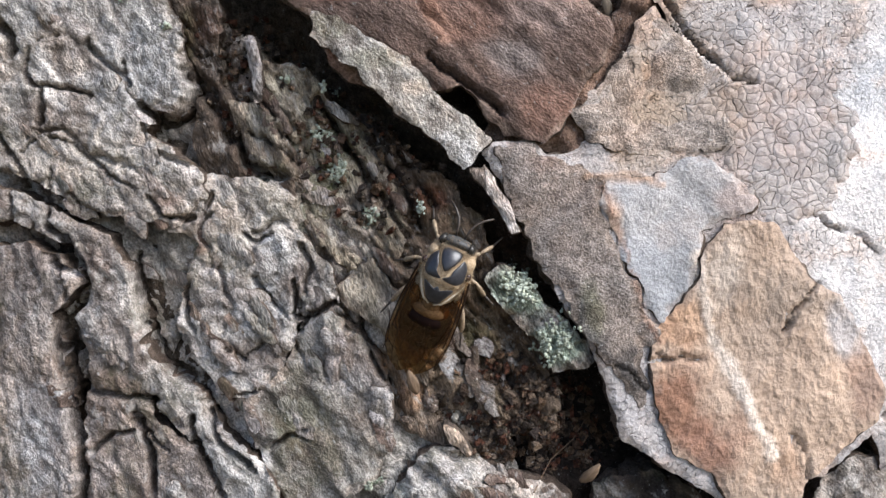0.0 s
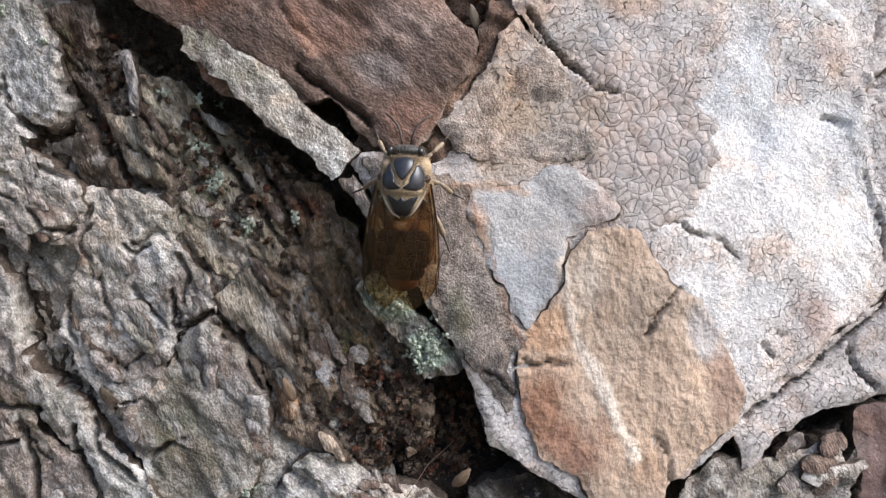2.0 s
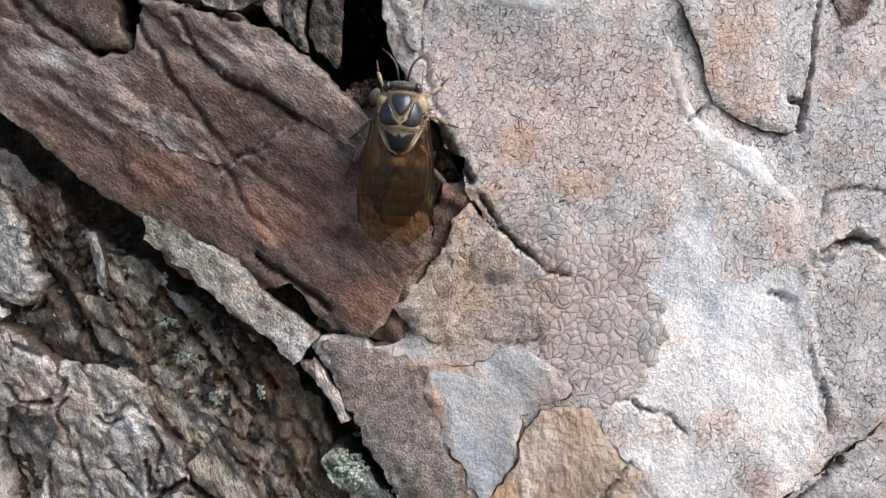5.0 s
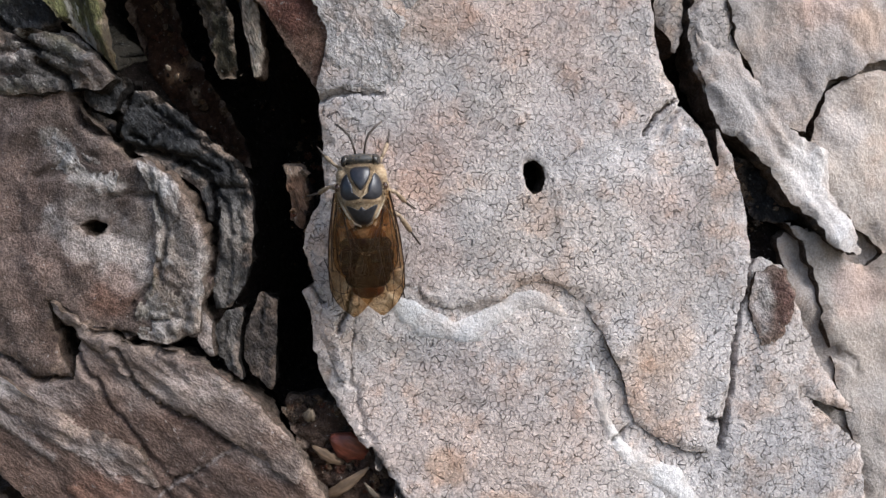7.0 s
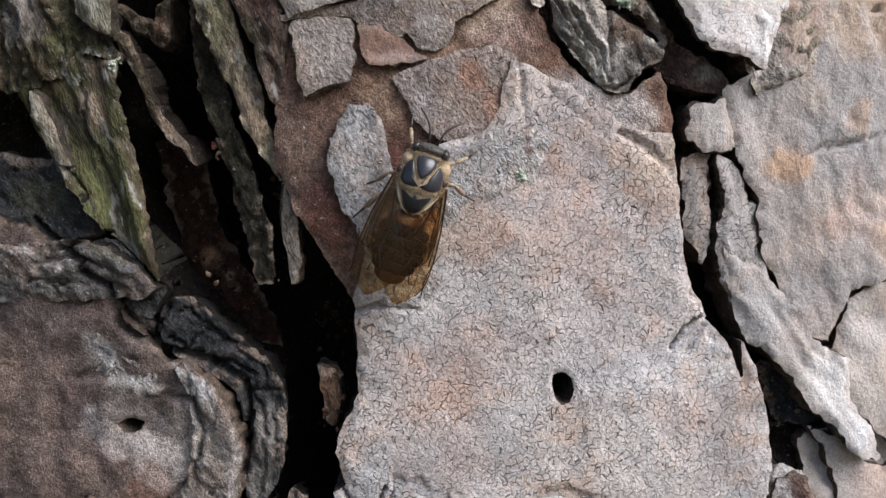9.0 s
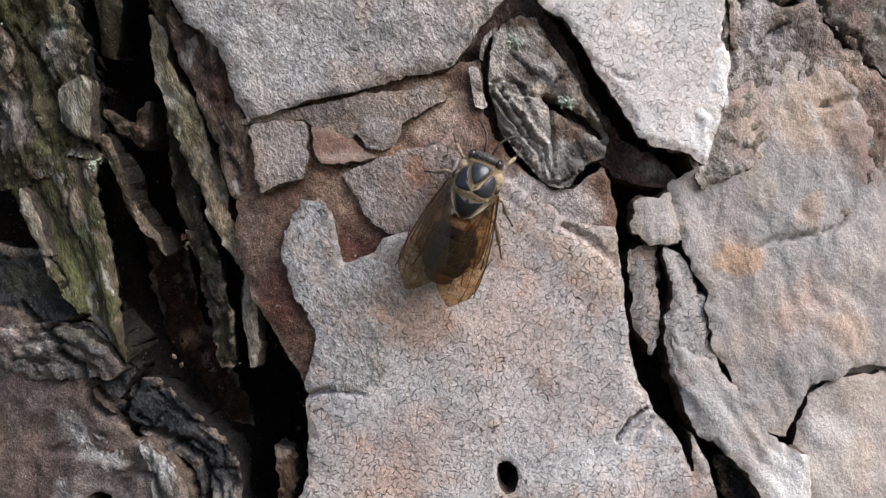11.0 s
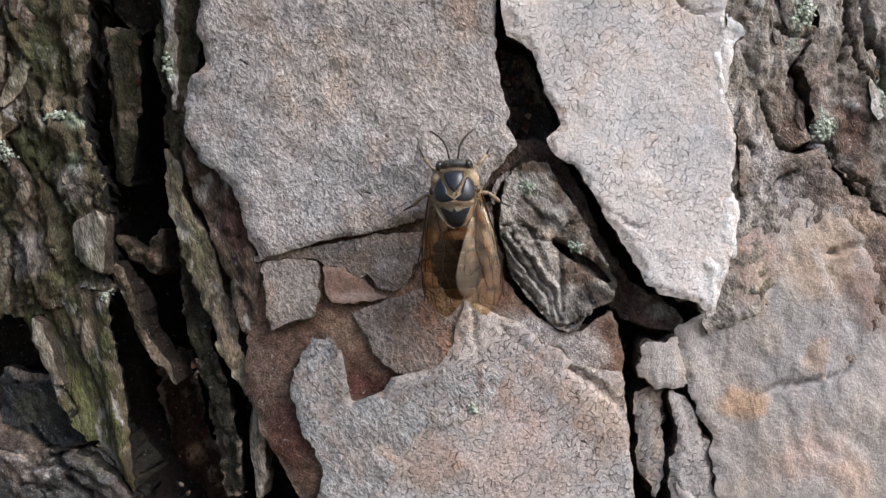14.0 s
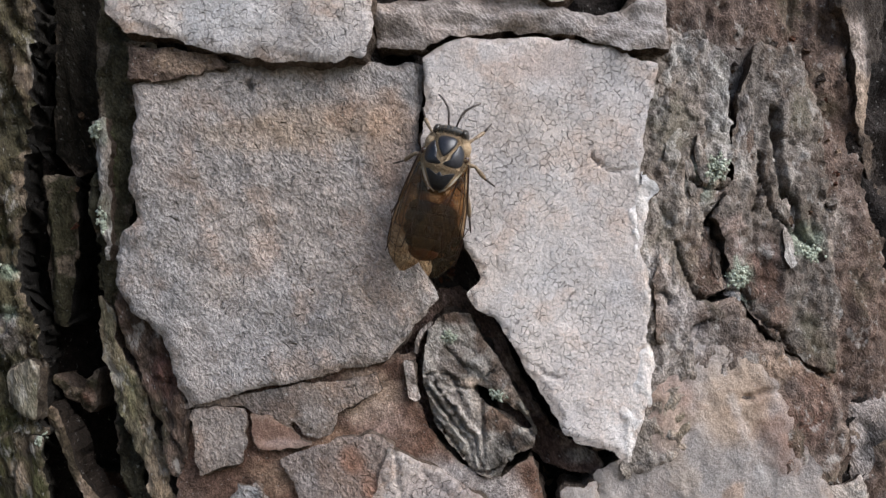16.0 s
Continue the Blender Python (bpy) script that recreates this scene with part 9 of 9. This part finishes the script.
def make_leg(bee, side, root, knee, ankle, toe, thick=1.0):
    """A leg in its own space, its root at the origin."""
    root, knee, ankle, toe = (Vector((side * p[0], p[1], p[2])) for p in (root, knee, ankle, toe))
    bm = bmesh.new()
    k, a, t = knee - root, ankle - root, toe - root
    tube(bm, [(0, 0, 0), k * 0.3, k * 0.7, k], [0.16 * thick, 0.26 * thick, 0.22 * thick, 0.14 * thick])
    leg = part("leg", bm, LEG, bee, "tan jointed leg")
    leg.location = root * MM
    bm = bmesh.new()
    tube(bm, [k, k.lerp(a, 0.4), k.lerp(a, 0.8), a], [0.13 * thick, 0.19 * thick, 0.22 * thick, 0.13 * thick])
    part("tibia", bm, LEG, leg)
    bm = bmesh.new()
    tube(bm, [a, a.lerp(t, 0.5), t, t + (t - a) * 0.15], [0.11, 0.09, 0.075, 0.03])
    part("tarsus", bm, DARK_LEG, leg, "thin dark foot")
    return leg


def make_bee():
    bee = new("bee")
    C = 2.35  # height of the body's axis over the bark
    # thorax
    bm = bmesh.new()
    ball(bm, (0, -0.1, C), (2.0, 2.6, 1.72), seg=28, rings=18)
    for s in (-1, 1):
        ball(bm, (s * 1.42, 1.45, C - 0.15), (0.68, 0.8, 1.0), seg=16, rings=10)
    thorax = part("thorax", bm, FUZZ, bee, "tan fuzzy thorax with black shields")
    raise_ = Matrix.Translation((0, 0, C * MM))
    shapes = [("scutum_shield", [(-0.7, 2.1), (0, 2.2), (0.7, 2.1), (0.82, 1.55), (0.5, 0.8), (0.1, 0.3), (-0.1, 0.3), (-0.5, 0.8), (-0.82, 1.55)])]
    side_shield = [(1.12, 1.6), (1.5, 1.25), (1.78, 0.5), (1.7, -0.1), (1.25, -0.5), (0.55, -0.52), (0.06, -0.38), (0.4, -0.14), (0.6, 0.12), (0.66, 0.6), (0.9, 1.1)]
    shapes += [("scutum_shield", side_shield), ("scutum_shield", [(-x, y) for x, y in side_shield[::-1]])]
    shapes += [("scutellum", [(-1.3, -0.95), (-0.75, -1.12), (-0.3, -1.32), (0, -1.08), (0.3, -1.32), (0.75, -1.12), (1.3, -0.95), (1.0, -1.65), (0.55, -2.4), (0, -2.62), (-0.55, -2.4), (-1.0, -1.65)])]
    for name, outline in shapes:
        bm = shield(outline, 0.12)
        bm.transform(raise_)
        part(name, bm, SHELL, thorax, "glossy black shield")

    for s in (-1, 1):
        bm = bmesh.new()
        tube(bm, [(s * 1.95, 0.1, C + 0.55), (s * 1.72, -0.7, C + 0.85), (s * 1.3, -1.6, C + 0.95), (s * 0.8, -2.4, C + 0.72), (s * 0.2, -2.72, C + 0.5)], [0.09, 0.1, 0.1, 0.09, 0.06], 6)
        part("thorax_ridge", bm, RIDGE, thorax, "pale ridge beside the scutellum")
        bm = bmesh.new()
        ball(bm, (s * 1.9, 0.5, C + 0.75), (0.27, 0.36, 0.24), seg=12, rings=8)
        part("tegula", bm, TEGULA, thorax, "glossy dark brown wing knob")

    def thorax_hair(rng):
        while True:
            th, ph = rng.uniform(0, 2 * math.pi), math.acos(rng.uniform(-0.35, 1))
            n = Vector((math.sin(ph) * math.cos(th), math.sin(ph) * math.sin(th), math.cos(ph)))
            p = Vector((n.x * 1.98, n.y * 2.6 - 0.1, C + n.z * 1.72))
            edge = max(abs(n.x), abs(n.y))
            band = abs(p.y + 0.72) < 0.18 or abs(abs(p.x) - (0.2 + 0.5 * max(0, p.y - 0.2))) < 0.13 and 0.0 < p.y < 1.9
            if band or edge > 0.8 and (p.y > -0.9 or abs(p.x) > 1.45):
                break
        way = (Vector((n.x / 1.98, n.y / 2.6, n.z / 1.72)).normalized() + Vector((rng.gauss(0, 0.3), rng.gauss(-0.25, 0.3), rng.gauss(0, 0.3)))).normalized()
        return p, way, rng.uniform(0.12, 0.3) if band else rng.uniform(0.2, 0.5)
    part("thorax_hair", fur(6000, 3, thorax_hair), FUZZ, thorax, "short tan body hair")
    # head
    bm = bmesh.new()
    ball(bm, (0, 2.72, C - 0.1), (1.48, 0.56, 1.25), seg=24, rings=14)
    head = part("head", bm, HEAD, bee, "broad dark grey head")
    for s in (-1, 1):
        bm = bmesh.new()
        ball(bm, (s * 1.24, 2.66, C - 0.08), (0.4, 0.56, 1.05), pose(0, 0, 0, 0, 0, s * 14), 18, 12)
        part("compound_eye", bm, EYE, head, "dark bulging eye")
        bm = bmesh.new()
        tube(bm, [(s * 0.35, 3.2, C + 0.25), (s * 0.45, 3.7, C + 0.5), (s * 0.55, 4.2, C + 0.45), (s * 0.8, 4.75, C + 0.35), (s * 1.3, 5.3, C + 0.2), (s * 1.9, 5.75, C + 0.0)], [0.09, 0.085, 0.1, 0.105, 0.1, 0.07])
        part("antenna", bm, DARK_LEG, head, "dark jointed antenna")
    for k, (x, y) in enumerate(((-0.22, 2.7), (0.22, 2.7), (0, 2.92))):
        bm = bmesh.new()
        ball(bm, (x, y, C + 1.05), (0.1, 0.1, 0.08), seg=10, rings=6)
        part("ocellus", bm, EYE, head)

    def head_hair(rng):
        x = rng.uniform(-1.4, 1.4)
        y = rng.uniform(-1, 1)
        p = Vector((x, 2.72 + 0.46 * y, C - 0.1 + 1.2 * math.sqrt(max(0.05, 1 - (x / 1.5) ** 2 - (0.46 * y / 0.56) ** 2))))
        return p, Vector((rng.gauss(0, 0.4), rng.gauss(0, 0.4), 1)).normalized(), rng.uniform(0.08, 0.22)
    part("head_hair", fur(260, 4, head_hair), FUZZ, head)

    def collar_hair(rng):
        a = rng.uniform(-0.25, math.pi + 0.25)
        p = Vector((1.6 * math.cos(a), 2.0 + rng.uniform(-0.2, 0.15), C - 0.2 + 1.2 * math.sin(a)))
        return p, Vector((math.cos(a) + rng.gauss(0, 0.3), 0.6 + rng.gauss(0, 0.3), math.sin(a) + rng.gauss(0, 0.3))).normalized(), rng.uniform(0.2, 0.5)
    part("collar_hair", fur(700, 6, collar_hair), FUZZ, thorax, "pale tan collar of hair")
    # abdomen: a waist and overlapping rings, in its own space behind the thorax
    bm = bmesh.new()
    ball(bm, (0, -0.2, 0), (0.9, 0.7, 0.6), seg=14, rings=8)
    abdomen = part("abdomen", bm, AMBER, bee, "dark brown banded abdomen with an amber base")
    for k, (y, r, l) in enumerate(((-0.75, 1.75, 0.8), (-1.6, 2.2, 1.0), (-2.55, 2.35, 1.1), (-3.5, 2.25, 1.1), (-4.4, 1.9, 1.05), (-5.2, 1.4, 0.95))):
        bm = bmesh.new()
        ball(bm, (0, y, -0.2), (r, l, r * 0.6), seg=24, rings=14)
        mat = AMBER if k == 0 else TAIL if k > 4 else ABDOMEN
        part("abdomen_segment", bm, mat, abdomen, "amber abdomen ring" if k == 0 else "red-brown tail ring" if k > 4 else "glossy blackish brown abdomen ring")
    # wings
    fore_veins = [([(0.1, 0.02), (0.22, 0.2), (0.3, 0.42), (0.36, 0.62)], 0.05), ([(0.02, 0.02), (-0.05, 0.25), (-0.1, 0.45), (-0.02, 0.6), (0.1, 0.8)], 0.045),
                  ([(0.3, 0.42), (0.1, 0.46), (-0.1, 0.45), (-0.33, 0.5)], 0.04), ([(0.38, 0.6), (0.2, 0.63), (-0.02, 0.6), (-0.28, 0.68)], 0.035),
                  ([(0.22, 0.2), (0.05, 0.28), (-0.05, 0.25)], 0.035), ([(0.5, 0.5), (0.42, 0.62), (0.4, 0.75), (0.46, 0.86)], 0.045), ([(0.2, 0.63), (0.24, 0.8), (0.2, 0.93)], 0.03), ([(-0.05, 0.25), (-0.2, 0.42), (-0.33, 0.5), (-0.4, 0.66)], 0.035), ([(-0.02, 0.6), (-0.12, 0.75), (-0.1, 0.9)], 0.03), ([(0.1, 0.46), (0.2, 0.63)], 0.03), ([(0.4, 0.75), (0.24, 0.8), (0.1, 0.8)], 0.03)]
    hind_veins = [([(0.1, 0.02), (0.2, 0.3), (0.3, 0.6), (0.28, 0.85)], 0.04), ([(0.0, 0.02), (-0.1, 0.35), (-0.15, 0.7)], 0.035), ([(0.2, 0.3), (-0.1, 0.35)], 0.03)]
    wings = {}
    for s in (-1, 1):
        hind = make_wing("hind_wing", bee, s, 6.6, 2.4, hind_veins, "short clear amber hind wing")
        fore = make_wing("fore_wing", bee, s, 10.3, 4.1, fore_veins, "long smoky amber fore wing")
        wings[s] = (fore, hind)
    legs = []
    for s in (-1, 1):
        legs.append(make_leg(bee, s, (0.9, 1.7, 1.2), (2.0, 2.7, 1.5), (2.7, 3.7, 0.5), (3.1, 4.6, 0.1), 0.9))
        legs.append(make_leg(bee, s, (1.2, 0.4, 1.1), (2.8, 0.3, 1.7), (3.7, -0.4, 0.5), (4.6, -0.8, 0.1)))
        legs.append(make_leg(bee, s, (1.1, -1.2, 1.1), (2.7, -2.4, 1.8), (3.2, -4.0, 0.6), (3.6, -5.2, 0.1), 1.15))
    tagged(bee, "bee with a tan fuzzy thorax and folded smoky amber wings", "insect")
    return bee, abdomen, wings, legs


bee, abdomen, wings, legs = make_bee()

# seconds, x, z and depth in millimetres, heading (degrees clockwise from upright), roll
BEE_WAY = [
(0, -29.31, -53.21, 1.2, 23.3, -6),
    (0.5, -28.27, -51.41, 1, 27.3, -10),
    (1, -26.21, -50.13, 0.4, 22.2, -30),
    (1.5, -23.25, -49.39, 0, 5.4, -22),
    (2, -21.50, -45.00, -0.3, 3.0, -8),
    (2.5, -20.11, -41.84, -0.7, 14.2, -3),
    (3, -19.68, -39.82, -0.6, 7.0, 0),
    (3.2, -19.59, -38.49, -0.6, 4.9, 0),
    (5.3, -17.26, -21.06, -0.5, 4.8, 0),
    (5.5, -16.53, -19.27, -0.5, 0.6, 0),
    (6, -15.23, -13.99, -0.6, -3.6, 0),
    (6.5, -14.13, -6.78, -0.8, -5.3, 0),
    (7, -14.47, -1.07, -0.8, -1.4, 0),
    (7.5, -13.77, 4.09, -0.8, 2.8, 0),
    (8, -14.07, 8.08, -0.8, -1.1, 0),
    (8.5, -14.01, 13.39, -0.8, 7.0, 0),
    (8.7, -13.33, 15.65, -0.8, 15.9, 0),
    (10.8, -5.40, 23.98, -0.6, 24.3, 0),
    (11, -2.78, 25.50, -0.6, 22.5, 0),
    (11.5, -2.15, 29.48, -0.5, 1.3, 0),
    (12, -3.16, 30.95, -0.5, -10.6, 0),
    (12.5, -5.65, 32.54, -0.6, -22.6, 0),
    (13, -4.21, 34.03, -0.8, -22.2, 0),
    (13.5, -5.41, 35.15, -1.2, -15.6, 0),
    (14, -5.40, 37.52, -1.4, -3.8, 0),
    (14.5, -5.39, 39.31, -1.4, 2.6, 0),
    (15, -4.56, 43.90, -1.4, 5.9, 0),
    (15.5, -2.43, 49.37, -1.5, 13.7, 0),
    (16, 0.23, 54.57, -1.6, 12.2, 0),
]


def bee_pose(x, z, d, heading, roll):
    h = radians(heading)
    m = Matrix(((math.cos(h), math.sin(h), 0), (0, 0, -1), (-math.sin(h), math.cos(h), 0))).to_4x4()
    return Matrix.Translation(Vector((x, float(base(x, z)) + d, z)) * MM) @ m @ pose(0, 0, 0, 0, roll, 0)


def wing_pose(side, fore, spread, lift=12, dip=2.0):
    z = 3.15 if fore else 2.95
    return pose(side * 1.8 * MM, (0.15 if fore else -0.5) * MM, z * MM) @ pose(0, 0, 0, 0, 0, side * spread) @ pose(0, 0, 0, dip, side * lift, 0)


# seconds, spread of the left and of the right wings, droop of the right wing's outer rim, dip of both wings' tips and of the right one's alone, in degrees
WING_WAY = [(0, -4, -4, 12, 42, 0), (0.5, -4, -4, 12, 40, 0), (1.0, -3, -3, 12, 30, 0), (1.5, -3, -3, 12, 20, 0), (2.0, -3, -3, 12, 8, 0), (2.5, 0, 0, 12, 5, 0), (3.2, 0, 0, 12, 2, 0), (5.3, -4, -4, 12, 2, 0), (8.7, -3, -4, 12, 2, 0), (10.8, 1, 0, 12, 2, 0), (11.5, -2, 0, 14, 2, 0),
            (12.0, -5, -4, 26, 2, -12), (12.5, -5, -2, 30, 2, -16), (13.0, -5, -1, 30, 2, -16), (13.5, -5, -2, 30, 2, -16), (14.0, -4, -2, 24, 2, -10), (14.5, -3, -2, 16, 2, -4), (15.0, -3, -1, 12, 2, 0), (16.0, -3, -3, 12, 2, 0)]


def motions():
    walk(bee, [(t, bee_pose(*row)) for t, *row in BEE_WAY])
    walk(abdomen, [(t, pose(0, -2.7 * MM, 2.1 * MM, dip, 0, 0)) for t, _, _, _, dip, _ in WING_WAY])
    for s in (-1, 1):
        for fore, wing in zip((True, False), wings[s]):
            walk(wing, [(t, wing_pose(s, fore, (left if s < 0 else right) * (1 if fore else 0.8), droop if s > 0 else 12, 0.5 * dip + (own if s > 0 else 0))) for t, left, right, droop, dip, own in WING_WAY])
    for k, leg in enumerate(legs):
        rest = leg.location.copy()
        side = -1 if k < 3 else 1
        phase = 0 if k in (0, 2, 4) else math.pi
        rows = []
        for n in range(81):
            t = n * 0.2
            a = t * 2 * math.pi * 1.25 + phase
            rows.append((t, Matrix.Translation(rest) @ pose(0, 0, 0, 0, -side * max(0, math.cos(a)) * 7, side * 13 * math.sin(a))))
        walk(leg, rows)


motions()
